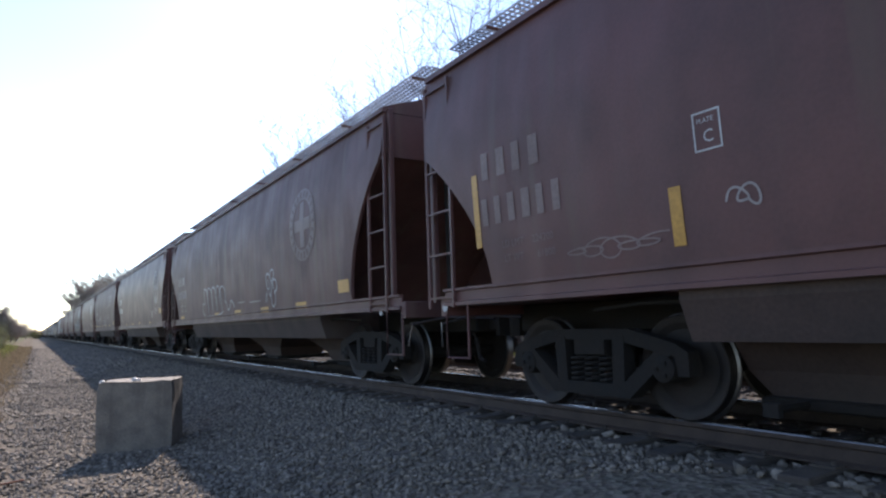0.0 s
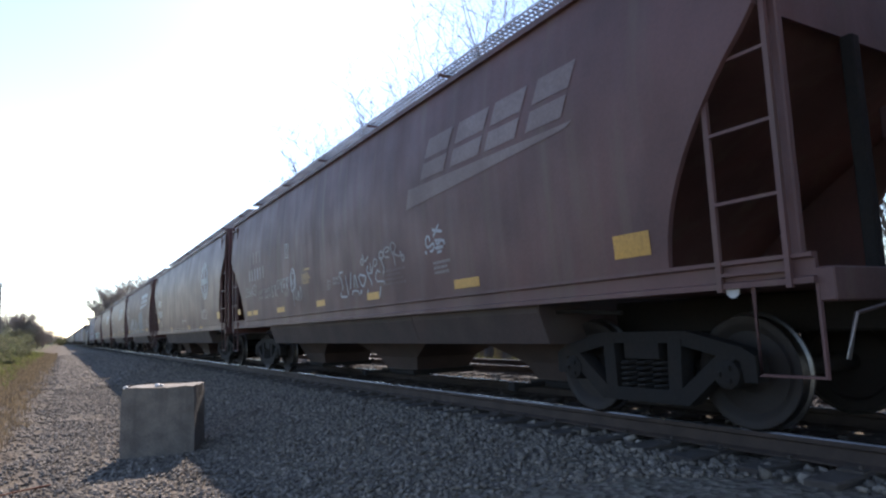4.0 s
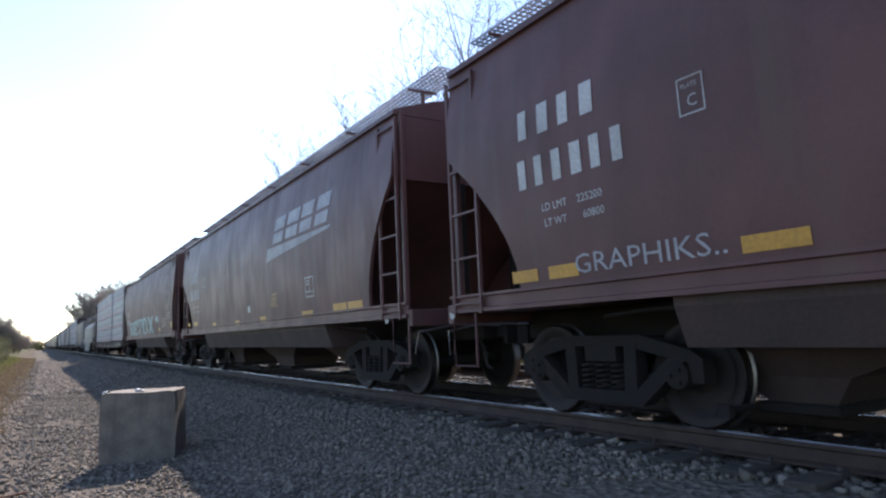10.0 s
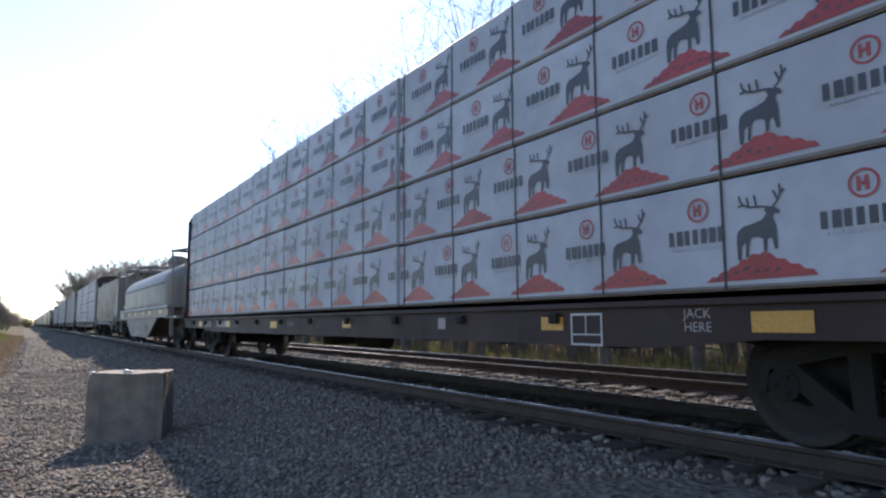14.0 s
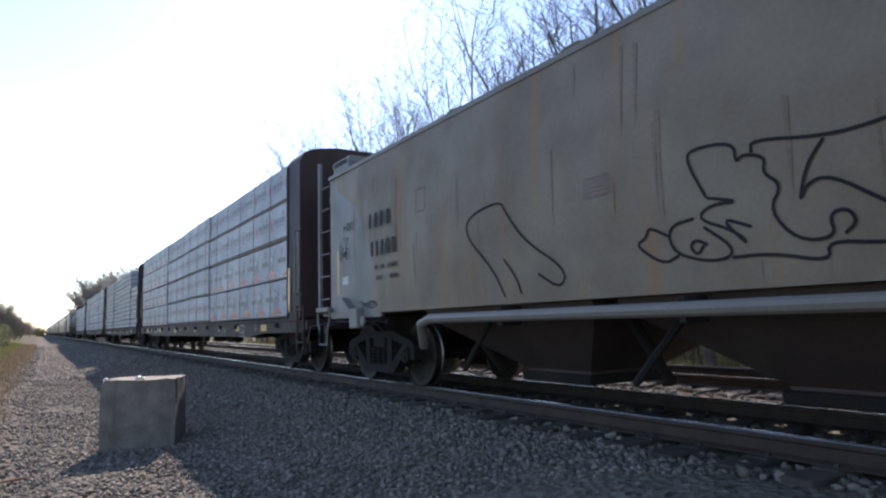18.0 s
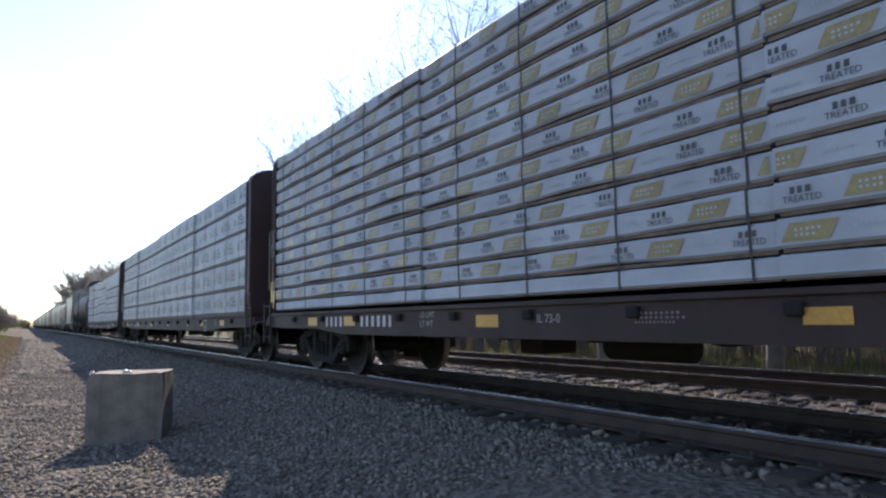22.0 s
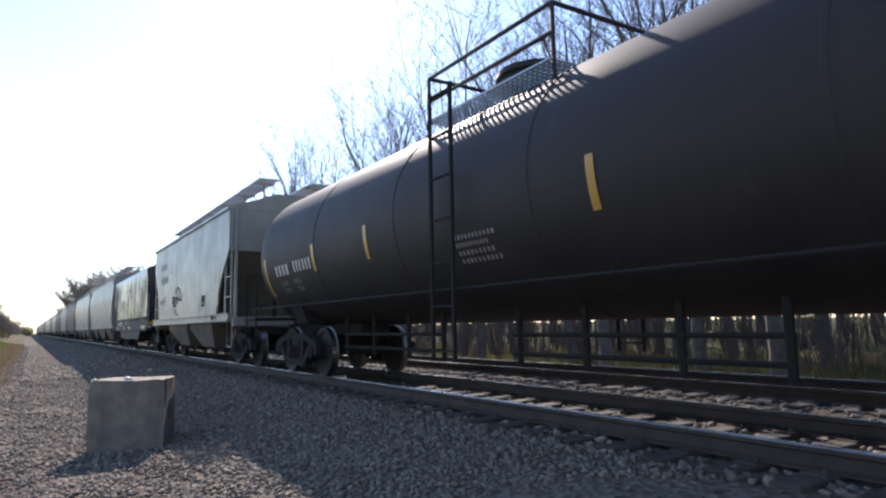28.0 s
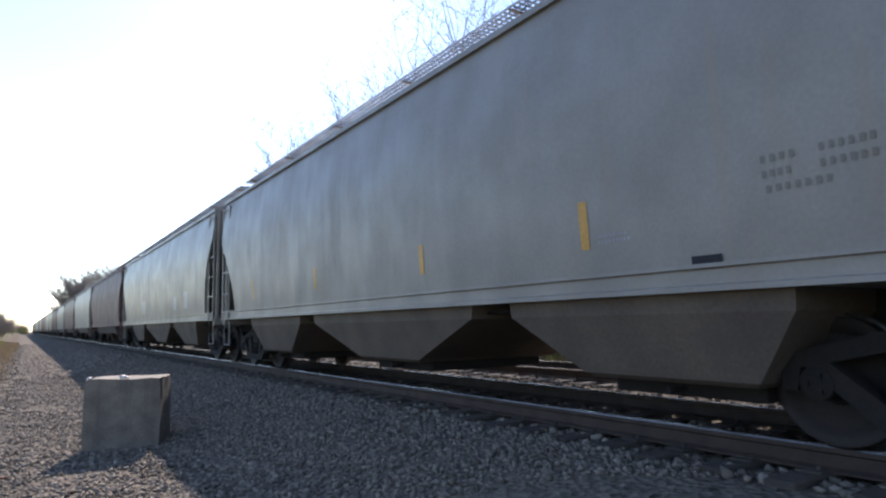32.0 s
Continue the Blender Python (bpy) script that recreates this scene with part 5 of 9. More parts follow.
def bushes():
    """Leafing scrub on the near bank: stems with many small leaves."""
    rng = np.random.default_rng(9)
    V, F = [], []
    spots = [(-2.6 - 0.012 * y + rng.normal(0, 0.5), y, rng.uniform(0.35, 0.9)) for y in rng.uniform(34, 90, 26)]
    spots += [(-4.8 - 0.03 * y + rng.normal(0, 1.2), y, rng.uniform(0.8, 1.7)) for y in rng.uniform(36, 170, 46)]
    spots += [(-5.4 + rng.normal(0, 1.2), y, rng.uniform(1.0, 1.7)) for y in rng.uniform(115, 175, 12)]
    spots += [(q, 405 + rng.uniform(-12, 12), rng.uniform(1.8, 3.0)) for q in rng.uniform(-26, 2.5, 34)]
    spots += [(-7.0 + rng.normal(0, 1.8), 149 + rng.normal(0, 4), rng.uniform(1.2, 2.2)) for _ in range(14)]
    for x, y, r in spots:
        z = ground_z(x, y)
        for lobe in range(6):
            c = np.array([x, y, z + r * 0.7]) + rng.normal(0, 0.42, 3) * r
            c[2] = max(c[2], z + 0.2 * r)
            d = rng.normal(0, 1, (46, 3))
            d *= (r * 0.55 * rng.uniform(0.5, 1.0, 46) / np.linalg.norm(d, axis=1))[:, None]
            for p in c + d:
                a, q = rng.normal(0, 1, 3), rng.normal(0, 1, 3)
                w = 0.05 + 0.0006 * y
                a, q = a / np.linalg.norm(a) * w, q / np.linalg.norm(q) * w * 0.7
                i = len(V)
                V += [tuple(p - a), tuple(p + q), tuple(p + a), tuple(p - q)]
                F.append((i, i + 1, i + 2, i + 3))
    me = bpy.data.meshes.new("bank_bushes")
    me.from_pydata(V, [], F)
    me.materials.append(LEAF)
    return tagged(new("bank_bushes", me), "yellow-green budding bushes on the near bank", "bushes", kind="stuff")


bushes()


def brush(name, label, n, xr, yr, hr, material, seed, stems=7):
    """Leafless scrub: many thin stems."""
    rng = random.Random(seed)
    mb = Mb()
    for _ in range(n):
        x, y = rng.uniform(*xr), rng.uniform(*yr)
        z = ground_z(x, y)
        for _ in range(stems):
            h = rng.uniform(*hr)
            a = rng.uniform(0, 6.28)
            q = rng.uniform(0.05, 0.4) * h
            m = (x + 0.4 * q * math.cos(a), y + 0.4 * q * math.sin(a), z + h * 0.55)
            e = (x + q * math.cos(a) + rng.uniform(-0.1, 0.1), y + q * math.sin(a) + rng.uniform(-0.1, 0.1), z + h)
            mb.tube([(x, y, z - 0.05), m, e], 0.012, 3, [0.012, 0.009, 0.004])
            for _ in range(2):
                b = rng.uniform(0, 6.28)
                mb.tube([m, (m[0] + 0.25 * h * math.cos(b), m[1] + 0.25 * h * math.sin(b), m[2] + 0.25 * h)], 0.006, 3, [0.007, 0.003])
    return tagged(new(name, mb.mesh(name, material, 0)), label, "shrubs", kind="stuff")


brush("trackside_scrub", "leafless brown scrub under the trees", 420, (13.6, 26), (-12, 70), (0.8, 2.6), TWIG, 3)
brush("undergrowth_thicket", "dense leafless undergrowth between the trunks", 760, (16.5, 30.0), (-14, 62), (2.0, 6.0), TWIG, 8, 8)
brush("field_scrub", "low bare scrub along the field edge", 150, (-16, -3.5), (34, 200), (0.6, 2.0), TWIG, 4)


def grass(name, label, n, xr, yr, hr, material, seed, keep=None):
    rng = np.random.default_rng(seed)
    V, F = [], []
    i = 0
    for _ in range(n):
        x, y = rng.uniform(*xr), yr[0] + (yr[1] - yr[0]) * rng.random() ** 1.6
        if keep and not keep(x, y):
            continue
        z = ground_z(x, y)
        for _ in range(5):
            h, a, q = rng.uniform(*hr), rng.uniform(0, 6.28), rng.uniform(0.1, 0.7)
            w = 0.006 + 0.0006 * y
            ox, oy = rng.normal(0, 0.06, 2)
            ca, sa = math.cos(a), math.sin(a)
            V += [(x + ox - w * sa, y + oy + w * ca, z - 0.02), (x + ox + w * sa, y + oy - w * ca, z - 0.02), (x + ox + q * h * ca, y + oy + q * h * sa, z + h)]
            F.append((i, i + 1, i + 2))
            i += 3
    me = bpy.data.meshes.new(name)
    me.from_pydata(V, [], F)
    me.materials.append(material)
    return tagged(new(name, me), label, "grass", kind="stuff")


grass("bank_grass", "green and straw grass on the far bank", 9000, (11.9, 18.0), (-3, 45), (0.12, 0.45), GRASS, 1)
grass("bank_straw", "dead straw grass on the far bank", 6000, (12.4, 20.0), (-3, 60), (0.15, 0.5), DRYGRASS, 2)
grass("verge_straw", "dead grass on the near verge", 36000, (-8.0, -0.3), (12, 110), (0.05, 0.2), DRYGRASS, 3, lambda x, y: random.random() < min(1, (-0.5 + 0.01 * (y - 16) - x) / 1.6) and x > -0.09 * y - 0.5)
grass("verge_grass", "new green grass on the near verge", 16000, (-10.0, -1.6), (14, 110), (0.08, 0.34), GRASS, 4, lambda x, y: random.random() < min(1, (-1.6 - x) / 1.4) and x > -0.09 * y - 0.5)


def utility_pole():
    p = thing("utility_pole", "weathered wooden utility pole at the field edge", "utility pole")
    a = Mb()
    a.tube([(0, 0, -0.5), (0, 0, 4), (0, 0, 8.6)], 0.15, 10, [0.17, 0.15, 0.11])
    part("pole", a, BARK, p)
    c = Mb()
    c.box(-1.1, -0.06, 8.0, 1.1, 0.06, 8.14, 0.01)
    part("crossarm", c, BARK, p)
    for x in (-1.0, -0.4, 0.4, 1.0):
        i = Mb()
        i.lathe([(8.14, 0.03), (8.2, 0.05), (8.27, 0.03)], "z", (x, 0, 0), 8)
        part("insulator", i, GALV, p)
    p.location = (-6.6, 98.0, ground_z(-6.6, 98))


utility_pole()


# ---- the train: leading end of each car along the track at the start ----
HOPPER_LABEL = "oxide-brown round-sided covered hopper car with roof walkway"
TRAIN = {}
# how far the end sheet stands from the middle, the depth of the cut below it, the cut's share of the height
LEAD_ENDS = {"b": (8.15, 1.2, 0.75), "e": (8.4, 0.9, 0.70), "g": (7.55, 0.95, 0.55), "i": (7.45, 0.65, 0.58)}
TRAIL_ENDS = {"a": (8.55, 1.2, 0.62), "e": (7.64, 1.1, 0.67), "f": (7.21, 1.2, 0.53), "h": (7.3, 1.2, 0.54), "i": (8.2, 1.2, 0.70)}
# how far the three pockets stand off the middle
BAY_SHIFT = {"b": 0.0, "c": -0.12, "d": -0.25, "e": -0.4, "f": -0.3, "g": 0.08, "h": -0.05}
for key, a, b, paint in (("a", -10.3, 7.4, BROWN), ("b", 7.4, 25.6, BROWN2), ("c", 25.6, 43.3, BROWN), ("d", 43.3, 60.6, BROWN2), ("e", 60.6, 78.1, BROWN), ("f", 78.1, 94.0, BROWN2),
                         ("g", 94.0, 110.3, BROWN), ("h", 110.3, 127.3, BROWN), ("i", 127.3, 143.5, BROWN2)):
    hl = (b - a) / 2
    TRAIN[key] = hopper(a, b - a, paint, GRIME_SHADE, HOPPER_LABEL, shift=BAY_SHIFT.get(key, -0.1), du=-0.3, lead=LEAD_ENDS.get(key, (hl - 0.75, 0.95, 0.65)), trail=TRAIL_ENDS.get(key, (hl - 0.7, 1.15, 0.6)), end_ladder=False)
TRAIN["j"] = centerbeam(143.5, 22.9, "brown centre-beam flat car stacked with white-wrapped lumber")
TRAIN["k"] = pressure_hopper(166.4, 16.2, "weathered off-white pneumatic hopper car with deep side girder")
TRAIN["l"] = round_hopper(182.6, 13.8, "rust-stained cream hopper car with pale flat corner panels")
TRAIN["m"] = centerbeam(196.4, 23.8, "brown centre-beam flat car stacked with white-wrapped lumber", thick=0.82)
TRAIN["n"] = centerbeam(220.2, 20.0, "dark brown centre-beam flat car stacked with thin wrapped bundles", thick=0.22)
TRAIN["o"] = centerbeam(240.2, 23.7, "red-brown centre-beam flat car with tall wrapped lumber load")
TRAIN["p"] = centerbeam(263.9, 21.8, "red-brown centre-beam flat car with wrapped lumber below its top beam")
TRAIN["q"] = tank(285.7, 18.1, "black tank car with yellow reflective strips")
TRAIN["r"] = hopper(303.8, 12.0, WHITE_CAR, BAYTAN, "off-white two-bay covered hopper car with dusty bays", bays=2, side=straight_side, eave=3.85, top=0.57, lead=(5.43, 1.15, 0.6), trail=(5.35, 1.05, 0.68), end_ladder=False, inset=1.5, tall_bays=((-3.1, -0.2, -2.8, -1.25), (0.2, 3.3, 0.5, 1.9)))
TRAIN["s"] = covered_gondola(315.8, 13.6, "black gondola car under a blue-black sheet cover")
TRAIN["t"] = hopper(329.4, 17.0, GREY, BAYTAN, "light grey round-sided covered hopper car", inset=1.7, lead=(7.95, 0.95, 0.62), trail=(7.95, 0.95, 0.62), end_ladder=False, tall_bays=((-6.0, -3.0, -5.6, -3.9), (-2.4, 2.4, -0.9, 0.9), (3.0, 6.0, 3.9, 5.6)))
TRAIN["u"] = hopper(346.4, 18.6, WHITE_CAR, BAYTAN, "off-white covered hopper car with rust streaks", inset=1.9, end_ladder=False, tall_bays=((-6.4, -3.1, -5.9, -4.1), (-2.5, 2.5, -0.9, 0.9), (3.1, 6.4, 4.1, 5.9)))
end = 365.0
tail = random.Random(12)
for i in range(19):
    L = tail.choice([16.8, 17.4, 18.0])
    P, Bp, lab = [(GREY, BAYTAN, "light grey covered hopper car"), (BROWN2, GRIME_SHADE, HOPPER_LABEL), (WHITE_CAR, BAYTAN, "off-white covered hopper car with rust streaks"), (BROWN, GRIME_SHADE, HOPPER_LABEL)][(i * 3 + 1) % 4 if i < 3 else tail.randrange(4)]
    hopper(end, L, P, Bp, lab)
    end += L


# ---- what moves ----
def motions():
    for ob, u, m in CARS:
        walk(ob, [(t, Matrix.Translation((XT, u - V * t, 0)) @ m) for t in (0, 8, 16, 24, 32)])
    step = 0.0625
    turns = [i * step for i in range(513)]
    for (s, e), wheels in WHEELS.items():
        first = wheels[0]
        at = first.location.copy()
        walk(first, [(t, Matrix.Translation(at) @ Matrix.Rotation(V * t / WR, 4, "X")) for t in turns])
        for w in wheels[1:]:
            w.rotation_mode = "QUATERNION"
            ad = w.animation_data_create()
            ad.action = first.animation_data.action
            ad.action_slot = first.animation_data.action_slot


# ---- paint on the cars ----
FONT = {}


def glyphs(s):
    """The outline of a line of built-in type, filled: points with capitals one unit high, and faces."""
    if s not in FONT:
        cu = bpy.data.curves.new("type", "FONT")
        cu.body, cu.resolution_u = s, 2
        ob = bpy.data.objects.new("type", cu)
        me = bpy.data.meshes.new_from_object(ob)
        FONT[s] = ([(v.co.x / 0.69, v.co.y / 0.69) for v in me.vertices], [tuple(p.vertices) for p in me.polygons])
        bpy.data.objects.remove(ob)
        bpy.data.curves.remove(cu)
        bpy.data.meshes.remove(me)
    return FONT[s]


def flat(x):
    return lambda z: x


class Paint:
    """Flat shapes in car space: s runs along the near side to the right, z up."""

    def __init__(self):
        self.v, self.f, self.h, self.layer = [], [], [], 0.0

    def on(self, layer):
        """What follows lies that much further out."""
        self.h += [self.layer] * (len(self.v) - len(self.h))
        self.layer = layer
        return self

    def poly(self, pts):
        k = len(self.v)
        self.v += [tuple(p) for p in pts]
        self.f.append(tuple(range(k, k + len(pts))))
        return self

    def rect(self, s, z, w, h, slant=0.0):
        n = max(1, int(h / 0.3))
        for i in range(n):
            a, b = h * i / n, h * (i + 1) / n
            self.poly([(s + slant * a, z + a), (s + w + slant * a, z + a), (s + w + slant * b, z + b), (s + slant * b, z + b)])
        return self

    def text(self, t, s, z, h, width=None, slant=0.0):
        vs, fs = glyphs(t)
        if not vs:
            return self
        k, w = len(self.v), max(p[0] for p in vs)
        sx = h if width is None else width / w
        self.v += [(s + x * sx + slant * y * h, z + y * h) for x, y in vs]
        self.f += [tuple(k + i for i in f) for f in fs]
        return self

    def bars(self, n, s, z, w, h, slant=0.0, fill=0.72, seed=0):
        """A word that is no more than n upright marks."""
        rng = random.Random(seed * 31 + n)
        st = w / n
        for i in range(n):
            a, b = s + i * st, st * fill * rng.uniform(0.72, 1.0)
            self.poly([(a, z), (a + b, z), (a + b + slant * h, z + h), (a + slant * h, z + h)])
        return self

    def ring(self, s, z, r, t, n=28, sx=1.0):
        for i in range(n):
            a, b = 2 * math.pi * i / n, 2 * math.pi * (i + 1) / n
            self.poly([(s + sx * q * math.cos(c), z + q * math.sin(c)) for q, c in ((r, a), (r, b), (r - t, b), (r - t, a))])
        return self

    def disc(self, s, z, r, n=20):
        return self.poly([(s + r * math.cos(2 * math.pi * i / n), z + r * math.sin(2 * math.pi * i / n)) for i in range(n)])

    def stroke(self, pts, w, soft=2):
        """A sprayed line through the points, rounded by halving."""
        for _ in range(soft):
            q = [pts[0]]
            for a, b in zip(pts, pts[1:]):
                q += [(a[0] * 0.75 + b[0] * 0.25, a[1] * 0.75 + b[1] * 0.25), (a[0] * 0.25 + b[0] * 0.75, a[1] * 0.25 + b[1] * 0.75)]
            pts = q + [pts[-1]]
        k = len(self.v)
        for i, p in enumerate(pts):
            a, b = pts[max(i - 1, 0)], pts[min(i + 1, len(pts) - 1)]
            dx, dz = b[0] - a[0], b[1] - a[1]
            l = math.hypot(dx, dz) or 1.0
            q = w / 2 * (0.65 if i in (0, len(pts) - 1) else 1.0)
            self.v += [(p[0] - dz / l * q, p[1] + dx / l * q), (p[0] + dz / l * q, p[1] - dx / l * q)]
        for i in range(len(pts) - 1):
            self.f.append((k + 2 * i, k + 2 * i + 1, k + 2 * i + 3, k + 2 * i + 2))
        return self

    def clip(self, s0, s1):
        """Cut everything off past s0 and s1."""
        v, f, hh = [], [], []
        self.h += [self.layer] * (len(self.v) - len(self.h))
        for face in self.f:
            ly = self.h[face[0]]
            pts = [self.v[i] for i in face]
            for lim, sg in ((s0, 1), (s1, -1)):
                out = []
                for a, b in zip(pts, pts[1:] + pts[:1]):
                    da, db = sg * (a[0] - lim), sg * (b[0] - lim)
                    if da >= 0:
                        out.append(a)
                    if da * db < 0:
                        q = da / (da - db)
                        out.append((a[0] + q * (b[0] - a[0]), a[1] + q * (b[1] - a[1])))
                pts = out
                if len(pts) < 3:
                    break
            if len(pts) >= 3:
                f.append(tuple(range(len(v), len(v) + len(pts))))
                v += pts
                hh += [ly] * len(pts)
        self.v, self.f, self.h = v, f, hh
        return self

    def border(self, s, z, w, h, t):
        return self.rect(s, z, w, t).rect(s, z + h - t, w, t).rect(s, z + t, t, h - 2 * t).rect(s + w - t, z + t, t, h - 2 * t)

    def put(self, name, car, side, material, lift=0.005, label=""):
        if not self.v:
            return None
        me = bpy.data.meshes.new(name)
        dy = car.get("ahead", 0.0)
        self.on(0.0)
        me.from_pydata([(-h, -s - dy, z) for (s, z), h in zip(self.v, self.h)], [], self.f)
        z0, z1 = min(p[1] for p in self.v), max(p[1] for p in self.v)
        if z1 - z0 > 0.16 and abs(side(z1) + side(z0) - 2 * side((z0 + z1) / 2)) > 1e-4:
            bm = bmesh.new()
            bm.from_mesh(me)
            k = int((z1 - z0) / 0.1) + 1
            for i in range(1, k):
                bmesh.ops.bisect_plane(bm, geom=bm.verts[:] + bm.edges[:] + bm.faces[:], plane_co=(0, 0, z0 + (z1 - z0) * i / k), plane_no=(0, 0, 1))
            bm.to_mesh(me)
            bm.free()
        for v in me.vertices:
            v.co.x -= side(v.co.z) + lift + 1.5e-6 * (v.index % 1500)
        me.materials.append(material)
        ob = part(name, me, material, car, label)
        if len(self.f) > 1 and name not in ("reflector_strip", "card_holder"):
            tagged(ob, kind="stuff")
        return ob


def tag_scribble(p, s, z, w, h, seed, t=0.03, loops=5):
    """A sprayed tag: one looping line."""
    rng = random.Random(seed)
    n = loops * 9
    ph, q = rng.uniform(0, 6), rng.uniform(0.5, 0.8)
    pts = []
    for i in range(n + 1):
        f = i / n
        a = 2 * math.pi * loops * f + ph
        big = 0.62 + 0.38 * math.sin(f * 9 + ph)
        pts.append((s + w * (0.08 + 0.84 * f) - q * w / loops * math.sin(a), z + h * (0.5 - 0.5 * big * math.cos(a))))
    p.stroke(pts, t)
    return p


TAG_STROKES = {
    "D": [[(0, 1.05), (0.15, 0)], [(-0.05, 0.95), (0.6, 0.7), (0.7, 0.25), (0.1, 0)]],
    "B": [[(0.05, 1), (0.1, 0)], [(0, 1), (0.55, 0.9), (0.5, 0.6), (0.15, 0.52), (0.7, 0.4), (0.6, 0.05), (0.05, 0)]],
    "R": [[(0, 1.1), (0.15, 0)], [(-0.1, 1.05), (0.6, 0.95), (0.55, 0.6), (0.1, 0.5), (0.8, 0.02), (1.0, 0.05)]],
    "C": [[(0.75, 0.9), (0.4, 1.05), (0.0, 0.8), (0.0, 0.2), (0.4, 0.0), (0.75, 0.3), (0.7, 0.7)]],
    "H": [[(0.1, 1.0), (0.15, 0.35), (0.4, 0.5)], [(0.2, 0.55), (0.75, 0.6)], [(0.7, 1.15), (0.6, 0.1), (0.45, -0.25), (0.8, -0.1), (0.9, -0.4)]],
    "G": [[(0.8, 0.95), (0.3, 1.0), (0.0, 0.6), (0.2, 0.1), (0.7, 0.2), (0.75, 0.5), (0.4, 0.45)]],
    "T": [[(-0.1, 0.75), (0.5, 0.95), (1.1, 0.95), (1.05, 0.4)], [(0.4, 0.95), (0.3, -0.3)], [(0.5, 0.5), (0.55, 0.1), (0.95, -0.4)]],
    "M": [[(0, 0.1), (0.05, 0.9), (0.3, 0.0), (0.4, -0.35)], [(0.2, 0.1), (0.45, 0.95), (0.7, 0.0)]],
    "A": [[(0.15, 0.1), (0.0, 0.7), (0.3, 1.0), (0.6, 0.7), (0.6, 0.0)], [(0.05, 0.3), (0.4, 0.1), (0.6, 0.4)]],
    "N": [[(0.0, 0.0), (0.1, 0.95), (0.45, 0.1), (0.5, 0.9), (0.75, 0.0)]],
    "Z": [[(0.0, 0.85), (0.55, 1.0), (0.55, 0.95), (0.05, 0.05), (0.1, 0.0), (0.7, 0.12)]],
    "E": [[(0.6, 1.0), (0.05, 0.9), (0.1, 0.0), (0.65, 0.12)], [(0.1, 0.5), (0.55, 0.58)]],
    "K": [[(0.0, 0.95), (0.1, -0.1)], [(0.7, 1.05), (0.15, 0.5), (0.2, 0.5), (0.95, 0.02)]],
    "O": [[(0.5, 1.2), (0.0, 1.0), (-0.1, 0.4), (0.4, -0.05), (0.95, 0.1), (1.05, 0.8), (0.7, 1.2), (0.3, 1.15)]],
}


def tag_word(p, word, s, z, w, h, t=0.03, lean=0.0):
    """Hand-sprayed letters, each of a few strokes, no two lines quite alike."""
    st = w / len(word)
    for i, ch in enumerate(word):
        for j, line in enumerate(TAG_STROKES[ch]):
            pts = [(s + st * (i + 0.86 * x) + lean * y * h, z + h * (y + 0.06 * math.sin(2.3 * i + j))) for x, y in line]
            p.on(0.0004 * (2 * i + j)).stroke(pts, t * (0.65 + 0.3 * ((i * 7 + j * 3) % 5) / 4))
    return p


def spray(p, width, *lines):
    """Hand-sprayed lines, each a little further out than the last."""
    for k, line in enumerate(lines):
        p.on(0.0003 * (k % 9)).stroke(line, width * (0.68 + 0.06 * (k * 3 % 5)), 1)
    return p


def hopper_side(eave=3.95, z0=1.25):
    return lambda z: curved_side(z, 1.58, z0, eave)


HS = hopper_side()


def data_lines(p, s, z, rows, w, h, seed):
    for i in range(rows):
        p.bars(9 + (seed + i) % 4, s, z - i * h * 1.8, w * (0.8 + 0.2 * ((seed + i) % 3) / 2), h, fill=0.6, seed=seed + i)
    return p


def yellow(car, side, spots, w=0.55, h=0.11, lift=0.006):
    for s, z, *size in spots:
        ww, hh = size if size else (w, h)
        Paint().rect(s - ww / 2, z - hh / 2, ww, hh).put("reflector_strip", car, side, YELLOW, lift)


def marks(car, side, s, z, material, n=6, h=0.34, w=1.35, limit=("225200", "60800"), ink=None):
    """Owner's mark and number as bars, load limit and light weight as written."""
    p = Paint().bars(4, s + 0.05, z + h * 1.45, w * 0.78, h * 0.85, fill=0.55, seed=3).bars(n, s, z, w, h * 0.85, fill=0.55, seed=n)
    p.put("reporting_mark", car, side, material, 0.006)
    q = Paint().text("LD LMT", s + 0.3, z - 0.26, 0.072).text(limit[0], s + 0.78, z - 0.26, 0.072).text("LT WT", s + 0.32, z - 0.41, 0.072).text(limit[1], s + 0.84, z - 0.41, 0.072)
    q.put("load_stencil", car, side, ink or material, 0.006)


def plate_c(car, side, s, z, material):
    Paint().border(s + 0.05, z, 0.23, 0.29, 0.014).text("PLATE", s + 0.085, z + 0.205, 0.035).text("C", s + 0.125, z + 0.06, 0.09).put("plate_stencil", car, side, material, 0.006)


def emblem(car, side, s, z, r, material):
    p = Paint().ring(s, z, r, r * 0.30, 36)
    p.rect(s - r * 0.16, z - r * 0.62, r * 0.32, r * 1.24).rect(s - r * 0.62, z - r * 0.16, r * 0.46, r * 0.32).rect(s + r * 0.16, z - r * 0.16, r * 0.46, r * 0.32)
    p.put("round_emblem", car, side, material, 0.006)
    q = Paint()
    for i in range(22):
        a = 2 * math.pi * i / 22
        c, d = math.cos(a), math.sin(a)
        m, t, l = r * 0.85, r * 0.045, r * 0.09
        q.poly([(s + (m + e * l) * c - f * t * d, z + (m + e * l) * d + f * t * c) for e, f in ((-1, -1), (1, -1), (1, 1), (-1, 1))])
    q.put("emblem_lettering", car, side, BROWN, 0.010)


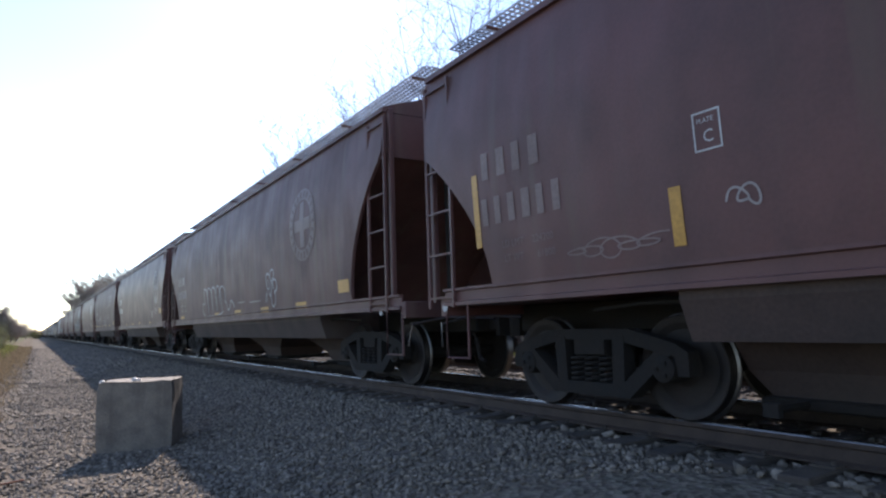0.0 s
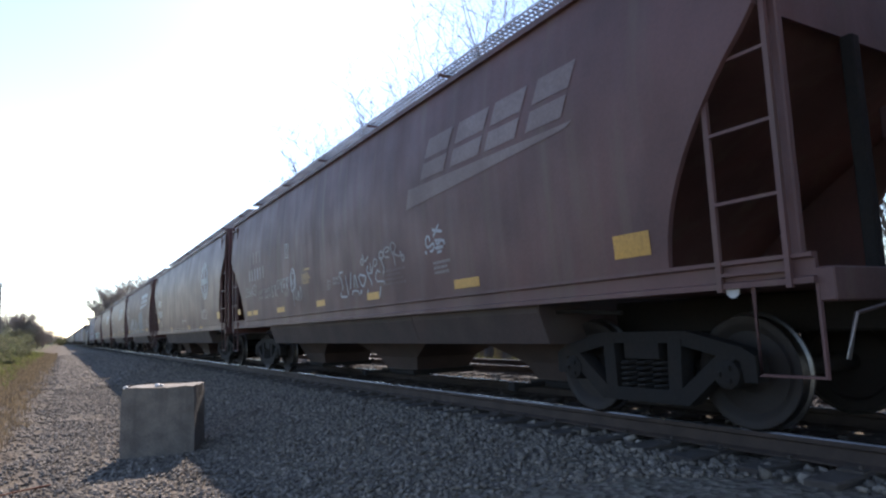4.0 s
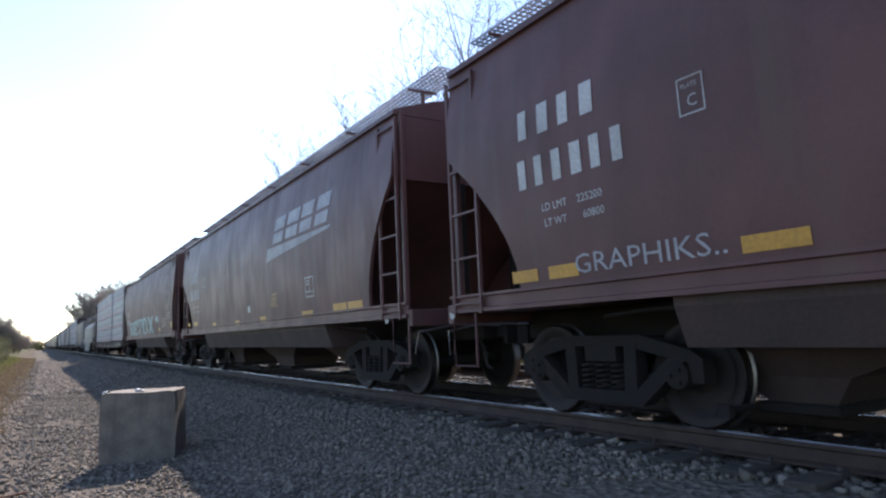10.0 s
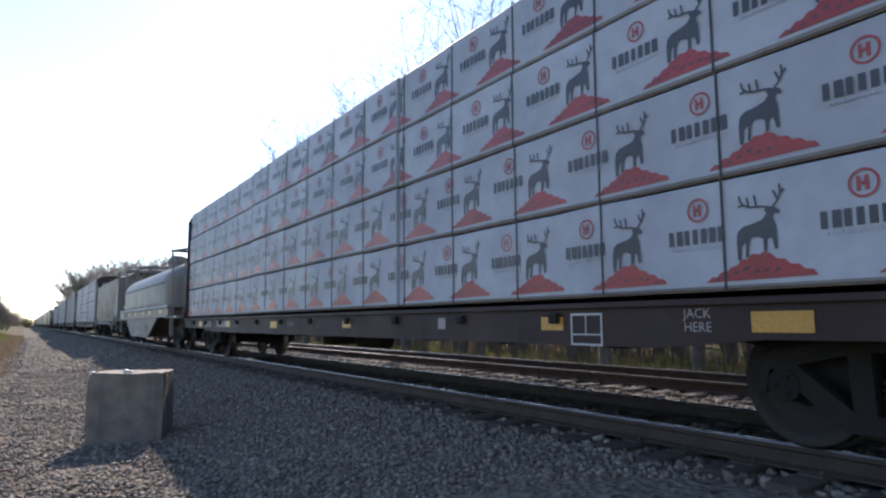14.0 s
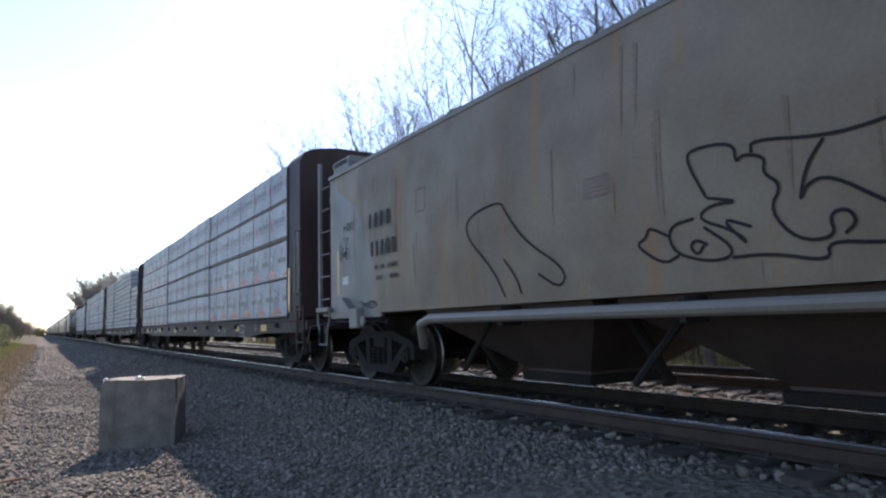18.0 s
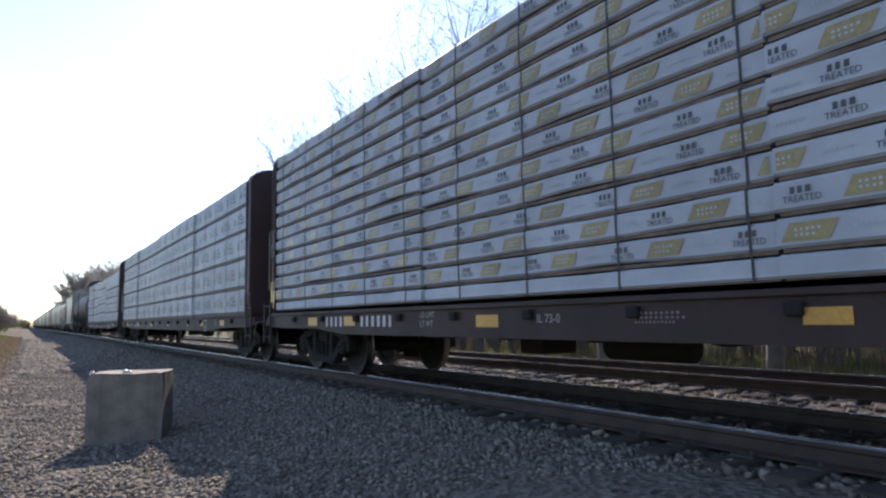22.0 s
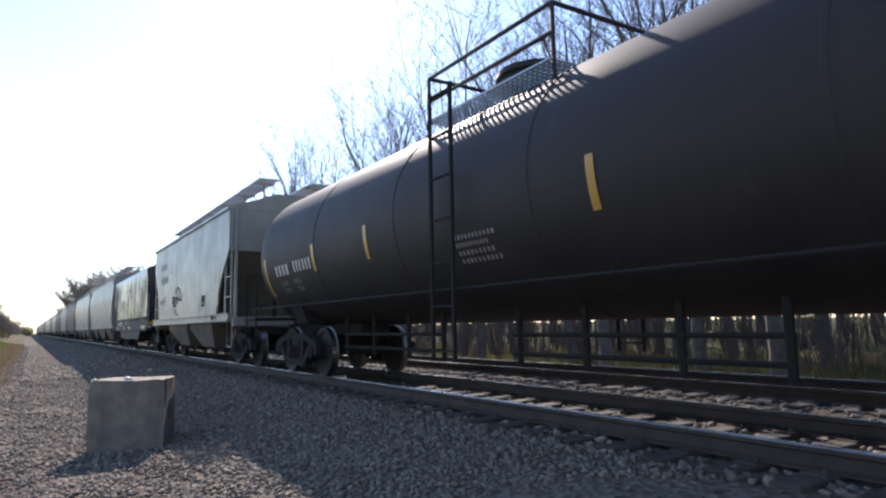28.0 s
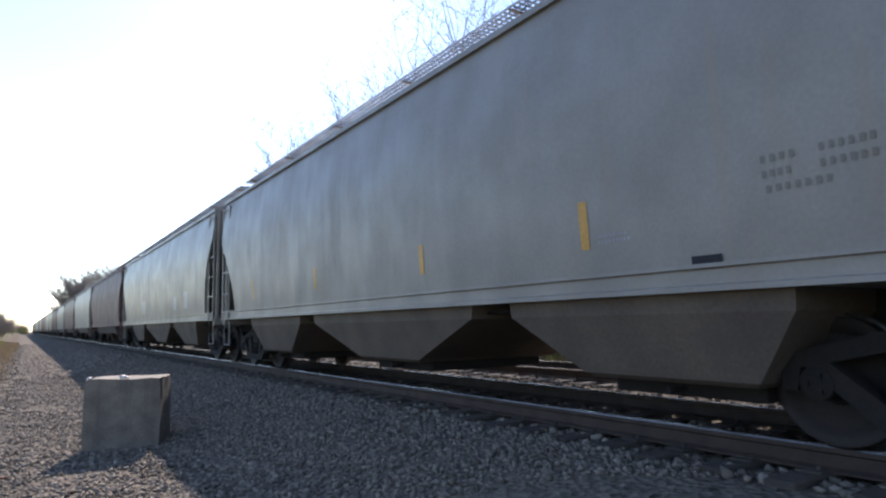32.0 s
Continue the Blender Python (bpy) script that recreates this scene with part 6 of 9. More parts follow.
def swoosh(car, side, s, z, material, w=3.5, h=0.5):
    """Slanted block wordmark over a tapering stripe."""
    p = Paint()
    sl = 0.45
    st = w / 4.4
    for i in range(4):
        a = s + 0.45 + i * st
        b = st * (0.8, 0.84, 0.76, 0.74)[i]
        zz = z + 0.30
        p.poly([(a, zz), (a + b, zz), (a + b + sl * h * 0.4, zz + h * 0.4), (a + sl * h * 0.4, zz + h * 0.4)])
        p.poly([(a + sl * h * 0.52, zz + h * 0.52), (a + b + sl * h * 0.52, zz + h * 0.52), (a + b + sl * h, zz + h), (a + sl * h, zz + h)])
    for i in range(8):
        a, b = i / 8, (i + 1) / 8
        p.poly([(s + w * 1.0 * a, z - 0.02 + 0.2 * a), (s + w * 1.0 * b, z - 0.02 + 0.2 * b), (s + w * 1.0 * b + 0.1, z + 0.24 - 0.01 * b), (s + w * 1.0 * a + 0.1, z + 0.24 - 0.01 * a)])
    p.put("painted_wordmark", car, side, material, 0.006)


def stencil_box(car, side, s, z, material, w=0.42, h=0.36):
    p = Paint().border(s, z, w, h, 0.018).rect(s + w * 0.5, z + 0.1, 0.014, h - 0.11).rect(s + 0.018, z + 0.09, w - 0.036, 0.012)
    data_lines(p, s + 0.05, z + h - 0.09, 2, w * 0.38, 0.03, 2)
    p.put("service_stencil", car, side, material, 0.006)


def paint_hoppers():
    a = TRAIN["a"]
    marks(a, HS, -7.1, 1.92, GHOST, limit=("224200", "61800"))
    plate_c(a, HS, -4.45, 2.08, WHITE)
    yellow(a, HS, [(-4.62, 1.65, 0.11, 0.45), (-7.2, 2.1, 0.1, 0.8)])
    tag_scribble(Paint(), -4.15, 1.6, 0.2, 0.2, 3, 0.018, 2).put("chalk_tag", a, HS, FADED, 0.007)
    tag_scribble(Paint(), -5.9, 1.4, 1.2, 0.2, 5, 0.016, 5).put("chalk_tag", a, HS, GHOST, 0.007)
    b = TRAIN["b"]
    emblem(b, HS, 5.3, 2.75, 0.66, GHOST)
    yellow(b, HS, [(6.99, 1.53, 0.42, 0.2), (5.0, 1.31), (-1.5, 1.31, 0.5, 0.1), (0.6, 1.31), (2.76, 1.30), (-6.3, 1.33)])
    marks(b, HS, -6.7, 1.93, FADED, h=0.3, limit=("224200", "62000"))
    p = Paint()
    for w, pts in ((0.035, [(3.29, 1.98), (3.36, 2.09), (3.51, 2.1), (3.55, 1.98), (3.43, 1.88), (3.34, 1.86)]),
                   (0.04, [(3.08, 1.72), (2.99, 1.93), (3.09, 2.06), (3.29, 1.98), (3.36, 1.8), (3.31, 1.61), (3.23, 1.56), (3.17, 1.63), (3.16, 1.73), (3.08, 1.72)]),
                   (0.03, [(3.11, 1.92), (3.19, 1.83), (3.23, 1.7)]), (0.025, [(3.04, 1.66), (2.92, 1.56), (2.94, 1.4), (3.0, 1.54), (3.04, 1.66)]),
                   (0.045, [(3.45, 1.69), (3.48, 1.75), (3.4, 1.83), (3.51, 1.9), (3.67, 1.87), (3.71, 1.74), (3.65, 1.65), (3.52, 1.64)]),
                   (0.035, [(3.52, 1.64), (3.58, 1.52), (3.55, 1.4), (3.41, 1.34), (3.31, 1.36), (3.29, 1.59)])):
        p.stroke(pts, w)
    p.put("sprayed_flower", b, HS, SPRAY, 0.007, "pale soft-sprayed looping outline")
    p = Paint()
    p.stroke([(-2.9, 1.29), (-3.2, 1.45), (-3.1, 1.69), (-2.75, 1.6), (-2.95, 1.9), (-2.8, 2.1), (-2.5, 2.0), (-2.4, 1.4)], 0.04)
    for q in (-2.4, -1.9, -1.4):
        p.stroke([(q, 1.45), (q - 0.12, 1.95), (q + 0.15, 2.1), (q + 0.42, 1.95), (q + 0.5, 1.42)], 0.04)
    p.stroke([(-1.1, 1.55), (-1.1, 1.95), (-0.7, 2.06), (-0.42, 1.85), (-0.6, 1.62), (-0.4, 1.6), (-0.33, 1.38), (-0.1, 1.42), (0.05, 1.66), (0.3, 1.52), (0.35, 1.44)], 0.04)
    p.stroke([(-3.0, 1.28), (-2.2, 1.3), (-1.5, 1.28), (-0.95, 1.34), (-0.8, 1.4)], 0.035)
    p.put("sprayed_letters", b, HS, SPRAY, 0.007, "pale sprayed outline letters")
    Paint().rect(0.7, 1.52, 0.55, 0.025).rect(1.7, 1.49, 0.85, 0.025).put("chalk_line", b, HS, FADED, 0.007)
    c = TRAIN["c"]
    emblem(c, HS, 6.3, 2.67, 0.65, FADED)
    yellow(c, HS, [(7.22, 1.72, 0.42, 0.2), (4.47, 1.29, 0.44, 0.1), (1.28, 1.31, 0.46, 0.1), (-1.3, 1.31, 0.4, 0.1), (-3.9, 1.31, 0.4, 0.1)])
    data_lines(Paint().ring(4.79, 1.66, 0.125, 0.014, 26).rect(4.68, 1.655, 0.22, 0.012), 4.73, 1.72, 1, 0.12, 0.03, 3).put("round_stamp", c, HS, FADED, 0.006, "white ring stencil with a bar across")
    stencil_box(c, HS, 5.03, 1.51, WHITE, 0.43, 0.27)
    Paint().text("EX W 10-8", 5.82, 1.80, 0.06, 0.36).text("E W   8-6", 5.83, 1.71, 0.06, 0.36).text("CU FT 5161", 5.84, 1.62, 0.06, 0.37).text("H  9-8", 6.44, 1.81, 0.06, 0.22).text("H 15-0", 6.45, 1.72, 0.06, 0.22).put("data_stencil", c, HS, WHITE, 0.006)
    Paint().rect(6.41, 1.255, 0.2, 0.045).put("card_holder", c, HS, FADED, 0.006)
    Paint().rect(0.56, 1.50, 0.1, 0.08).put("card_holder", c, HS, FADED, 0.006)
    marks(c, HS, -6.6, 1.95, WHITE, limit=("224000", "61900"))
    d = TRAIN["d"]
    Paint().bars(4, -5.6, 2.62, 1.15, 0.28, fill=0.5, seed=3).put("reporting_mark", d, HS, GHOST, 0.006)
    Paint().bars(6, -5.72, 2.22, 1.5, 0.28, fill=0.5, seed=6).put("reporting_mark", d, HS, FADED, 0.006)
    Paint().text("LD LMT", -4.97, 1.86, 0.085).text("223200", -4.46, 1.87, 0.085).text("LT WT", -4.94, 1.72, 0.085).text("62800", -4.40, 1.73, 0.085).put("load_stencil", d, HS, FADED, 0.006)
    plate_c(d, HS, -2.7, 2.48, WHITE)
    yellow(d, HS, [(-3.23, 1.43), (-5.36, 1.45, 0.45, 0.11), (-5.91, 1.45, 0.45, 0.11), (-7.0, 1.53, 0.3, 0.14), (-0.7, 1.44, 0.45, 0.11), (1.63, 1.43, 0.44, 0.11), (4.3, 1.42), (6.9, 1.53, 0.4, 0.2)])
    tag_word(Paint(), "ZENKO", -6.15, 1.86, 1.04, 0.22, 0.026).put("chalk_tag", d, HS, SPRAY, 0.007, "pale chalk lettering")
    tag_word(Paint(), "DBR", -4.03, 1.74, 0.72, 0.24, 0.036).put("spray_tag", d, HS, FADED, 0.007, "faint sprayed letters")
    tag_word(Paint(), "CHGT", -3.34, 1.87, 0.86, 0.2, 0.034).put("spray_tag", d, HS, SPRAY, 0.010, "pale sprayed letters")
    tag_word(Paint(), "MAND", -2.27, 1.56, 0.64, 0.27, 0.034).put("spray_tag", d, HS, FADED, 0.009, "faint sprayed letters")
    data_lines(Paint(), -2.84, 1.79, 4, 0.34, 0.018, 3).put("data_stencil", d, HS, FADED, 0.006)
    Paint().poly([(-2.36, 1.74), (-2.2, 1.76), (-2.06, 1.86), (-2.04, 2.05), (-2.09, 2.19), (-2.2, 2.24), (-2.3, 2.2), (-2.38, 2.08), (-2.4, 1.9)]).put("sprayed_patch", d, HS, SPRAY, 0.007)
    dark = Paint().poly([(-2.25, 2.13), (-2.17, 2.13), (-2.16, 2.2), (-2.26, 2.2)]).poly([(-2.28, 1.98), (-2.14, 1.98), (-2.12, 2.11), (-2.29, 2.12)])
    dark.poly([(-2.24, 1.92), (-2.17, 1.92), (-2.16, 1.97), (-2.25, 1.97)]).poly([(-2.32, 1.8), (-2.24, 1.78), (-2.2, 1.9), (-2.29, 1.92)]).poly([(-2.17, 1.84), (-2.12, 1.86), (-2.14, 1.92), (-2.19, 1.9)])
    dark.put("stencilled_shape", d, HS, BROWN, 0.011)
    data_lines(Paint().text("WARNING", -1.55, 2.1, 0.055), -1.65, 2.03, 5, 0.5, 0.024, 6).put("warning_stencil", d, HS, YELLOW, 0.006, "yellow warning stencil")
    word = spray(Paint(), 0.042, [(0.51, 1.9), (0.3, 1.9), (0.46, 1.69), (0.43, 1.6)], [(0.37, 1.57), (0.32, 1.49), (0.62, 1.48)], [(0.59, 1.85), (0.69, 1.48), (0.65, 1.58)], [(0.85, 1.87), (0.78, 1.59)],
                 [(0.94, 1.6), (0.99, 1.87), (1.09, 1.58)], [(0.84, 1.49), (0.87, 1.56), (1.09, 1.55), (1.13, 1.47)], [(1.45, 1.75), (1.12, 1.81), (1.25, 1.61), (1.35, 1.6), (1.45, 1.75)], [(1.18, 1.55), (1.2, 1.48), (1.25, 1.55)],
                 [(1.55, 1.9), (1.49, 1.84), (1.53, 1.76), (1.65, 1.63), (1.63, 1.59)], [(1.5, 1.79), (1.69, 1.77), (1.69, 1.86)], [(1.49, 1.55), (1.44, 1.48)])
    spray(word, 0.042, [(1.96, 1.76), (1.86, 1.82), (1.76, 1.64), (2.1, 1.62), (2.08, 1.58)], [(1.95, 1.56), (1.87, 1.39)])
    word.put("spray_tag", d, HS, SPRAY, 0.007, "white sprayed angular letters")
    loops = spray(Paint(), 0.038, [(1.38, 2.03), (1.29, 2.03), (1.29, 1.95), (1.37, 1.93), (1.41, 1.98), (1.34, 2.0)], [(1.37, 2.1), (1.45, 1.96), (1.59, 2.04)],
                  [(1.65, 1.94), (1.64, 1.78), (1.74, 1.85), (1.78, 1.98), (1.91, 1.96), (1.86, 1.87), (1.78, 1.87)], [(2.12, 1.76), (2.05, 1.71), (2.14, 1.77), (2.04, 1.95), (1.98, 2.01), (2.03, 2.07), (2.13, 2.04), (2.14, 1.98), (2.06, 1.95), (1.97, 1.98)],
                  [(2.19, 2.03), (2.34, 2.04), (2.35, 2.09), (2.2, 2.1), (2.13, 2.03), (2.18, 1.96), (2.33, 1.95)])
    spray(loops, 0.038, [(2.5, 1.8), (2.47, 1.95), (2.4, 2.03), (2.4, 2.13), (2.47, 2.15), (2.56, 2.09), (2.52, 2.02), (2.46, 2.0), (2.55, 1.95), (2.68, 1.92), (2.71, 1.99)], [(2.68, 2.0), (2.7, 1.94), (2.79, 1.92), (2.78, 1.85), (2.73, 1.85), (2.7, 1.94)])
    loops.put("spray_tag", d, HS, FADED, 0.0105, "pale blue-white sprayed loops")
    spray(Paint(), 0.05, [(3.54, 2.01), (3.52, 2.08), (3.46, 2.09), (3.42, 2.02), (3.45, 1.94), (3.52, 1.95), (3.63, 1.99), (3.63, 1.92), (3.57, 1.88), (3.51, 1.89)], [(3.63, 2.17), (3.64, 2.14), (3.86, 2.1)], [(3.79, 2.2), (3.63, 2.06)], [(3.65, 1.91), (3.86, 1.91)],
          [(3.66, 2.01), (3.88, 1.99), (3.9, 1.93)], [(3.69, 1.99), (3.71, 1.95), (3.8, 1.97)], [(3.39, 1.88), (3.44, 1.88)], [(3.69, 1.85), (3.82, 1.86)]).put("spray_tag", d, HS, SPRAY, 0.007)
    Paint().text("PATENT", 0.01, 1.79, 0.055).text("PENDING", 0.01, 1.715, 0.055).put("data_stencil", d, HS, FADED, 0.006)
    spray(Paint(), 0.05, [(-0.32, 1.66), (-0.1, 1.68), (-0.12, 1.82), (-0.28, 1.78), (-0.3, 1.7), (-0.15, 1.74)], [(-0.25, 1.84), (-0.2, 1.64)]).put("faded_patch", d, HS, GHOST, 0.006)
    data_lines(Paint(), 3.58, 1.71, 3, 0.42, 0.035, 8).put("data_stencil", d, HS, FADED, 0.006)
    data_lines(Paint(), 2.05, 1.74, 4, 0.75, 0.035, 5).put("data_stencil", d, HS, GHOST, 0.006)
    swoosh(d, HS, 2.95, 2.54, GHOST, 3.3)
    e = TRAIN["e"]
    emblem(e, HS, 5.82, 2.72, 0.60, WHITE)
    Paint().ring(5.16, 1.65, 0.13, 0.025, 20).put("small_ring_stencil", e, HS, WHITE, 0.006)
    stencil_box(e, HS, 5.3, 1.5, WHITE, 0.62, 0.3)
    yellow(e, HS, [(2.4, 1.28), (4.78, 1.26, 0.5, 0.1), (7.73, 1.54, 0.4, 0.2), (-5.9, 1.74, 0.4, 0.15), (-2, 1.3)])
    Paint().rect(1.0, 1.48, 0.14, 0.1).put("card_holder", e, HS, WHITE, 0.006)
    data_lines(Paint(), 1.4, 1.56, 2, 0.6, 0.035, 3).put("data_stencil", e, HS, FADED, 0.006)
    marks(e, HS, -5.85, 1.88, WHITE, limit=("224200", "61800"))
    f = TRAIN["f"]
    swoosh(f, HS, 2.5, 2.62, SPRAY, 3.4)
    marks(f, HS, -5.95, 2.28, FADED, limit=("224500", "61100"))
    rng = random.Random(77)
    w, ink, teal = Paint(), Paint(), Paint()
    # silver blades, one over another
    blades = [[(-4.47, 1.31), (-3.99, 1.43), (-3.12, 1.4), (-2.3, 1.29), (-2.77, 1.29), (-4.01, 1.34)], [(-3.73, 2.0), (-3.41, 2.07), (-3, 2.03), (-3.2, 1.83), (-3.7, 1.45), (-3.94, 1.42), (-3.46, 1.77), (-3.38, 2.0)],
              [(-3.06, 1.95), (-2.86, 2.21), (-2.67, 2.2), (-2.82, 1.96), (-3.14, 1.73), (-3.61, 1.45), (-3.34, 1.73)], [(-2.72, 1.94), (-2.53, 2.19), (-2.25, 2.24), (-2.31, 2.11), (-1.57, 2.07), (-1.98, 1.99), (-2.38, 1.87), (-2.84, 1.69), (-3.28, 1.42), (-2.98, 1.71)],
              [(-2.28, 1.89), (-1.76, 1.95), (-1.67, 1.85), (-2.14, 1.81)]]
    blades += [[(-1.37, 2.36), (-1.28, 2.32), (-1.28, 2.0), (-1.16, 1.84), (-0.91, 1.74), (-0.6, 1.64), (-0.85, 1.62), (-1.11, 1.72), (-1.3, 1.86), (-1.37, 2.1)], [(-1.53, 2.04), (-1.38, 1.99), (-1.42, 1.77), (-1.66, 1.65), (-1.57, 1.87)],
               [(-1.56, 2.31), (-1.48, 2.25), (-1.44, 2.07), (-1.59, 1.95), (-1.87, 1.95), (-2.04, 2.03), (-1.74, 2.06), (-1.6, 2.15)], [(-2.48, 1.69), (-1.72, 1.69), (-1.8, 1.56), (-2.07, 1.5), (-2.4, 1.43), (-2.74, 1.44)], [(-1.7, 1.63), (-1.4, 1.55), (-1.23, 1.42), (-1.58, 1.44), (-1.75, 1.54)]]
    blades += [[(-1.4, 1.59), (-1.01, 1.65), (-0.68, 1.62), (-0.86, 1.55), (-0.79, 1.47), (-0.85, 1.36), (-1.06, 1.36), (-1.17, 1.5)], [(-0.95, 2.18), (-0.8, 2.27), (-0.66, 2.24), (-0.6, 2.14), (-0.63, 2.08), (-0.77, 2.07), (-0.92, 2.1)],
               [(-0.9, 1.91), (-0.62, 1.98), (-0.37, 2.16), (-0.12, 2.3), (-0.31, 2.12), (-0.4, 1.97), (-0.3, 1.8), (-0.38, 1.77), (-0.56, 1.89), (-0.81, 1.85)], [(-0.58, 2.04), (-0.5, 2.15), (-0.4, 2.23), (-0.47, 2.11)],
               [(-0.37, 2.02), (-0.29, 2.1), (-0.1, 1.9), (0.14, 1.69), (-0.05, 1.64), (-0.19, 1.58), (-0.29, 1.66), (-0.1, 1.72), (-0.23, 1.85)], [(-0.23, 2.13), (0.14, 2.02), (0.68, 1.91), (0.29, 1.93), (0.13, 1.91), (0.04, 1.81), (0.06, 1.9), (-0.17, 1.94)]]
    blades += [[(-0.93, 1.87), (-0.61, 1.83), (-0.33, 1.65), (-0.52, 1.66), (-0.78, 1.76)], [(-0.76, 1.53), (-0.46, 1.61), (-0.16, 1.55), (0.02, 1.47), (-0.14, 1.45), (-0.45, 1.43)], [(-0.46, 1.36), (-0.18, 1.41), (-0.02, 1.4), (-0.23, 1.29), (-0.4, 1.29)],
               [(0.05, 1.56), (0.33, 1.45), (0.58, 1.34), (0.51, 1.28), (0.19, 1.27), (0, 1.39)], [(-0.86, 1.31), (-0.49, 1.32), (-0.5, 1.26), (-0.74, 1.27)], [(-2.28, 1.37), (-1.8, 1.41), (-1.33, 1.4), (-1.07, 1.3), (-1.71, 1.3), (-2.17, 1.28)],
               [(0.55, 1.62), (0.61, 1.49), (0.72, 1.4), (0.7, 1.31), (0.55, 1.37), (0.52, 1.51)], [(0.64, 1.86), (0.92, 1.8), (1, 1.66), (0.82, 1.7)], [(0.76, 1.6), (0.94, 1.62), (1.06, 1.45), (1.08, 1.31), (0.82, 1.32)], [(0.3, 2.12), (0.44, 2.21), (0.46, 2.18), (0.32, 2.12)], [(-0.03, 2.35), (0.15, 2.42), (0.15, 2.4), (0.01, 2.33)]]
    for n, pts in enumerate(blades):
        cx, cz = sum(p[0] for p in pts) / len(pts), sum(p[1] for p in pts) / len(pts)
        pts = [(cx + 1.13 * (x - cx), max(1.265, cz + 1.13 * (y - cz))) for x, y in pts]
        w.on(0.0009 + 0.0003 * n).poly(pts)
        # a dark line round each blade and a finer one along its fold
        if n < len(blades) - 2:
            ink.on(0.0010 + 0.0003 * n).stroke(pts + pts[:1], 0.026, 1)
        if n % 2 and n < len(blades) - 2:
            ink.stroke([pts[0], (cx, cz), pts[len(pts) // 2]], 0.014)
    for x, z, r in ((-3.79, 1.71, 0.15), (-0.96, 1.45, 0.09), (0.18, 1.76, 0.14)):
        w.on(0.0105).disc(x, z, r, 20)
        ink.on(0.0107).stroke([(x + r * (1.0 - 0.06 * k) * math.cos(0.55 * k), z + 0.85 * r * (1.0 - 0.06 * k) * math.sin(0.55 * k)) for k in range(15)], 0.02)
    for pts in ([(0.22, 1.93), (0.62, 1.92), (0.6, 1.74), (0.3, 1.74)], [(0.28, 1.64), (0.58, 1.63), (0.56, 1.42), (0.34, 1.46)], [(-4.15, 1.9), (-3.5, 1.9), (-3.65, 1.55), (-4.1, 1.5)], [(-2.97, 1.41), (-2.4, 1.42), (-2.2, 1.29), (-2.77, 1.27)], [(-0.17, 1.32), (0.03, 1.37), (0.2, 1.27), (-0.14, 1.27)]):
        teal.on(0.0006).poly(pts)
    for n in range(14):
        q = -4.0 + 0.36 * n
        teal.on(0.0004).poly([(q, 1.28), (q + rng.uniform(0.1, 0.3), 1.27), (q + rng.uniform(0.2, 0.4), 1.36 + rng.uniform(0, 0.12)), (q + 0.05, 1.38)])
    w.put("sprayed_mural", f, HS, DULLSILVER, 0.007, "silver sprayed blade-shaped letters")
    teal.put("mural_accent", f, HS, TEAL, 0.007, "teal patches between the blades")
    ink.put("mural_outline", f, HS, DARKINK, 0.007, "black interlocking outlines")
    # swollen blue letters with a pale outline
    body = [(1.52, 1.3), (1.5, 1.62), (1.65, 1.76), (1.49, 1.87), (1.43, 2.13), (1.52, 2.4), (1.72, 2.42), (1.88, 2.35), (1.96, 2.48), (2.13, 2.46), (2.25, 2.4), (2.34, 2.48), (2.43, 2.44), (2.55, 2.5), (2.67, 2.43), (2.76, 2.49), (2.91, 2.46), (2.98, 2.35), (3.05, 2.48), (3.25, 2.54)]
    body += [(3.45, 2.5), (3.57, 2.34), (3.5, 2.21), (3.44, 2.12), (3.53, 1.99), (3.53, 1.88), (3.47, 1.82), (3.63, 1.61), (3.68, 1.49), (3.47, 1.35), (3.5, 1.29), (3.07, 1.29), (2.79, 1.27), (2.67, 1.35), (2.38, 1.29), (1.96, 1.38), (1.91, 1.3), (1.52, 1.3)]
    Paint().poly(body[:-1]).put("sprayed_blue_letters", f, HS, FADEBLUE, 0.007, "swollen faded blue sprayed letters")
    o = spray(Paint(), 0.04, body, [(1.71, 2.18), (1.64, 1.91), (1.83, 1.91), (1.96, 1.87), (2.24, 1.84), (2.34, 2.04), (2.39, 2.34)], [(2.13, 2.15), (2.08, 2.03), (2.12, 1.94), (2.19, 1.97), (2.19, 2.12), (2.13, 2.15)], [(1.96, 2.46), (1.89, 2.28), (1.95, 2.09), (1.96, 1.89)],
              [(2.43, 2.44), (2.42, 2.24), (2.47, 1.95), (2.66, 1.89), (2.74, 2.07), (2.79, 2.23)], [(2.5, 2.28), (2.51, 2.09), (2.52, 1.93)])
    spray(o, 0.036, [(2.79, 2.23), (2.77, 2.06), (2.83, 1.88), (2.95, 1.86), (3.05, 1.96), (3.07, 2.18), (2.98, 2.35)], [(2.9, 2.17), (2.84, 2.07), (2.88, 1.93), (2.94, 2.02), (2.94, 2.13), (2.9, 2.17)], [(3.2, 2.13), (3.12, 1.94), (3.04, 1.85)], [(3.29, 2.21), (3.34, 1.98), (3.47, 1.82)],
          [(1.65, 1.76), (2.03, 1.79), (2.35, 1.78), (2.43, 1.68), (2.37, 1.41)], [(2.05, 1.77), (2.04, 1.55), (1.97, 1.39)], [(2.79, 1.65), (2.76, 1.48), (2.71, 1.37)], [(3.12, 1.81), (3.11, 1.59), (3.04, 1.3)], [(2.42, 1.74), (2.8, 1.7), (3.09, 1.64)])
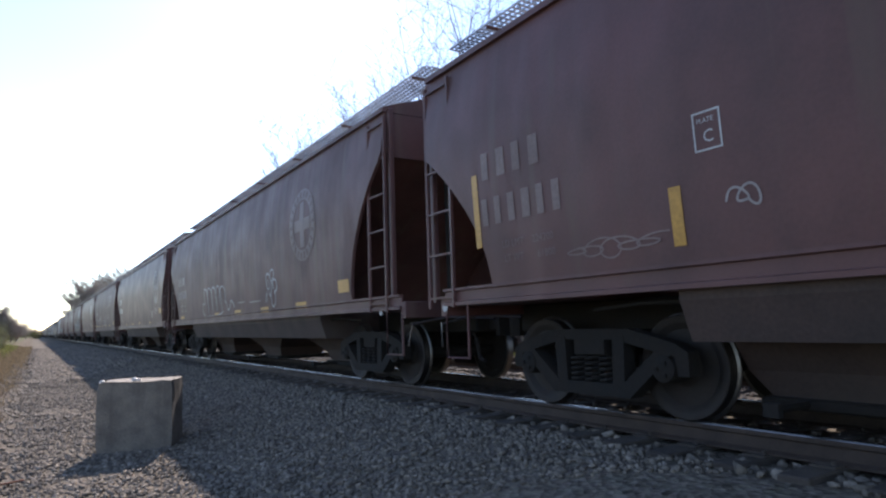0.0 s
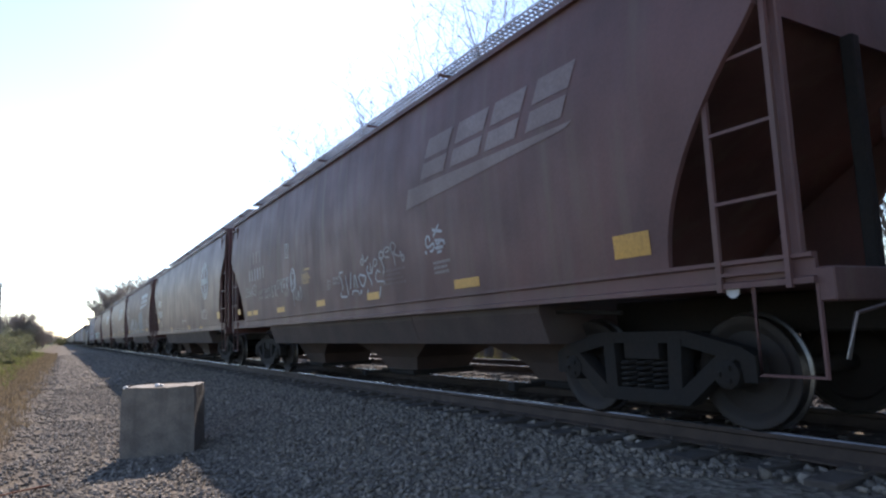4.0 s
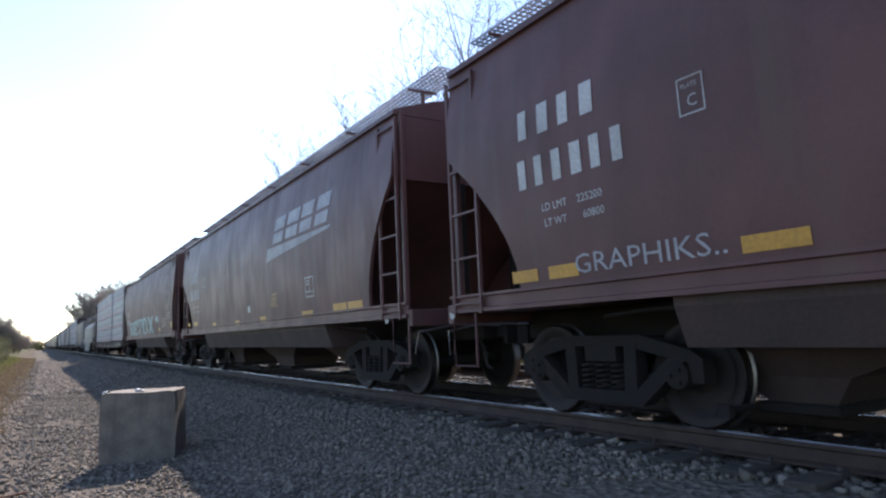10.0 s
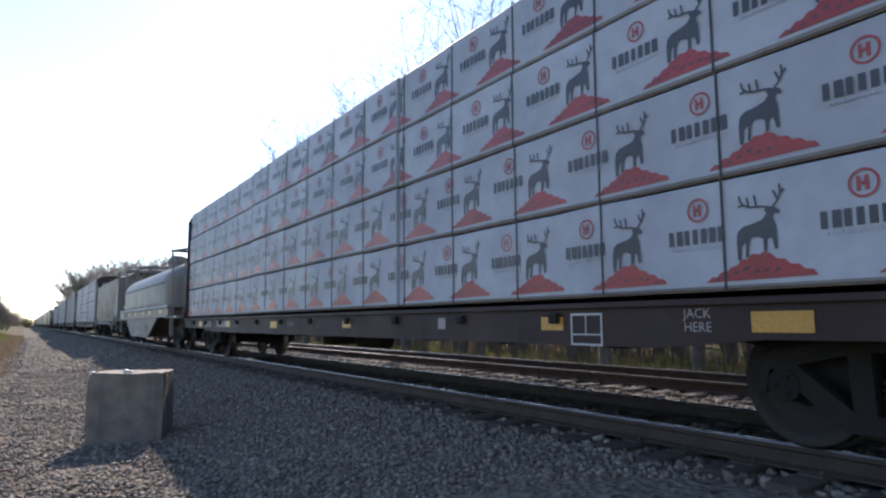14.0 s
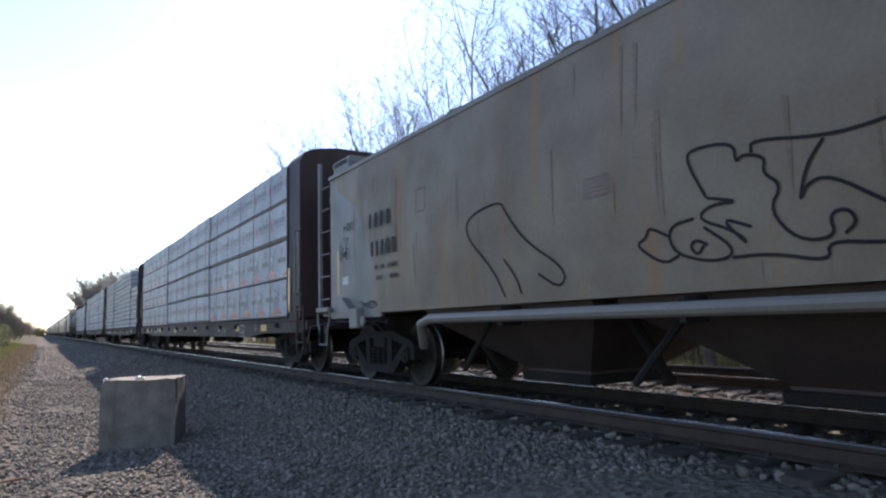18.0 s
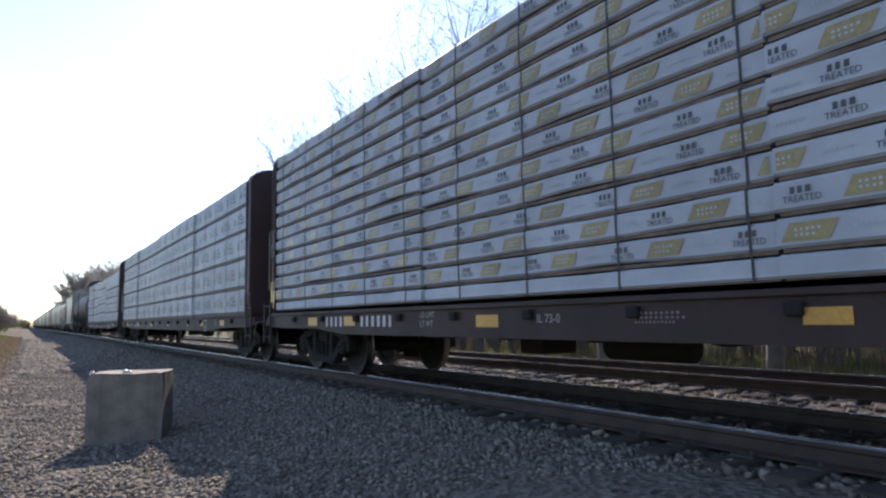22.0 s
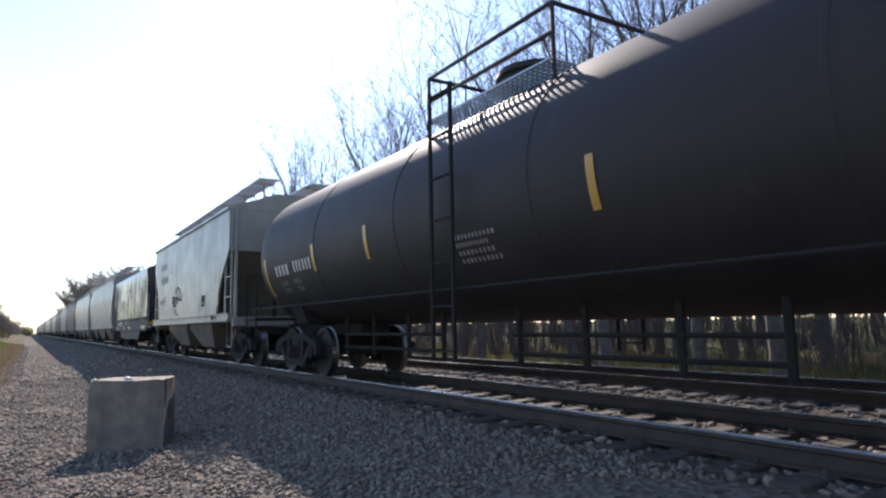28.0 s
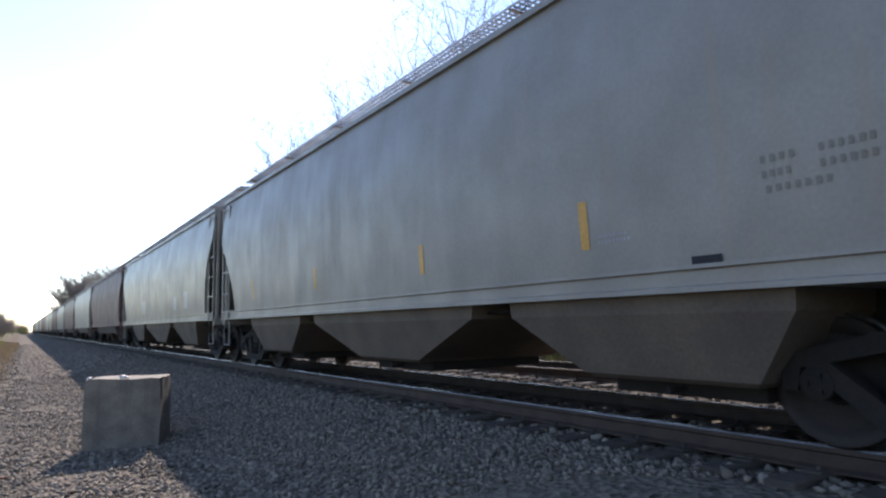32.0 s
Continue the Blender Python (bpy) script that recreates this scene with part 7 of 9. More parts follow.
    spray(o, 0.036, [(3.49, 1.84), (3.54, 1.89), (3.67, 1.89), (3.79, 1.79), (3.86, 1.6), (3.84, 1.45), (3.74, 1.27)], [(3.73, 2.02), (3.6, 2.0), (3.61, 2.17), (3.73, 2.27), (3.84, 2.21), (3.86, 2.08), (3.79, 2.0), (3.73, 2.02)], [(3.87, 1.85), (3.93, 1.97), (4, 1.9), (3.95, 1.82), (3.87, 1.85)], [(1.28, 1.81), (1.23, 1.9), (1.28, 1.99), (1.41, 1.96), (1.37, 1.87), (1.28, 1.81)])
    o.put("sprayed_outline", f, HS, PALEBLUE, 0.010, "pale blue sprayed outline")
    Paint().rect(2.87, 1.67, 0.14, 0.13).put("dark_panel", f, HS, SPRAYBLK, 0.013)
    Paint().text("CLOSE HOPPER SLIDES", 3.18, 1.79, 0.05, 0.56).text("AND LOCK LATCHES", 3.2, 1.71, 0.05, 0.5).text("BEFORE MOVING CAR", 3.2, 1.63, 0.05, 0.54).put("service_stencil", f, HS, FADED, 0.014)
    data_lines(Paint(), 3.75, 1.7, 2, 0.75, 0.018, 6).put("data_stencil", f, HS, GHOST, 0.006)
    spray(Paint(), 0.027, [(3.95, 1.62), (3.98, 1.52), (4.05, 1.6), (4.08, 1.51), (4.15, 1.62)], [(4.24, 1.62), (4.15, 1.62), (4.17, 1.51), (4.25, 1.52)], [(4.16, 1.57), (4.24, 1.57)], [(4.37, 1.63), (4.28, 1.62), (4.29, 1.51), (4.37, 1.52)], [(4.28, 1.57), (4.36, 1.58)], [(4.39, 1.63), (4.4, 1.53), (4.48, 1.56), (4.47, 1.61), (4.39, 1.63)],
          [(4.01, 1.46), (3.96, 1.37), (4.09, 1.38)], [(4.06, 1.43), (4.08, 1.29)], [(4.13, 1.42), (4.21, 1.45), (4.23, 1.4), (4.11, 1.31), (4.25, 1.31)], [(4.33, 1.43), (4.27, 1.38), (4.31, 1.29), (4.43, 1.33), (4.44, 1.41), (4.37, 1.43)]).put("spray_tag", f, HS, SPRAY, 0.007, "white sprayed block letters and number")
    spray(Paint(), 0.02, [(5.01, 1.36), (5.14, 1.37), (5.02, 1.3), (5.14, 1.3)], [(5.16, 1.35), (5.14, 1.3), (5.21, 1.29), (5.22, 1.35), (5.16, 1.35)], [(5.23, 1.29), (5.25, 1.35), (5.29, 1.28), (5.32, 1.35)], [(5.34, 1.33), (5.33, 1.28), (5.41, 1.28), (5.43, 1.34), (5.34, 1.33)], [(5.36, 1.29), (5.42, 1.35)],
          [(5.46, 1.35), (5.54, 1.35)], [(5.49, 1.35), (5.48, 1.29)], [(5.44, 1.28), (5.63, 1.27)], [(4.92, 1.28), (5.01, 1.28), (5.27, 1.27)]).put("chalk_tag", f, HS, SPRAY, 0.007, "white marker lettering")
    spray(Paint(), 0.042, [(5.62, 1.9), (5.77, 1.92), (5.89, 1.83), (5.84, 1.72), (5.67, 1.71), (5.94, 1.55)], [(5.65, 1.86), (5.63, 1.58)], [(5.94, 1.84), (5.95, 1.57)], [(6.09, 1.84), (5.98, 1.69), (6.11, 1.57)],
          [(6.1, 1.55), (6.16, 1.77), (6.26, 1.88), (6.33, 1.82), (6.32, 1.67), (6.14, 1.65), (6.38, 1.63), (6.44, 1.67), (6.38, 1.54), (6.21, 1.51), (6.14, 1.59)]).put("spray_tag", f, HS, SPRAY, 0.007, "tall white sprayed letters")
    spray(Paint(), 0.034, [(6.67, 2.85), (6.77, 2.85), (6.92, 2.73), (7.03, 2.62), (6.86, 2.69), (6.69, 2.8)], [(7.01, 2.92), (7.01, 2.7), (6.98, 2.52), (6.9, 2.43)], [(7, 2.56), (7.05, 2.41)], [(6.89, 2.97), (6.97, 2.75), (7.19, 2.58)], [(7.18, 2.9), (7.3, 2.75), (7.32, 2.68)], [(6.73, 2.56), (6.71, 2.44)]).put("spray_tag", f, HS, SPRAY, 0.007, "thin white sprayed swirl")
    spray(Paint(), 0.014, [(4.75, 1.52), (4.85, 1.56), (4.92, 1.5), (5, 1.55)], [(4.73, 1.46), (4.92, 1.47)], [(4.98, 1.6), (5.1, 1.5), (5.16, 1.6), (5.24, 1.52)], [(5.05, 1.48), (5.25, 1.5)]).put("chalk_tag", f, HS, FADED, 0.007)
    yellow(f, HS, [(1.38, 1.45, 0.44, 0.11), (3.52, 1.45, 0.44, 0.11), (-2.49, 1.43, 0.46, 0.12), (-4.9, 1.45, 0.95, 0.12), (-0.38, 1.43, 0.46, 0.12), (5.7, 1.42, 0.85, 0.12)], lift=0.028)
    stencil_box(f, HS, 4.7, 1.63, WHITE, 0.4, 0.29)
    Paint().text("EX W 10-8  H  4-9", 5.18, 1.95, 0.06, 0.44).text("I  W  8-4  H 15-1", 5.19, 1.86, 0.06, 0.44).text("CU FT 5415", 5.21, 1.77, 0.06, 0.26).put("data_stencil", f, HS, WHITE, 0.006)
    data_lines(Paint().ring(5.3, 1.66, 0.085, 0.012, 24), 5.26, 1.63, 3, 0.08, 0.014, 3).put("round_stamp", f, HS, FADED, 0.006)
    Paint().ring(6.63, 1.81, 0.07, 0.012, 18).put("round_stamp", f, HS, FADED, 0.006)
    g = TRAIN["g"]
    swoosh(g, HS, 2.32, 2.46, SPRAY)
    stencil_box(g, HS, 4.62, 1.6, WHITE, 0.5, 0.36)
    data_lines(Paint(), 5.25, 2.05, 3, 0.5, 0.05, 1).put("data_stencil", g, HS, WHITE, 0.006)
    data_lines(Paint(), 5.75, 2.08, 2, 0.4, 0.05, 3).put("data_stencil", g, HS, WHITE, 0.006)
    data_lines(Paint(), 5.3, 1.68, 2, 0.8, 0.04, 5).put("data_stencil", g, HS, FADED, 0.006)
    Paint().rect(5.95, 1.62, 0.3, 0.11).put("card_holder", g, HS, WHITE, 0.006)
    Paint().text("2 INCH HF", 6.42, 1.68, 0.05).text("COMP. SHOES", 6.36, 1.58, 0.05).put("brake_stencil", g, HS, WHITE, 0.006)
    p = Paint().text("PULL", 6.13, 1.20, 0.035)
    p.ring(6.2, 1.14, 0.11, 0.012, 20).put("pull_ring_stencil", g, flat(1.515), WHITE, 0.006)
    Paint().text("LIFT AND", 6.45, 1.12, 0.035).text("JACK HERE", 6.47, 1.06, 0.035).put("jacking_stencil", g, flat(1.515), FADED, 0.006)
    yellow(g, HS, [(5.93, 1.39, 0.42, 0.12), (6.5, 1.39, 0.5, 0.12), (3.95, 1.39, 0.46, 0.11), (1.4, 1.40, 0.47, 0.11), (-1.5, 1.4), (-3.3, 1.41, 0.48, 0.12), (-5.35, 1.41, 0.4, 0.12), (-5.91, 1.41, 0.4, 0.12)])
    spray(Paint(), 0.03, [(2.38, 1.86), (2.29, 1.79), (2.35, 1.6), (2.45, 1.61), (2.47, 1.82), (2.5, 1.56), (2.55, 1.68), (2.56, 1.55), (2.63, 1.68), (2.64, 1.55), (2.7, 1.67), (2.76, 1.64), (2.73, 1.53), (2.84, 1.58), (2.87, 1.72), (2.77, 1.61), (2.85, 1.53), (2.93, 1.53)], [(2.54, 1.96), (2.56, 1.8)]).put("chalk_tag", g, HS, SPRAY, 0.007, "white sprayed script word")
    spray(Paint(), 0.034, [(3.53, 2.03), (3.51, 1.98), (3.68, 1.95), (3.68, 1.8), (3.6, 1.74), (3.5, 1.83), (3.51, 1.89), (3.62, 1.87), (3.66, 1.74)], [(3.69, 1.93), (3.75, 2.0), (3.83, 1.98), (3.82, 1.83), (3.71, 1.79), (3.69, 1.86)],
          [(3.86, 1.95), (3.95, 1.98), (3.98, 1.88), (3.9, 1.8), (3.84, 1.87), (3.87, 1.76), (3.92, 1.73), (4.06, 1.91), (4.16, 1.84), (4.07, 1.82), (4.16, 1.76), (4.08, 1.72), (3.99, 1.76)], [(4.06, 1.69), (4.16, 1.65), (4.11, 1.57), (4.04, 1.62), (4.1, 1.65)], [(3.73, 1.73), (3.83, 1.67), (3.9, 1.6), (3.78, 1.62)], [(3.65, 2.09), (3.65, 2.04)]).put("spray_tag", g, HS, SPRAY, 0.007, "looping white sprayed tag")
    data_lines(Paint(), 2.95, 1.65, 3, 0.44, 0.03, 7).put("data_stencil", g, HS, FADED, 0.006)
    data_lines(Paint(), 3.9, 1.63, 2, 0.44, 0.022, 9).put("data_stencil", g, HS, GHOST, 0.006)
    data_lines(Paint().text("WARNING", 1.53, 1.98, 0.075, 0.47), 1.38, 1.67, 4, 0.8, 0.045, 6).put("warning_stencil", g, HS, YELLOW, 0.006, "yellow warning stencil")
    marks(g, HS, -5.85, 2.26, WHITE, limit=("225200", "60800"), w=1.5)
    plate_c(g, HS, -3.95, 2.42, WHITE)
    Paint().text("GRAPHIKS..", -5.2, 1.37, 0.17, 1.55).put("chalk_tag", g, HS, SPRAY, 0.007, "white chalk graffiti word")
    data_lines(Paint(), -2.0, 2.2, 3, 0.8, 0.05, 2).put("data_stencil", g, HS, WHITE, 0.006)
    h = TRAIN["h"]
    swoosh(h, HS, 2.28, 2.50, SPRAY, 3.5)
    data_lines(Paint().text("WARNING", 2.5, 1.76, 0.05), 2.42, 1.7, 5, 0.42, 0.022, 4).put("warning_stencil", h, HS, YELLOW, 0.006)
    Paint().rect(0.62, 1.5, 0.2, 0.14).put("card_holder", h, HS, WHITE, 0.006)
    yellow(h, HS, [(1.75, 1.31, 0.45, 0.12), (-0.39, 1.30, 0.4, 0.11), (-2.8, 1.32, 0.4, 0.11), (-5.3, 1.42), (-6.4, 1.42), (4.5, 1.31), (6.0, 1.36), (6.6, 1.36)])
    marks(h, HS, -5.8, 2.15, WHITE, limit=("224600", "61400"))
    plate_c(h, HS, -4.0, 2.42, WHITE)
    stencil_box(h, HS, 4.5, 1.6, WHITE)
    i = TRAIN["i"]
    emblem(i, HS, 6.2, 2.75, 0.66, GHOST)
    big = Paint()

    def block(s, pieces):
        for x0, z0, x1, z1 in pieces:
            big.poly([(s + x0 + rng.uniform(-0.03, 0.03), z0), (s + x1 + rng.uniform(-0.03, 0.03), z0), (s + x1 + rng.uniform(-0.05, 0.05), z1), (s + x0 + rng.uniform(-0.05, 0.05), z1)])

    block(-5.3, [(0.0, 1.25, 0.5, 1.96), (0.5, 1.86, 1.2, 1.96), (0.5, 1.56, 1.2, 1.66), (0.95, 1.66, 1.35, 1.86), (0.85, 1.25, 1.4, 1.56)])
    block(-3.85, [(0.0, 1.25, 0.55, 1.96), (0.55, 1.80, 1.55, 2.0), (0.55, 1.56, 1.1, 1.68), (0.55, 1.25, 1.6, 1.42), (1.25, 1.68, 1.58, 1.80), (1.35, 1.42, 1.62, 1.52)])
    block(-2.2, [(0.0, 1.90, 1.5, 2.02), (0.0, 1.66, 0.27, 1.90), (0.6, 1.35, 0.95, 1.90), (0.45, 1.25, 1.1, 1.35), (1.2, 1.60, 1.5, 1.90)])
    block(-0.57, [(0.0, 1.25, 0.5, 2.02), (0.5, 1.88, 1.2, 2.03), (0.5, 1.25, 1.2, 1.40), (1.0, 1.40, 1.5, 1.88)])
    for x0, x1 in ((1.1, 2.3), (2.3, 1.1)):
        big.poly([(x0, 1.25), (x0 + 0.5, 1.25), (x1 + 0.5, 2.02), (x1, 2.02)])
    big.put("sprayed_letters", i, HS, CYAN, 0.007, "huge pale cyan sprayed block letters")
    Paint().rect(-5.2, 1.26, 1.4, 0.06).rect(-3.7, 1.26, 1.4, 0.06).rect(-1.7, 1.26, 0.6, 0.08).rect(-0.5, 1.26, 1.3, 0.1).put("spray_highlight", i, HS, SPRAY, 0.009)
    Paint().poly([(3.25, 1.85), (3.5, 2.02), (3.5, 1.92), (4.05, 1.95), (4.05, 1.72), (3.5, 1.76), (3.5, 1.66)]).put("sprayed_arrow", i, HS, CYAN, 0.007)
    stencil_box(i, HS, 4.85, 1.5, WHITE, 0.5, 0.32)
    Paint().ring(5.62, 1.66, 0.14, 0.03, 18).put("small_ring_stencil", i, HS, WHITE, 0.006)
    data_lines(Paint(), 6.2, 1.95, 3, 0.7, 0.05, 2).put("data_stencil", i, HS, FADED, 0.006)
    Paint().bars(4, -6.6, 2.25, 1.3, 0.3, fill=0.55, seed=3).put("reporting_mark", i, HS, FADED, 0.006)
    Paint().bars(6, -6.6, 1.85, 1.3, 0.28, seed=6).put("reporting_mark", i, HS, FADED, 0.006)
    yellow(i, HS, [(-3.9, 1.45, 0.5, 0.12), (-1.7, 1.46, 0.55, 0.14), (0.9, 1.46, 0.4, 0.12), (4.2, 1.42, 0.4, 0.12), (7.0, 1.53, 0.4, 0.2)])


paint_hoppers()
for key in "abcdefghi":
    car = TRAIN[key]
    for sgn in (-1, 1):
        Paint().disc(sgn * (car["half"] - 0.85), 1.09, 0.055).put("white_disc", car, flat(1.475), WHITE, 0.006)


def paint_others():
    k = TRAIN["k"]
    ks = flat(1.585)
    Paint().bars(3, -5.1, 1.25, 0.62, 0.16, fill=0.5, seed=2).bars(6, -4.35, 1.25, 0.92, 0.16, fill=0.5, seed=4).put("reporting_mark", k, ks, DARKINK, 0.004)
    Paint().text("LD LMT", -2.25, 1.37, 0.068).text("LT WT", -2.24, 1.26, 0.068).text("42750", -1.78, 1.37, 0.068).put("load_stencil", k, ks, DARKINK, 0.004)
    yellow(k, ks, [(-5.8, 1.34, 0.55, 0.13), (-3.2, 1.34, 0.45, 0.13), (-1.18, 1.34, 0.45, 0.12), (1.06, 1.34, 0.45, 0.12), (2.75, 1.34, 0.6, 0.13), (5.2, 1.34, 0.5, 0.13)])
    yellow(k, flat(1.555), [(-5.3, 1.72, 0.4, 0.12)])
    data_lines(Paint(), 1.55, 1.42, 2, 0.8, 0.05, 3).put("data_stencil", k, ks, DARKINK, 0.004)
    low = flat(1.555)
    fill, line = Paint(), Paint()
    for n, (c, wd, zb, ht) in enumerate(((-1.28, 0.38, 0.44, 0.6), (-0.86, 0.46, 0.42, 0.64), (-0.42, 0.42, 0.46, 0.68), (0.06, 0.5, 0.44, 0.66), (0.56, 0.5, 0.46, 0.54), (0.98, 0.4, 0.5, 0.42))):
        out = [(c - wd * 0.5, zb), (c - wd * 0.55, zb + ht * 0.55), (c - wd * 0.3, zb + ht), (c + wd * 0.1, zb + ht * 1.02), (c + wd * 0.42, zb + ht * 0.8), (c + wd * 0.22, zb + ht * 0.55), (c + wd * 0.5, zb + ht * 0.4), (c + wd * 0.42, zb + 0.02), (c, zb - 0.02)]
        fill.on(0.0006 * n).poly(out)
        line.on(0.0006 * n + 0.0003).stroke(out + out[:1], 0.028)
        line.stroke([(c - wd * 0.2, zb + ht * 0.3), (c, zb + ht * 0.62), (c + wd * 0.15, zb + ht * 0.35), (c - wd * 0.05, zb + ht * 0.28)], 0.022)
    for n in range(4):
        line.on(0.004).stroke([(1.0 + 0.05 * n, 0.42 + 0.02 * n), (1.08 + 0.04 * n, 0.58), (1.04 + 0.06 * n, 0.66)], 0.014)
    fill.put("faded_spray_letters", k, low, FADED, 0.004, "swollen pale grey sprayed letters")
    line.put("faded_spray_outline", k, low, RUNS, 0.005, "worn dark outlines")
    Paint().rect(1.68, 0.65, 0.31, 0.235).put("black_data_panel", k, low, DARKINK, 0.004)
    Paint().border(1.665, 0.635, 0.34, 0.265, 0.012).rect(1.88, 0.69, 0.010, 0.19).rect(1.68, 0.685, 0.31, 0.010).put("panel_rim", k, low, WHITE, 0.007)
    Paint().border(2.16, 0.76, 0.26, 0.11, 0.012).put("plate_rim", k, low, RUNS, 0.006, "small empty plate holder")
    Paint().poly([(-0.12, 1.36), (-0.02, 1.36), (-0.07, 1.46)]).poly([(-0.12, 1.72), (-0.02, 1.72), (-0.07, 1.62)]).put("triangle_mark", k, ks, RUNS, 0.004)
    rust_ = Paint()
    rr_ = random.Random(31)
    for n in range(46):
        q = -5.3 + 10.6 * n / 46
        rust_.poly([(q, 1.59), (q + 0.235, 1.59), (q + 0.235, 1.63 + rr_.uniform(0, 0.03)), (q, 1.63 + rr_.uniform(0, 0.03))])
    for _ in range(40):
        q, zt, r0 = rr_.uniform(-4.8, 4.8), rr_.uniform(1.7, 2.3), rr_.uniform(0.008, 0.03)
        rust_.poly([(q - r0, zt), (q, zt - 2.2 * r0), (q + r0, zt), (q + 0.4 * r0, zt + r0)])
    rust_.put("rust_band", k, flat(1.553), TANRUST, 0.003, "rust along the girder joint and scattered chips")
    rng = random.Random(5)
    runs = Paint()
    for _ in range(90):
        q, zt = rng.uniform(-5.4, 5.4), rng.choice((2.42, 2.40, 2.38, 2.2))
        wd, ln_ = rng.uniform(0.005, 0.016), rng.uniform(0.03, 0.4) ** 1.4
        runs.poly([(q, zt), (q + wd, zt + 0.01), (q + wd * 0.7, zt - ln_ * 0.6), (q + wd * 0.4, zt - ln_), (q + wd * 0.1, zt - ln_ * 0.5)])
    runs.put("rust_run", k, flat(1.553), RUNS, 0.003, "rust runs below the seam")
    low_runs = Paint()
    for _ in range(30):
        q, zt = rng.uniform(-2.9, 2.9), rng.uniform(0.75, 1.1)
        wd, ln_ = rng.uniform(0.008, 0.025), rng.uniform(0.05, 0.3)
        low_runs.poly([(q, zt), (q + wd, zt + 0.01), (q + wd * 0.7, zt - ln_ * 0.6), (q + wd * 0.4, zt - ln_), (q + wd * 0.1, zt - ln_ * 0.5)])
    low_runs.put("rust_run", k, flat(1.555), RUNS, 0.003)
    bs_ = flat(1.46)
    for key, mk in (("j", -6.5), ("m", -6.2), ("n", -5.0), ("o", -7.0), ("p", -5.6)):
        c = TRAIN[key]
        hf = c["half"]
        yellow(c, bs_, [(hf - 3.1, 0.9, 0.42, 0.14), (hf - 5.3, 0.89, 0.3, 0.12), (1.5, 0.89, 0.3, 0.11), (-2.0, 0.88, 0.4, 0.13), (-5.5, 0.9, 0.4, 0.14), (-hf + 3.0, 0.9, 0.4, 0.14)])
        Paint().border(hf - 5.05, 0.70, 0.38, 0.28, 0.018).rect(hf - 4.87, 0.80, 0.012, 0.17).rect(hf - 5.04, 0.79, 0.36, 0.012).put("service_stencil", c, bs_, WHITE, 0.006)
        Paint().text("JACK", hf - 3.85, 0.93, 0.07).text("HERE", hf - 3.85, 0.83, 0.07).text("IL 73-0", -1.2, 0.86, 0.08).put("jacking_stencil", c, bs_, FADED, 0.006)
        data_lines(Paint(), 0.0, 0.92, 3, 0.5, 0.02, 4).put("warning_stencil", c, bs_, GHOST, 0.006)
        Paint().rect(hf - 7.3, 0.83, 0.16, 0.13).put("card_board", c, bs_, FADED, 0.006)
        Paint().bars(4, -hf + 3.6, 0.82, 0.72, 0.15, fill=0.5, seed=2).bars(6, -hf + 4.9, 0.82, 1.05, 0.15, fill=0.5, seed=4).put("reporting_mark", c, bs_, WHITE, 0.006)
        Paint().text("LD LMT", -hf + 6.6, 0.93, 0.07).text("LT WT", -hf + 6.6, 0.82, 0.07).put("load_stencil", c, bs_, FADED, 0.006)
    n_ = TRAIN["n"]
    Paint().border(-9.25, 2.2, 0.21, 0.24, 0.014).text("PLATE", -9.22, 2.36, 0.035).text("C", -9.19, 2.25, 0.09).put("plate_stencil", n_, flat(1.466), WHITE, 0.004)
    Paint().rect(-9.24, 1.18, 0.09, 0.52).rect(-9.12, 1.18, 0.09, 0.52).put("yellow_edge_strip", n_, flat(1.466), YELLOW, 0.004)
    m_ = TRAIN["m"]
    Paint().text("IH 71-5", 4.45, 0.91, 0.07).text("IL 73-0", 4.45, 0.81, 0.07).text("L 75-0", 5.1, 0.82, 0.085).put("width_stencil", m_, bs_, FADED, 0.006)
    data_lines(Paint(), 3.05, 0.94, 4, 0.4, 0.018, 5).put("warning_stencil", m_, bs_, GHOST, 0.006)
    Paint().rect(10.45, 1.2, 0.1, 0.85).put("yellow_edge_strip", m_, flat(1.466), YELLOW, 0.004)
    Paint().ring(10.44, 1.26, 0.07, 0.022).put("white_ring", m_, flat(1.466), GHOST, 0.006)
    p_ = TRAIN["p"]
    Paint().border(4.85, 0.66, 0.62, 0.36, 0.02).rect(5.14, 0.77, 0.014, 0.23).rect(4.87, 0.75, 0.58, 0.014).rect(3.85, 0.80, 0.30, 0.05).put("service_stencil", p_, bs_, FADED, 0.008)
    Paint().rect(p_["half"] - 1.1, 1.55, 0.11, 0.42).put("yellow_edge_strip", p_, flat(1.466), YELLOW, 0.004)
    l = TRAIN["l"]
    ls = lambda z: 1.52 + 0.075 * math.sin(math.pi * min(1.0, (z - 1.08) / 2.28 * 0.9 + 0.08))
    p = Paint()
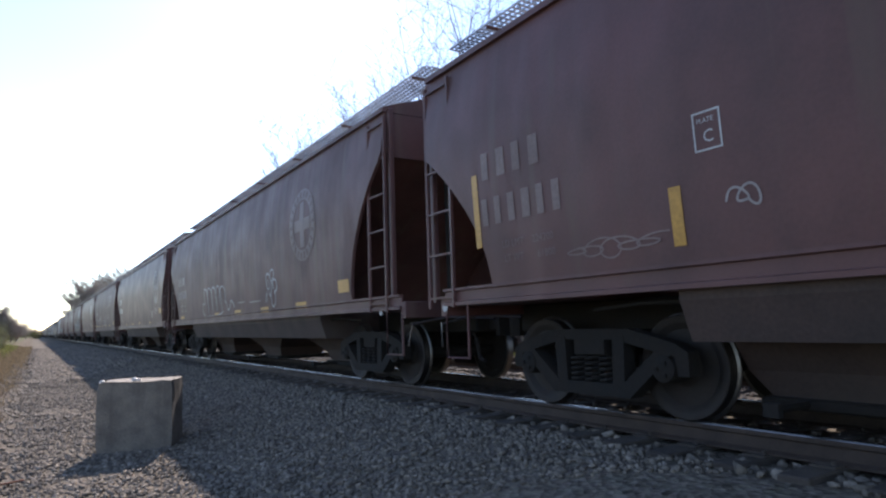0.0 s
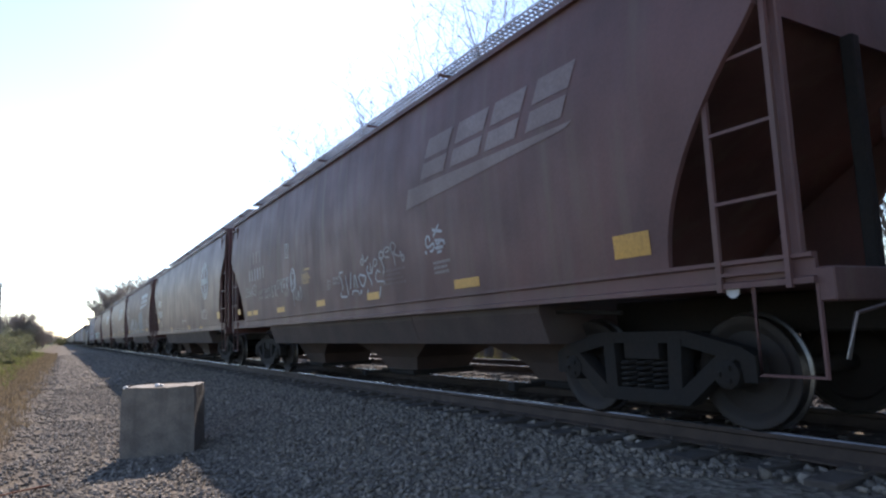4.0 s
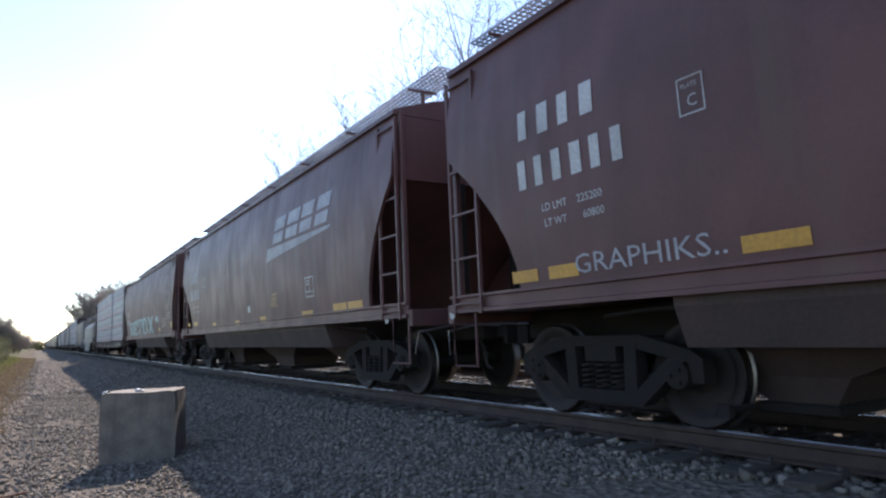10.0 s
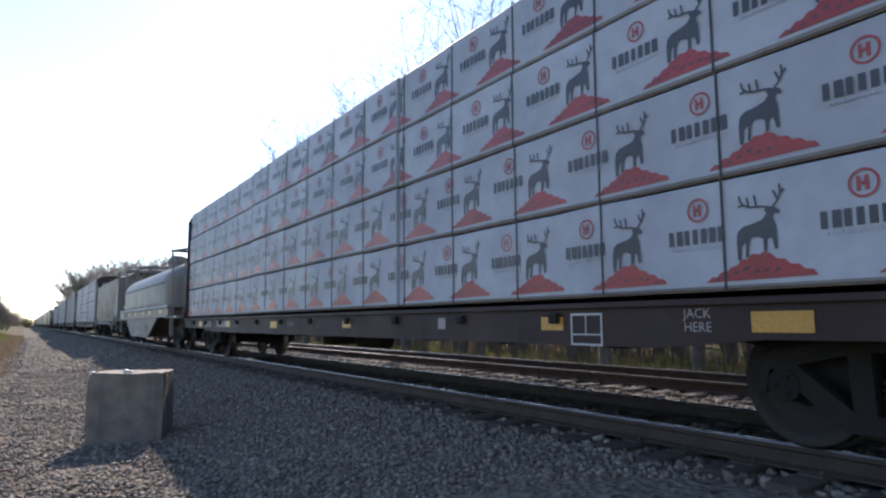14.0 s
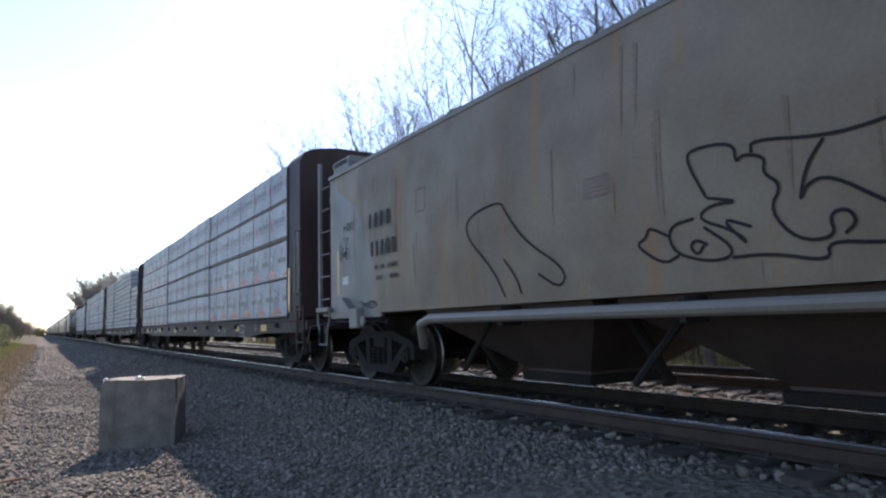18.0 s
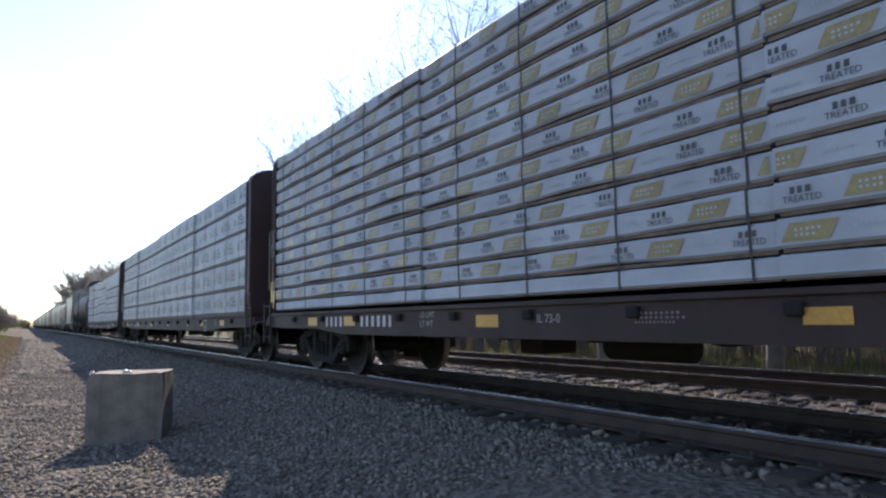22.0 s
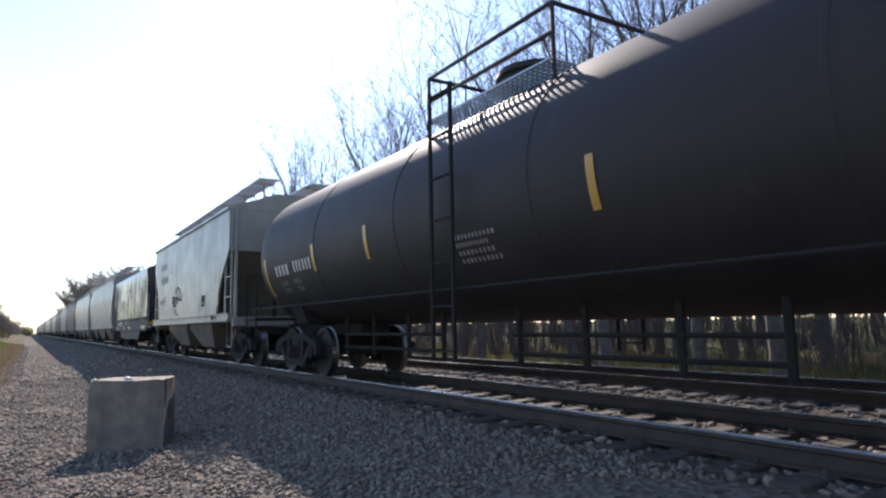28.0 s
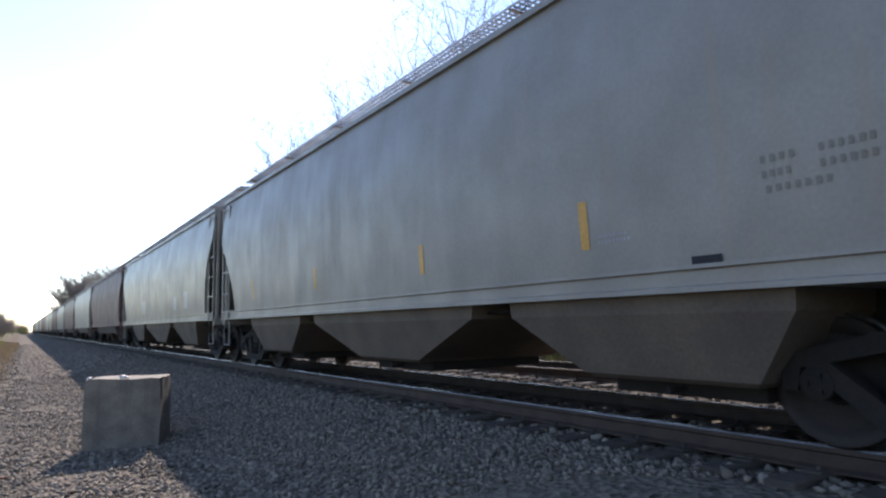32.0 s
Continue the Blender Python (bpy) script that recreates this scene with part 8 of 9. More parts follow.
    for pts in ([(1.22, 1.74), (1.08, 2.03), (1.11, 2.12), (1.47, 2.09), (1.47, 1.93), (1.52, 1.99), (1.69, 1.93), (1.65, 1.83), (1.78, 1.73), (1.67, 1.58), (1.83, 1.36), (2.07, 1.35), (2.04, 1.5), (2.15, 1.52), (2.2, 1.43), (2.12, 1.37)],
                [(1.59, 1.98), (1.59, 2.07), (2.06, 1.97), (2.39, 1.98), (2.8, 2.05)], [(2.06, 1.96), (1.94, 1.82), (1.87, 1.58), (1.93, 1.71), (2.08, 1.73), (2.36, 1.52), (2.7, 1.3)],
                [(1.22, 1.74), (1.49, 1.67), (1.24, 1.69), (1.12, 1.6), (1.42, 1.48), (1.52, 1.35), (1.3, 1.59), (1.54, 1.49)],
                [(1.1, 1.61), (0.89, 1.59), (0.86, 1.47), (0.94, 1.36), (1.18, 1.29), (1.36, 1.3), (1.38, 1.38), (1.17, 1.54)],
                [(1.19, 1.41), (1.09, 1.46), (1.04, 1.41), (1.1, 1.34), (1.16, 1.41)], [(0.88, 1.5), (0.68, 1.61), (0.65, 1.52), (0.53, 1.48), (0.79, 1.3), (0.94, 1.36)],
                [(1.37, 1.3), (1.66, 1.3), (2.02, 1.21), (2.01, 1.34), (2.33, 1.29), (2.8, 1.28)]):
        p.stroke(pts, 0.024)
    for pts in ([(-1.23, 1.15), (-1.39, 1.45), (-1.86, 1.85), (-1.8, 2.07), (-1.2, 2.15), (-1.11, 2.0), (-0.84, 1.68), (-0.28, 1.36), (-0.38, 1.18), (-0.68, 1.35)], [(-1.2, 1.54), (-1.02, 1.34), (-0.96, 1.17)]):
        p.stroke(pts, 0.024)
    p.put("sprayed_outline", l, ls, SPRAYBLK, 0.007, "loose black sprayed outline")
    streaks = Paint()
    for _ in range(40):
        q, zt, wd = rng.uniform(-5.4, 5.4), rng.uniform(1.9, 3.3), rng.uniform(0.012, 0.06)
        ln_ = rng.uniform(0.2, 0.9)
        streaks.poly([(q, zt), (q + wd, zt - 0.02), (q + wd * 0.8, zt - ln_ * 0.6), (q + wd * 0.45, zt - ln_), (q + wd * 0.15, zt - ln_ * 0.5)])
    streaks.put("rust_streak", l, ls, TANRUST, 0.004, "faint rust streaks")
    drips = Paint()
    for _ in range(46):
        q, ln_ = rng.uniform(-4.6, 4.6), rng.uniform(0.05, 0.2)
        drips.poly([(q, 1.28), (q + 0.012, 1.28), (q + 0.008, 1.28 - ln_), (q + 0.006, 1.28 - ln_)])
    drips.put("paint_drip", l, ls, OLDWHITE, 0.004, "pale drips above the sill")
    Paint().bars(4, -4.36, 2.28, 0.74, 0.21, fill=0.55, seed=5).bars(5, -4.3, 1.87, 0.82, 0.21, fill=0.6, seed=8).put("reporting_mark", l, ls, DARKINK, 0.006)
    Paint().bars(2, -4.2, 1.68, 0.13, 0.06, seed=2).bars(3, -4.03, 1.68, 0.16, 0.06, seed=3).bars(6, -3.8, 1.68, 0.28, 0.06, seed=4).bars(4, -4.17, 1.53, 0.2, 0.06, seed=5).bars(5, -3.75, 1.53, 0.24, 0.06, seed=6).put("load_stencil", l, ls, DARKINK, 0.006)
    Paint().border(-2.98, 2.3, 0.24, 0.3, 0.014).put("plate_stencil", l, ls, RUNS, 0.006)
    cp_ = flat(1.50)
    yellow(l, cp_, [(5.88, 1.75, 0.07, 0.78), (-5.72, 1.75, 0.06, 0.7)], lift=0.006)
    tag_word(Paint(), "KBDR", 4.55, 1.36, 0.55, 0.16, 0.013, 0.25).put("marker_tag", l, cp_, SPRAYBLK, 0.007, "thin black marker tag")
    tag_word(tag_scribble(Paint(), 5.2, 1.42, 0.3, 0.1, 5, 0.01, 4), "NNBH", 4.5, 1.12, 0.3, 0.13, 0.012).put("marker_tag", l, cp_, SPRAYBLK, 0.006)
    tag_word(tag_scribble(Paint(), -5.7, 1.92, 0.42, 0.2, 15, 0.014, 5), "AZT", -5.68, 2.1, 0.36, 0.2, 0.016, 0.2).put("marker_tag", l, cp_, SPRAYBLK, 0.006)
    tag_word(Paint(), "NAKE", -5.5, 2.38, 0.5, 0.14, 0.02, 0.1).put("marker_tag", l, cp_, SPRAYBLK, 0.006)
    tag_scribble(Paint(), -4.9, 1.14, 0.7, 0.12, 25, 0.013, 6).put("marker_tag", l, cp_, SPRAYBLK, 0.012)
    Paint().rect(-5.55, 1.55, 0.22, 0.12).put("faded_plate", l, cp_, INK_GREY, 0.006)
    data_lines(Paint(), 0.0, 2.1, 5, 0.4, 0.022, 3).put("data_stencil", l, ls, GHOST, 0.006)
    pp = Mb()
    pp.tube([(-1.5, -4.4, 0.62), (-1.62, -4.2, 0.90), (-1.64, -3.9, 0.96), (-1.64, 2.6, 0.96), (-1.6, 2.9, 0.9), (-1.45, 3.1, 0.62)], 0.058, 10)
    part("unloading_pipe", pp, OLDWHITE, l, "pale horizontal unloading pipe")
    for y in (-2.6, 0.0, 2.6):
        st = Mb()
        st.tube([(-1.25, y, 1.1), (-0.6, y, 0.3)], 0.05, 6)
        st.tube([(-1.3, y - 0.9, 1.08), (-1.3, y - 0.2, 0.35)], 0.035, 6)
        part("bay_strut", st, UNDER, l)
    for y in (-3.2, -1.0, 1.2):
        br = Mb()
        br.box(-1.66, y - 0.03, 0.86, -1.40, y + 0.03, 1.06)
        part("pipe_bracket", br, UNDER, l)
    q = TRAIN["q"]
    ts = lambda z: math.sqrt(max(0.01, 1.46 ** 2 - (z - 2.40) ** 2))
    Paint().bars(4, -6.48, 1.94, 0.80, 0.2, fill=0.6, seed=1).bars(6, -5.46, 1.96, 0.95, 0.2, fill=0.62, seed=5).put("reporting_mark", q, ts, WHITE, 0.008)
    Paint().text("LD LMT", -6.36, 1.74, 0.085).text("190500", -5.66, 1.75, 0.085).text("LT WT", -6.33, 1.60, 0.085).text("72500", -5.58, 1.61, 0.085).put("load_stencil", q, ts, FADED, 0.008)
    for s, z0, h in ((-2.3, 1.9, 0.5), (-4.42, 1.9, 0.46), (-7.1, 1.56, 0.78), (2.3, 1.9, 0.5), (5.0, 1.9, 0.5), (7.2, 1.9, 0.6)):
        yellow(q, ts, [(s, z0 + h / 2, 0.1, h)])
    data_lines(Paint(), 0.0, 1.9, 4, 0.8, 0.05, 2).put("data_stencil", q, ts, FADED, 0.008)
    for y0 in (-3.5, 1.5):
        for z in (0.78, 0.55):
            rig = Mb()
            rig.tube([(-0.6, y0, z), (-0.6, y0 + 3.4, z)], 0.03, 6)
            part("brake_rod", rig, UNDER, q)
        for y in (0.0, 1.0, 2.2, 3.3):
            rig = Mb()
            rig.tube([(-0.6, y0 + y, 1.1), (-0.6, y0 + y, 0.42)], 0.04, 6)
            part("rod_hanger", rig, UNDER, q)
    r = TRAIN["r"]
    rs = flat(1.56)
    Paint().bars(4, -4.0, 3.02, 1.2, 0.22, 0.25, fill=0.62, seed=9).bars(6, -4.02, 2.53, 1.48, 0.24, 0.05, fill=0.62, seed=7).put("reporting_mark", r, rs, GREYINK, 0.005)
    Paint().border(-2.12, 2.82, 0.28, 0.3, 0.015).text("C", -2.04, 2.9, 0.13).put("plate_stencil", r, rs, DARKINK, 0.005)
    yellow(r, rs, [(-2.10, 1.68, 0.11, 0.40), (-4.2, 1.9, 0.09, 0.86), (0.27, 1.68, 0.09, 0.4), (2.4, 1.68, 0.11, 0.43), (4.4, 1.9, 0.09, 0.8)])
    p = Paint()
    for w, pts in ((0.06, [(-1.68, 1.86), (-1.72, 1.98), (-1.58, 2.02), (-1.46, 1.94)]), (0.055, [(-1.74, 1.78), (-1.56, 1.82), (-1.5, 1.66)]), (0.055, [(-1.58, 2.0), (-1.52, 1.74), (-1.46, 1.64)]),
                   (0.055, [(-1.48, 1.98), (-1.44, 1.78), (-1.40, 1.66), (-1.22, 1.68)]), (0.05, [(-1.46, 1.82), (-1.30, 1.86), (-1.32, 2.0)]), (0.05, [(-1.34, 1.98), (-1.30, 1.70)]),
                   (0.055, [(-1.22, 1.98), (-1.26, 1.8), (-1.2, 1.66), (-1.06, 1.7), (-1.02, 1.86), (-1.12, 1.98), (-1.22, 1.94)]), (0.05, [(-1.18, 2.1), (-1.24, 2.2), (-1.16, 2.28), (-1.08, 2.22), (-1.12, 2.1), (-1.18, 2.1)]),
                   (0.06, [(-1.0, 1.72), (-1.04, 1.98), (-0.9, 2.26), (-0.66, 2.28), (-0.56, 2.1), (-0.62, 1.86), (-0.78, 1.74), (-0.86, 1.9)]), (0.05, [(-1.06, 1.84), (-0.86, 1.98), (-0.6, 1.84), (-0.42, 1.92), (-0.36, 2.2)]),
                   (0.05, [(-0.5, 2.26), (-0.44, 1.98), (-0.3, 1.8), (-0.1, 1.86), (0.0, 2.08)]), (0.06, [(-1.34, 1.44), (-1.2, 1.54), (-0.98, 1.55), (-1.06, 1.42), (-0.88, 1.40), (-0.78, 1.42)])):
        p.on(p.layer + 0.0004).stroke(pts, w)
    p.put("sprayed_tag", r, rs, SPRAYBLK, 0.006, "thick black sprayed tag")
    mk = Paint()
    for k, (x, h) in enumerate(((-3.98, 0.26), (-3.86, 0.2), (-3.74, 0.3), (-3.6, 0.22), (-3.46, 0.36), (-3.3, 0.28), (-3.14, 0.46), (-3.0, 0.5))):
        mk.on(0.0004 * k).stroke([(x, 1.76), (x + 0.02, 1.76 + h), (x + 0.07, 1.8), (x + 0.12, 1.76 + 0.8 * h)], 0.02 + 0.006 * (k % 3))
    for k in range(3):
        mk.disc(-2.82 + 0.07 * k, 1.78, 0.02, 8)
    mk.put("marker_tag", r, rs, DARKINK, 0.008, "faded dark marker scrawl")
    Paint().text("LD LMT  203500", -3.9, 1.62, 0.08).text("LT WT    52500", -3.86, 1.46, 0.08).put("load_stencil", r, rs, GREYINK, 0.005)
    Paint().rect(-2.75, 1.6, 0.28, 0.14).put("faded_patch", r, rs, INK_GREY, 0.005)
    data_lines(Paint(), -1.5, 1.52, 3, 0.36, 0.022, 3).put("data_stencil", r, rs, INK_GREY, 0.004)
    Paint().bars(3, 3.2, 2.0, 0.16, 0.035, seed=1).bars(4, 3.22, 1.91, 0.2, 0.035, seed=2).bars(6, 3.24, 1.82, 0.3, 0.035, seed=3).bars(4, 3.6, 2.0, 0.18, 0.035, seed=4).bars(6, 3.62, 1.91, 0.28, 0.035, seed=5).bars(4, 3.3, 1.6, 0.2, 0.03, seed=6).put("data_stencil", r, rs, GREYINK, 0.005)
    Paint().rect(2.6, 1.54, 0.43, 0.31).put("black_data_panel", r, rs, DARKINK, 0.005)
    Paint().border(2.58, 1.52, 0.47, 0.35, 0.018).rect(2.81, 1.63, 0.014, 0.21).rect(2.6, 1.62, 0.43, 0.014).put("panel_rim", r, rs, WHITE, 0.008)
    sl_ = flat(1.597)
    Paint().rect(3.9, 1.16, 0.24, 0.10).put("black_plate", r, sl_, DARKINK, 0.004)
    Paint().rect(3.58, 1.15, 0.22, 0.11).put("card_holder", r, sl_, WHITE, 0.004)
    s_ = TRAIN["s"]
    cs = flat(1.605)
    p = Paint()
    for n in range(6):
        p.poly([(-3.55 + 0.02 * n, 2.06 + 0.055 * n), (-2.9 + 0.05 * n, 2.06 + 0.055 * n), (-2.85 + 0.05 * n, 2.09 + 0.055 * n), (-3.54 + 0.02 * n, 2.09 + 0.055 * n)])
    p.bars(2, -2.75, 2.08, 1.0, 0.34, 0.3, seed=4)
    p.bars(7, -3.72, 1.90, 0.85, 0.11, 0.2, seed=2).bars(8, -2.8, 1.92, 0.95, 0.11, 0.2, seed=3)
    p.put("painted_emblem", s_, cs, WHITE, 0.02)
    bs = flat(1.545)
    Paint().bars(2, -4.05, 1.18, 0.42, 0.19, seed=2).bars(6, -3.5, 1.18, 1.0, 0.19, seed=6).put("reporting_mark", s_, bs, WHITE, 0.004)
    Paint().text("LD LMT 229000", -1.25, 1.28, 0.08).text("LT WT", -1.22, 1.16, 0.08).text("57000", -0.72, 1.16, 0.08).text("40-72 INCH", -1.95, 1.34, 0.045).text("40-84 INCH", 0.08, 1.34, 0.06).text("40-90 INCH", 4.1, 1.34, 0.07).put("load_stencil", s_, bs, WHITE, 0.004)
    yellow(s_, bs, [(-4.25, 1.06, 0.5, 0.1), (-1.87, 1.06, 0.4, 0.11), (0.3, 1.06, 0.55, 0.12), (4.6, 1.06, 0.9, 0.13), (0.24, 1.46, 0.04, 0.1), (0.24, 1.22, 0.04, 0.14)])
    Paint().rect(3.9, 1.05, 0.14, 0.12).put("card_holder", s_, bs, WHITE, 0.004)
    tag_scribble(Paint(), 3.9, 1.6, 1.25, 0.26, 81, 0.03, 5).put("chalk_tag", s_, cs, SPRAY, 0.02)
    cov = Paint().text("COVERS TO BE APPLIED", -1.2, 2.95, 0.15, 1.9).text("TO CAR SERIES", -0.85, 2.72, 0.15, 1.25).bars(14, -0.95, 2.48, 1.5, 0.15, seed=3)
    me = bpy.data.meshes.new("cover_stencil")
    me.from_pydata([(x + 0.1, -(TRAIN["s"]["half"] - 1.35) - 0.092, z) for x, z in cov.v], [], cov.f)
    me.materials.append(WHITE)
    tagged(part("cover_stencil", me, WHITE, s_), kind="stuff")
    t = TRAIN["t"]
    yellow(t, HS, [(4.25, 1.73, 0.1, 0.42), (1.48, 1.69, 0.1, 0.36), (7.0, 2.0, 0.1, 0.8), (-2.0, 1.7, 0.1, 0.36), (-5.5, 1.7, 0.1, 0.4)])
    Paint().bars(4, 5.9, 1.92, 0.26, 0.05, fill=0.6, seed=2).bars(6, 6.28, 1.92, 0.35, 0.05, fill=0.6, seed=3).bars(4, 5.9, 1.82, 0.22, 0.05, fill=0.6, seed=5).bars(6, 6.28, 1.82, 0.35, 0.05, fill=0.6, seed=6).bars(7, 5.92, 1.72, 0.45, 0.05, fill=0.6, seed=4).put("data_stencil", t, HS, OLDWHITE, 0.006)
    data_lines(Paint(), 4.4, 1.6, 2, 0.4, 0.025, 3).put("data_stencil", t, HS, INK_GREY, 0.006)
    Paint().rect(5.3, 1.26, 0.25, 0.1).put("card_holder", t, HS, DARKINK, 0.012)
    u = TRAIN["u"]
    for s, w, h in ((-3.0, 0.9, 0.5), (3.6, 0.5, 0.4), (5.2, 0.6, 0.5)):
        Paint().rect(s, 1.5, w, h, 0.1).put("sprayed_patch", u, HS, INK_GREY, 0.006)
    yellow(u, HS, [(5.0, 1.7, 0.1, 0.42), (-4.0, 1.7, 0.1, 0.42)])


paint_others()


# ---- lumber loads ----
STAG = [(0.10, 0.0), (0.16, 0.0), (0.19, 0.20), (0.25, 0.27), (0.27, 0.22), (0.25, 0.03), (0.31, 0.03), (0.33, 0.22), (0.38, 0.31), (0.52, 0.31), (0.60, 0.27), (0.60, 0.10), (0.66, 0.10), (0.68, 0.27), (0.76, 0.28), (0.80, 0.11), (0.86, 0.12), (0.85, 0.34), (0.84, 0.46), (0.80, 0.56), (0.83, 0.62), (0.91, 0.60), (0.93, 0.64), (0.86, 0.70), (0.76, 0.72), (0.64, 0.69), (0.68, 0.63), (0.60, 0.55), (0.42, 0.51), (0.22, 0.48), (0.12, 0.41), (0.09, 0.28)]
HORNS = [[(0.74, 0.71), (0.56, 0.74), (0.34, 0.75), (0.2, 0.83), (0.18, 0.94)], [(0.36, 0.76), (0.33, 0.9)], [(0.5, 0.76), (0.47, 0.92)], [(0.25, 0.79), (0.15, 0.78)], [(0.8, 0.71), (0.9, 0.79), (0.96, 0.89), (0.94, 1.02)], [(0.9, 0.8), (0.83, 0.94)], [(0.95, 0.88), (1.02, 0.94)]]
MOUND = [(0.31, 0.045), (0.36, 0.10), (0.385, 0.09), (0.42, 0.14), (0.455, 0.135), (0.49, 0.18), (0.53, 0.19), (0.555, 0.235), (0.60, 0.245), (0.63, 0.285), (0.68, 0.275), (0.71, 0.30), (0.75, 0.27), (0.78, 0.225), (0.83, 0.215), (0.86, 0.17), (0.905, 0.165), (0.94, 0.12), (0.985, 0.11), (1.01, 0.06)]


def print_stag(pr, s, z, w, h):
    """Ring, word bars, a dark stag shape on a rough red mound."""
    put_at = lambda pts: [(s + w * x, z + h * y) for x, y in pts]
    pr["red"].poly(put_at(MOUND))
    # dark clefts in the mound
    for k in range(9):
        x = 0.37 + 0.065 * k
        t = 0.075 + 0.13 * (1 - abs(k - 4.2) / 5.0) * (0.5 + 0.5 * ((k * 5) % 4) / 3)
        pr["dark"].on(0.0006).poly(put_at([(x, t - 0.03), (x + 0.035, t - 0.022), (x + 0.05, t + 0.004), (x + 0.018, t - 0.006)]))
    x0, z0, a, b = s + w * 0.505, z + h * 0.235, w * 0.335, h * 0.63
    pr["dark"].on(0.0009).poly([(x0 + a * x, z0 + b * y) for x, y in STAG])
    for hn in HORNS:
        pr["dark"].stroke([(x0 + a * x, z0 + b * y) for x, y in hn], 0.015)
    pr["dark"].on(0.0)
    pr["red"].ring(s + w * 0.27, z + h * 0.76, h * 0.118, h * 0.02, 20)
    pr["red"].bars(2, s + w * 0.27 - h * 0.052, z + h * 0.70, h * 0.12, h * 0.12, fill=0.62, seed=9).rect(s + w * 0.27 - h * 0.03, z + h * 0.75, h * 0.06, h * 0.025)
    pr["dark"].bars(7, s + w * 0.04, z + h * 0.43, w * 0.43, h * 0.145, fill=0.78, seed=5)
    pr["grey"].bars(16, s + w * 0.06, z + h * 0.375, w * 0.40, h * 0.035, seed=6)


def print_ring(pr, s, z, w, h):
    pr["red"].ring(s + w * 0.14, z + h * 0.50, h * 0.20, h * 0.03, 24)
    pr["red"].bars(1, s + w * 0.14 - h * 0.08, z + h * 0.40, h * 0.17, h * 0.2, fill=0.95, seed=9)
    pr["dark"].bars(7, s + w * 0.29, z + h * 0.46, w * 0.64, h * 0.17, fill=0.55, seed=5)
    pr["dark"].bars(6, s + w * 0.38, z + h * 0.36, w * 0.50, h * 0.06, fill=0.45, seed=7)
    pr["grey"].rect(s + w * 0.36, z + h * 0.325, w * 0.52, 0.008)
    pr["grey"].bars(18, s + w * 0.37, z + h * 0.27, w * 0.5, h * 0.03, seed=8)
    pr["red"].rect(s + w * 0.78, z + h * 0.70, w * 0.1, h * 0.05).rect(s + w * 0.78, z + h * 0.77, w * 0.1, 0.012)


def print_burst(pr, s, z, w, h):
    """Twin pines, a ring of rays and three word bars in thin ruled frames."""
    for dx, k in ((0.0, 1.0), (0.035, 0.8)):
        pr["green"].on(0.0006 if dx else 0.0).poly([(s + w * (0.175 + dx + x), z + h * (0.26 + 0.48 * k * y)) for x, y in ((-0.007, 0.0), (0.007, 0.0), (0.007, 0.14), (0.05, 0.16), (0.026, 0.34), (0.04, 0.38), (0.02, 0.56), (0.03, 0.6), (0.012, 0.76), (0.0, 1.0), (-0.012, 0.76), (-0.03, 0.6), (-0.02, 0.56), (-0.04, 0.38), (-0.026, 0.34), (-0.05, 0.16), (-0.007, 0.14))])
    pr["green"].on(0.0)
    cx, cz, r = s + w * 0.44, z + h * 0.5, min(h * 0.27, w * 0.105)
    for i in range(14):
        a = 2 * math.pi * (i + 0.5) / 14
        c, d = math.cos(a), math.sin(a)
        t = r * 0.085
        pr["dark"].poly([(cx + m * c - f * t * d, cz + m * d + f * t * c) for m, f in ((r * 0.42, -0.7), (r, -1.2), (r, 1.2), (r * 0.42, 0.7))])
    th = min(h * 0.135, 0.075)
    pr["dark"].bars(3, s + w * 0.585, cz + th * 0.85, w * 0.13, th, 0.15, 0.8, seed=3)
    pr["dark"].bars(5, s + w * 0.58, cz - th * 0.5, w * 0.22, th, 0.15, 0.8, seed=4)
    pr["dark"].bars(6, s + w * 0.575, cz - th * 1.85, w * 0.26, th, 0.15, 0.8, seed=6)
    pr["grey"].border(s + w * 0.08, z + h * 0.16, w * 0.82, h * 0.68, 0.005)
    pr["grey"].rect(s + w * 0.28, z + h * 0.18, 0.005, h * 0.62)


def print_gold(pr, s, z, w, h):
    pr["gold"].poly([(s + w * 0.02, z + h * 0.16), (s + w * 0.29, z + h * 0.16), (s + w * 0.345, z + h * 0.86), (s + w * 0.075, z + h * 0.86)])
    pr["grey"].on(0.0007).bars(5, s + w * 0.10, z + h * 0.54, w * 0.16, h * 0.1, 0.1, 0.6, seed=8).bars(4, s + w * 0.10, z + h * 0.34, w * 0.13, h * 0.1, 0.1, 0.6, seed=9)
    pr["grey"].on(0.0).bars(7, s + w * 0.42, z + h * 0.44, w * 0.18, h * 0.14, fill=0.5, seed=4)
    pr["dark"].bars(3, s + w * 0.735, z + h * 0.54, w * 0.13, h * 0.26, 0.05, seed=2)
    pr["dark"].text("TREATED", s + w * 0.69, z + h * 0.22, h * 0.25, w * 0.22)


PRINTS = {"stag": print_stag, "ring": print_ring, "burst": print_burst, "gold": print_gold}
BN = [0]


PERIOD = {"stag": (1.155, 0.27), "ring": (1.14, 0.14), "burst": (1.23, 0.44), "gold": (1.14, 0.69), "plain": (1.2, 0.0)}      # repeat of the print, and where in it the mark stands


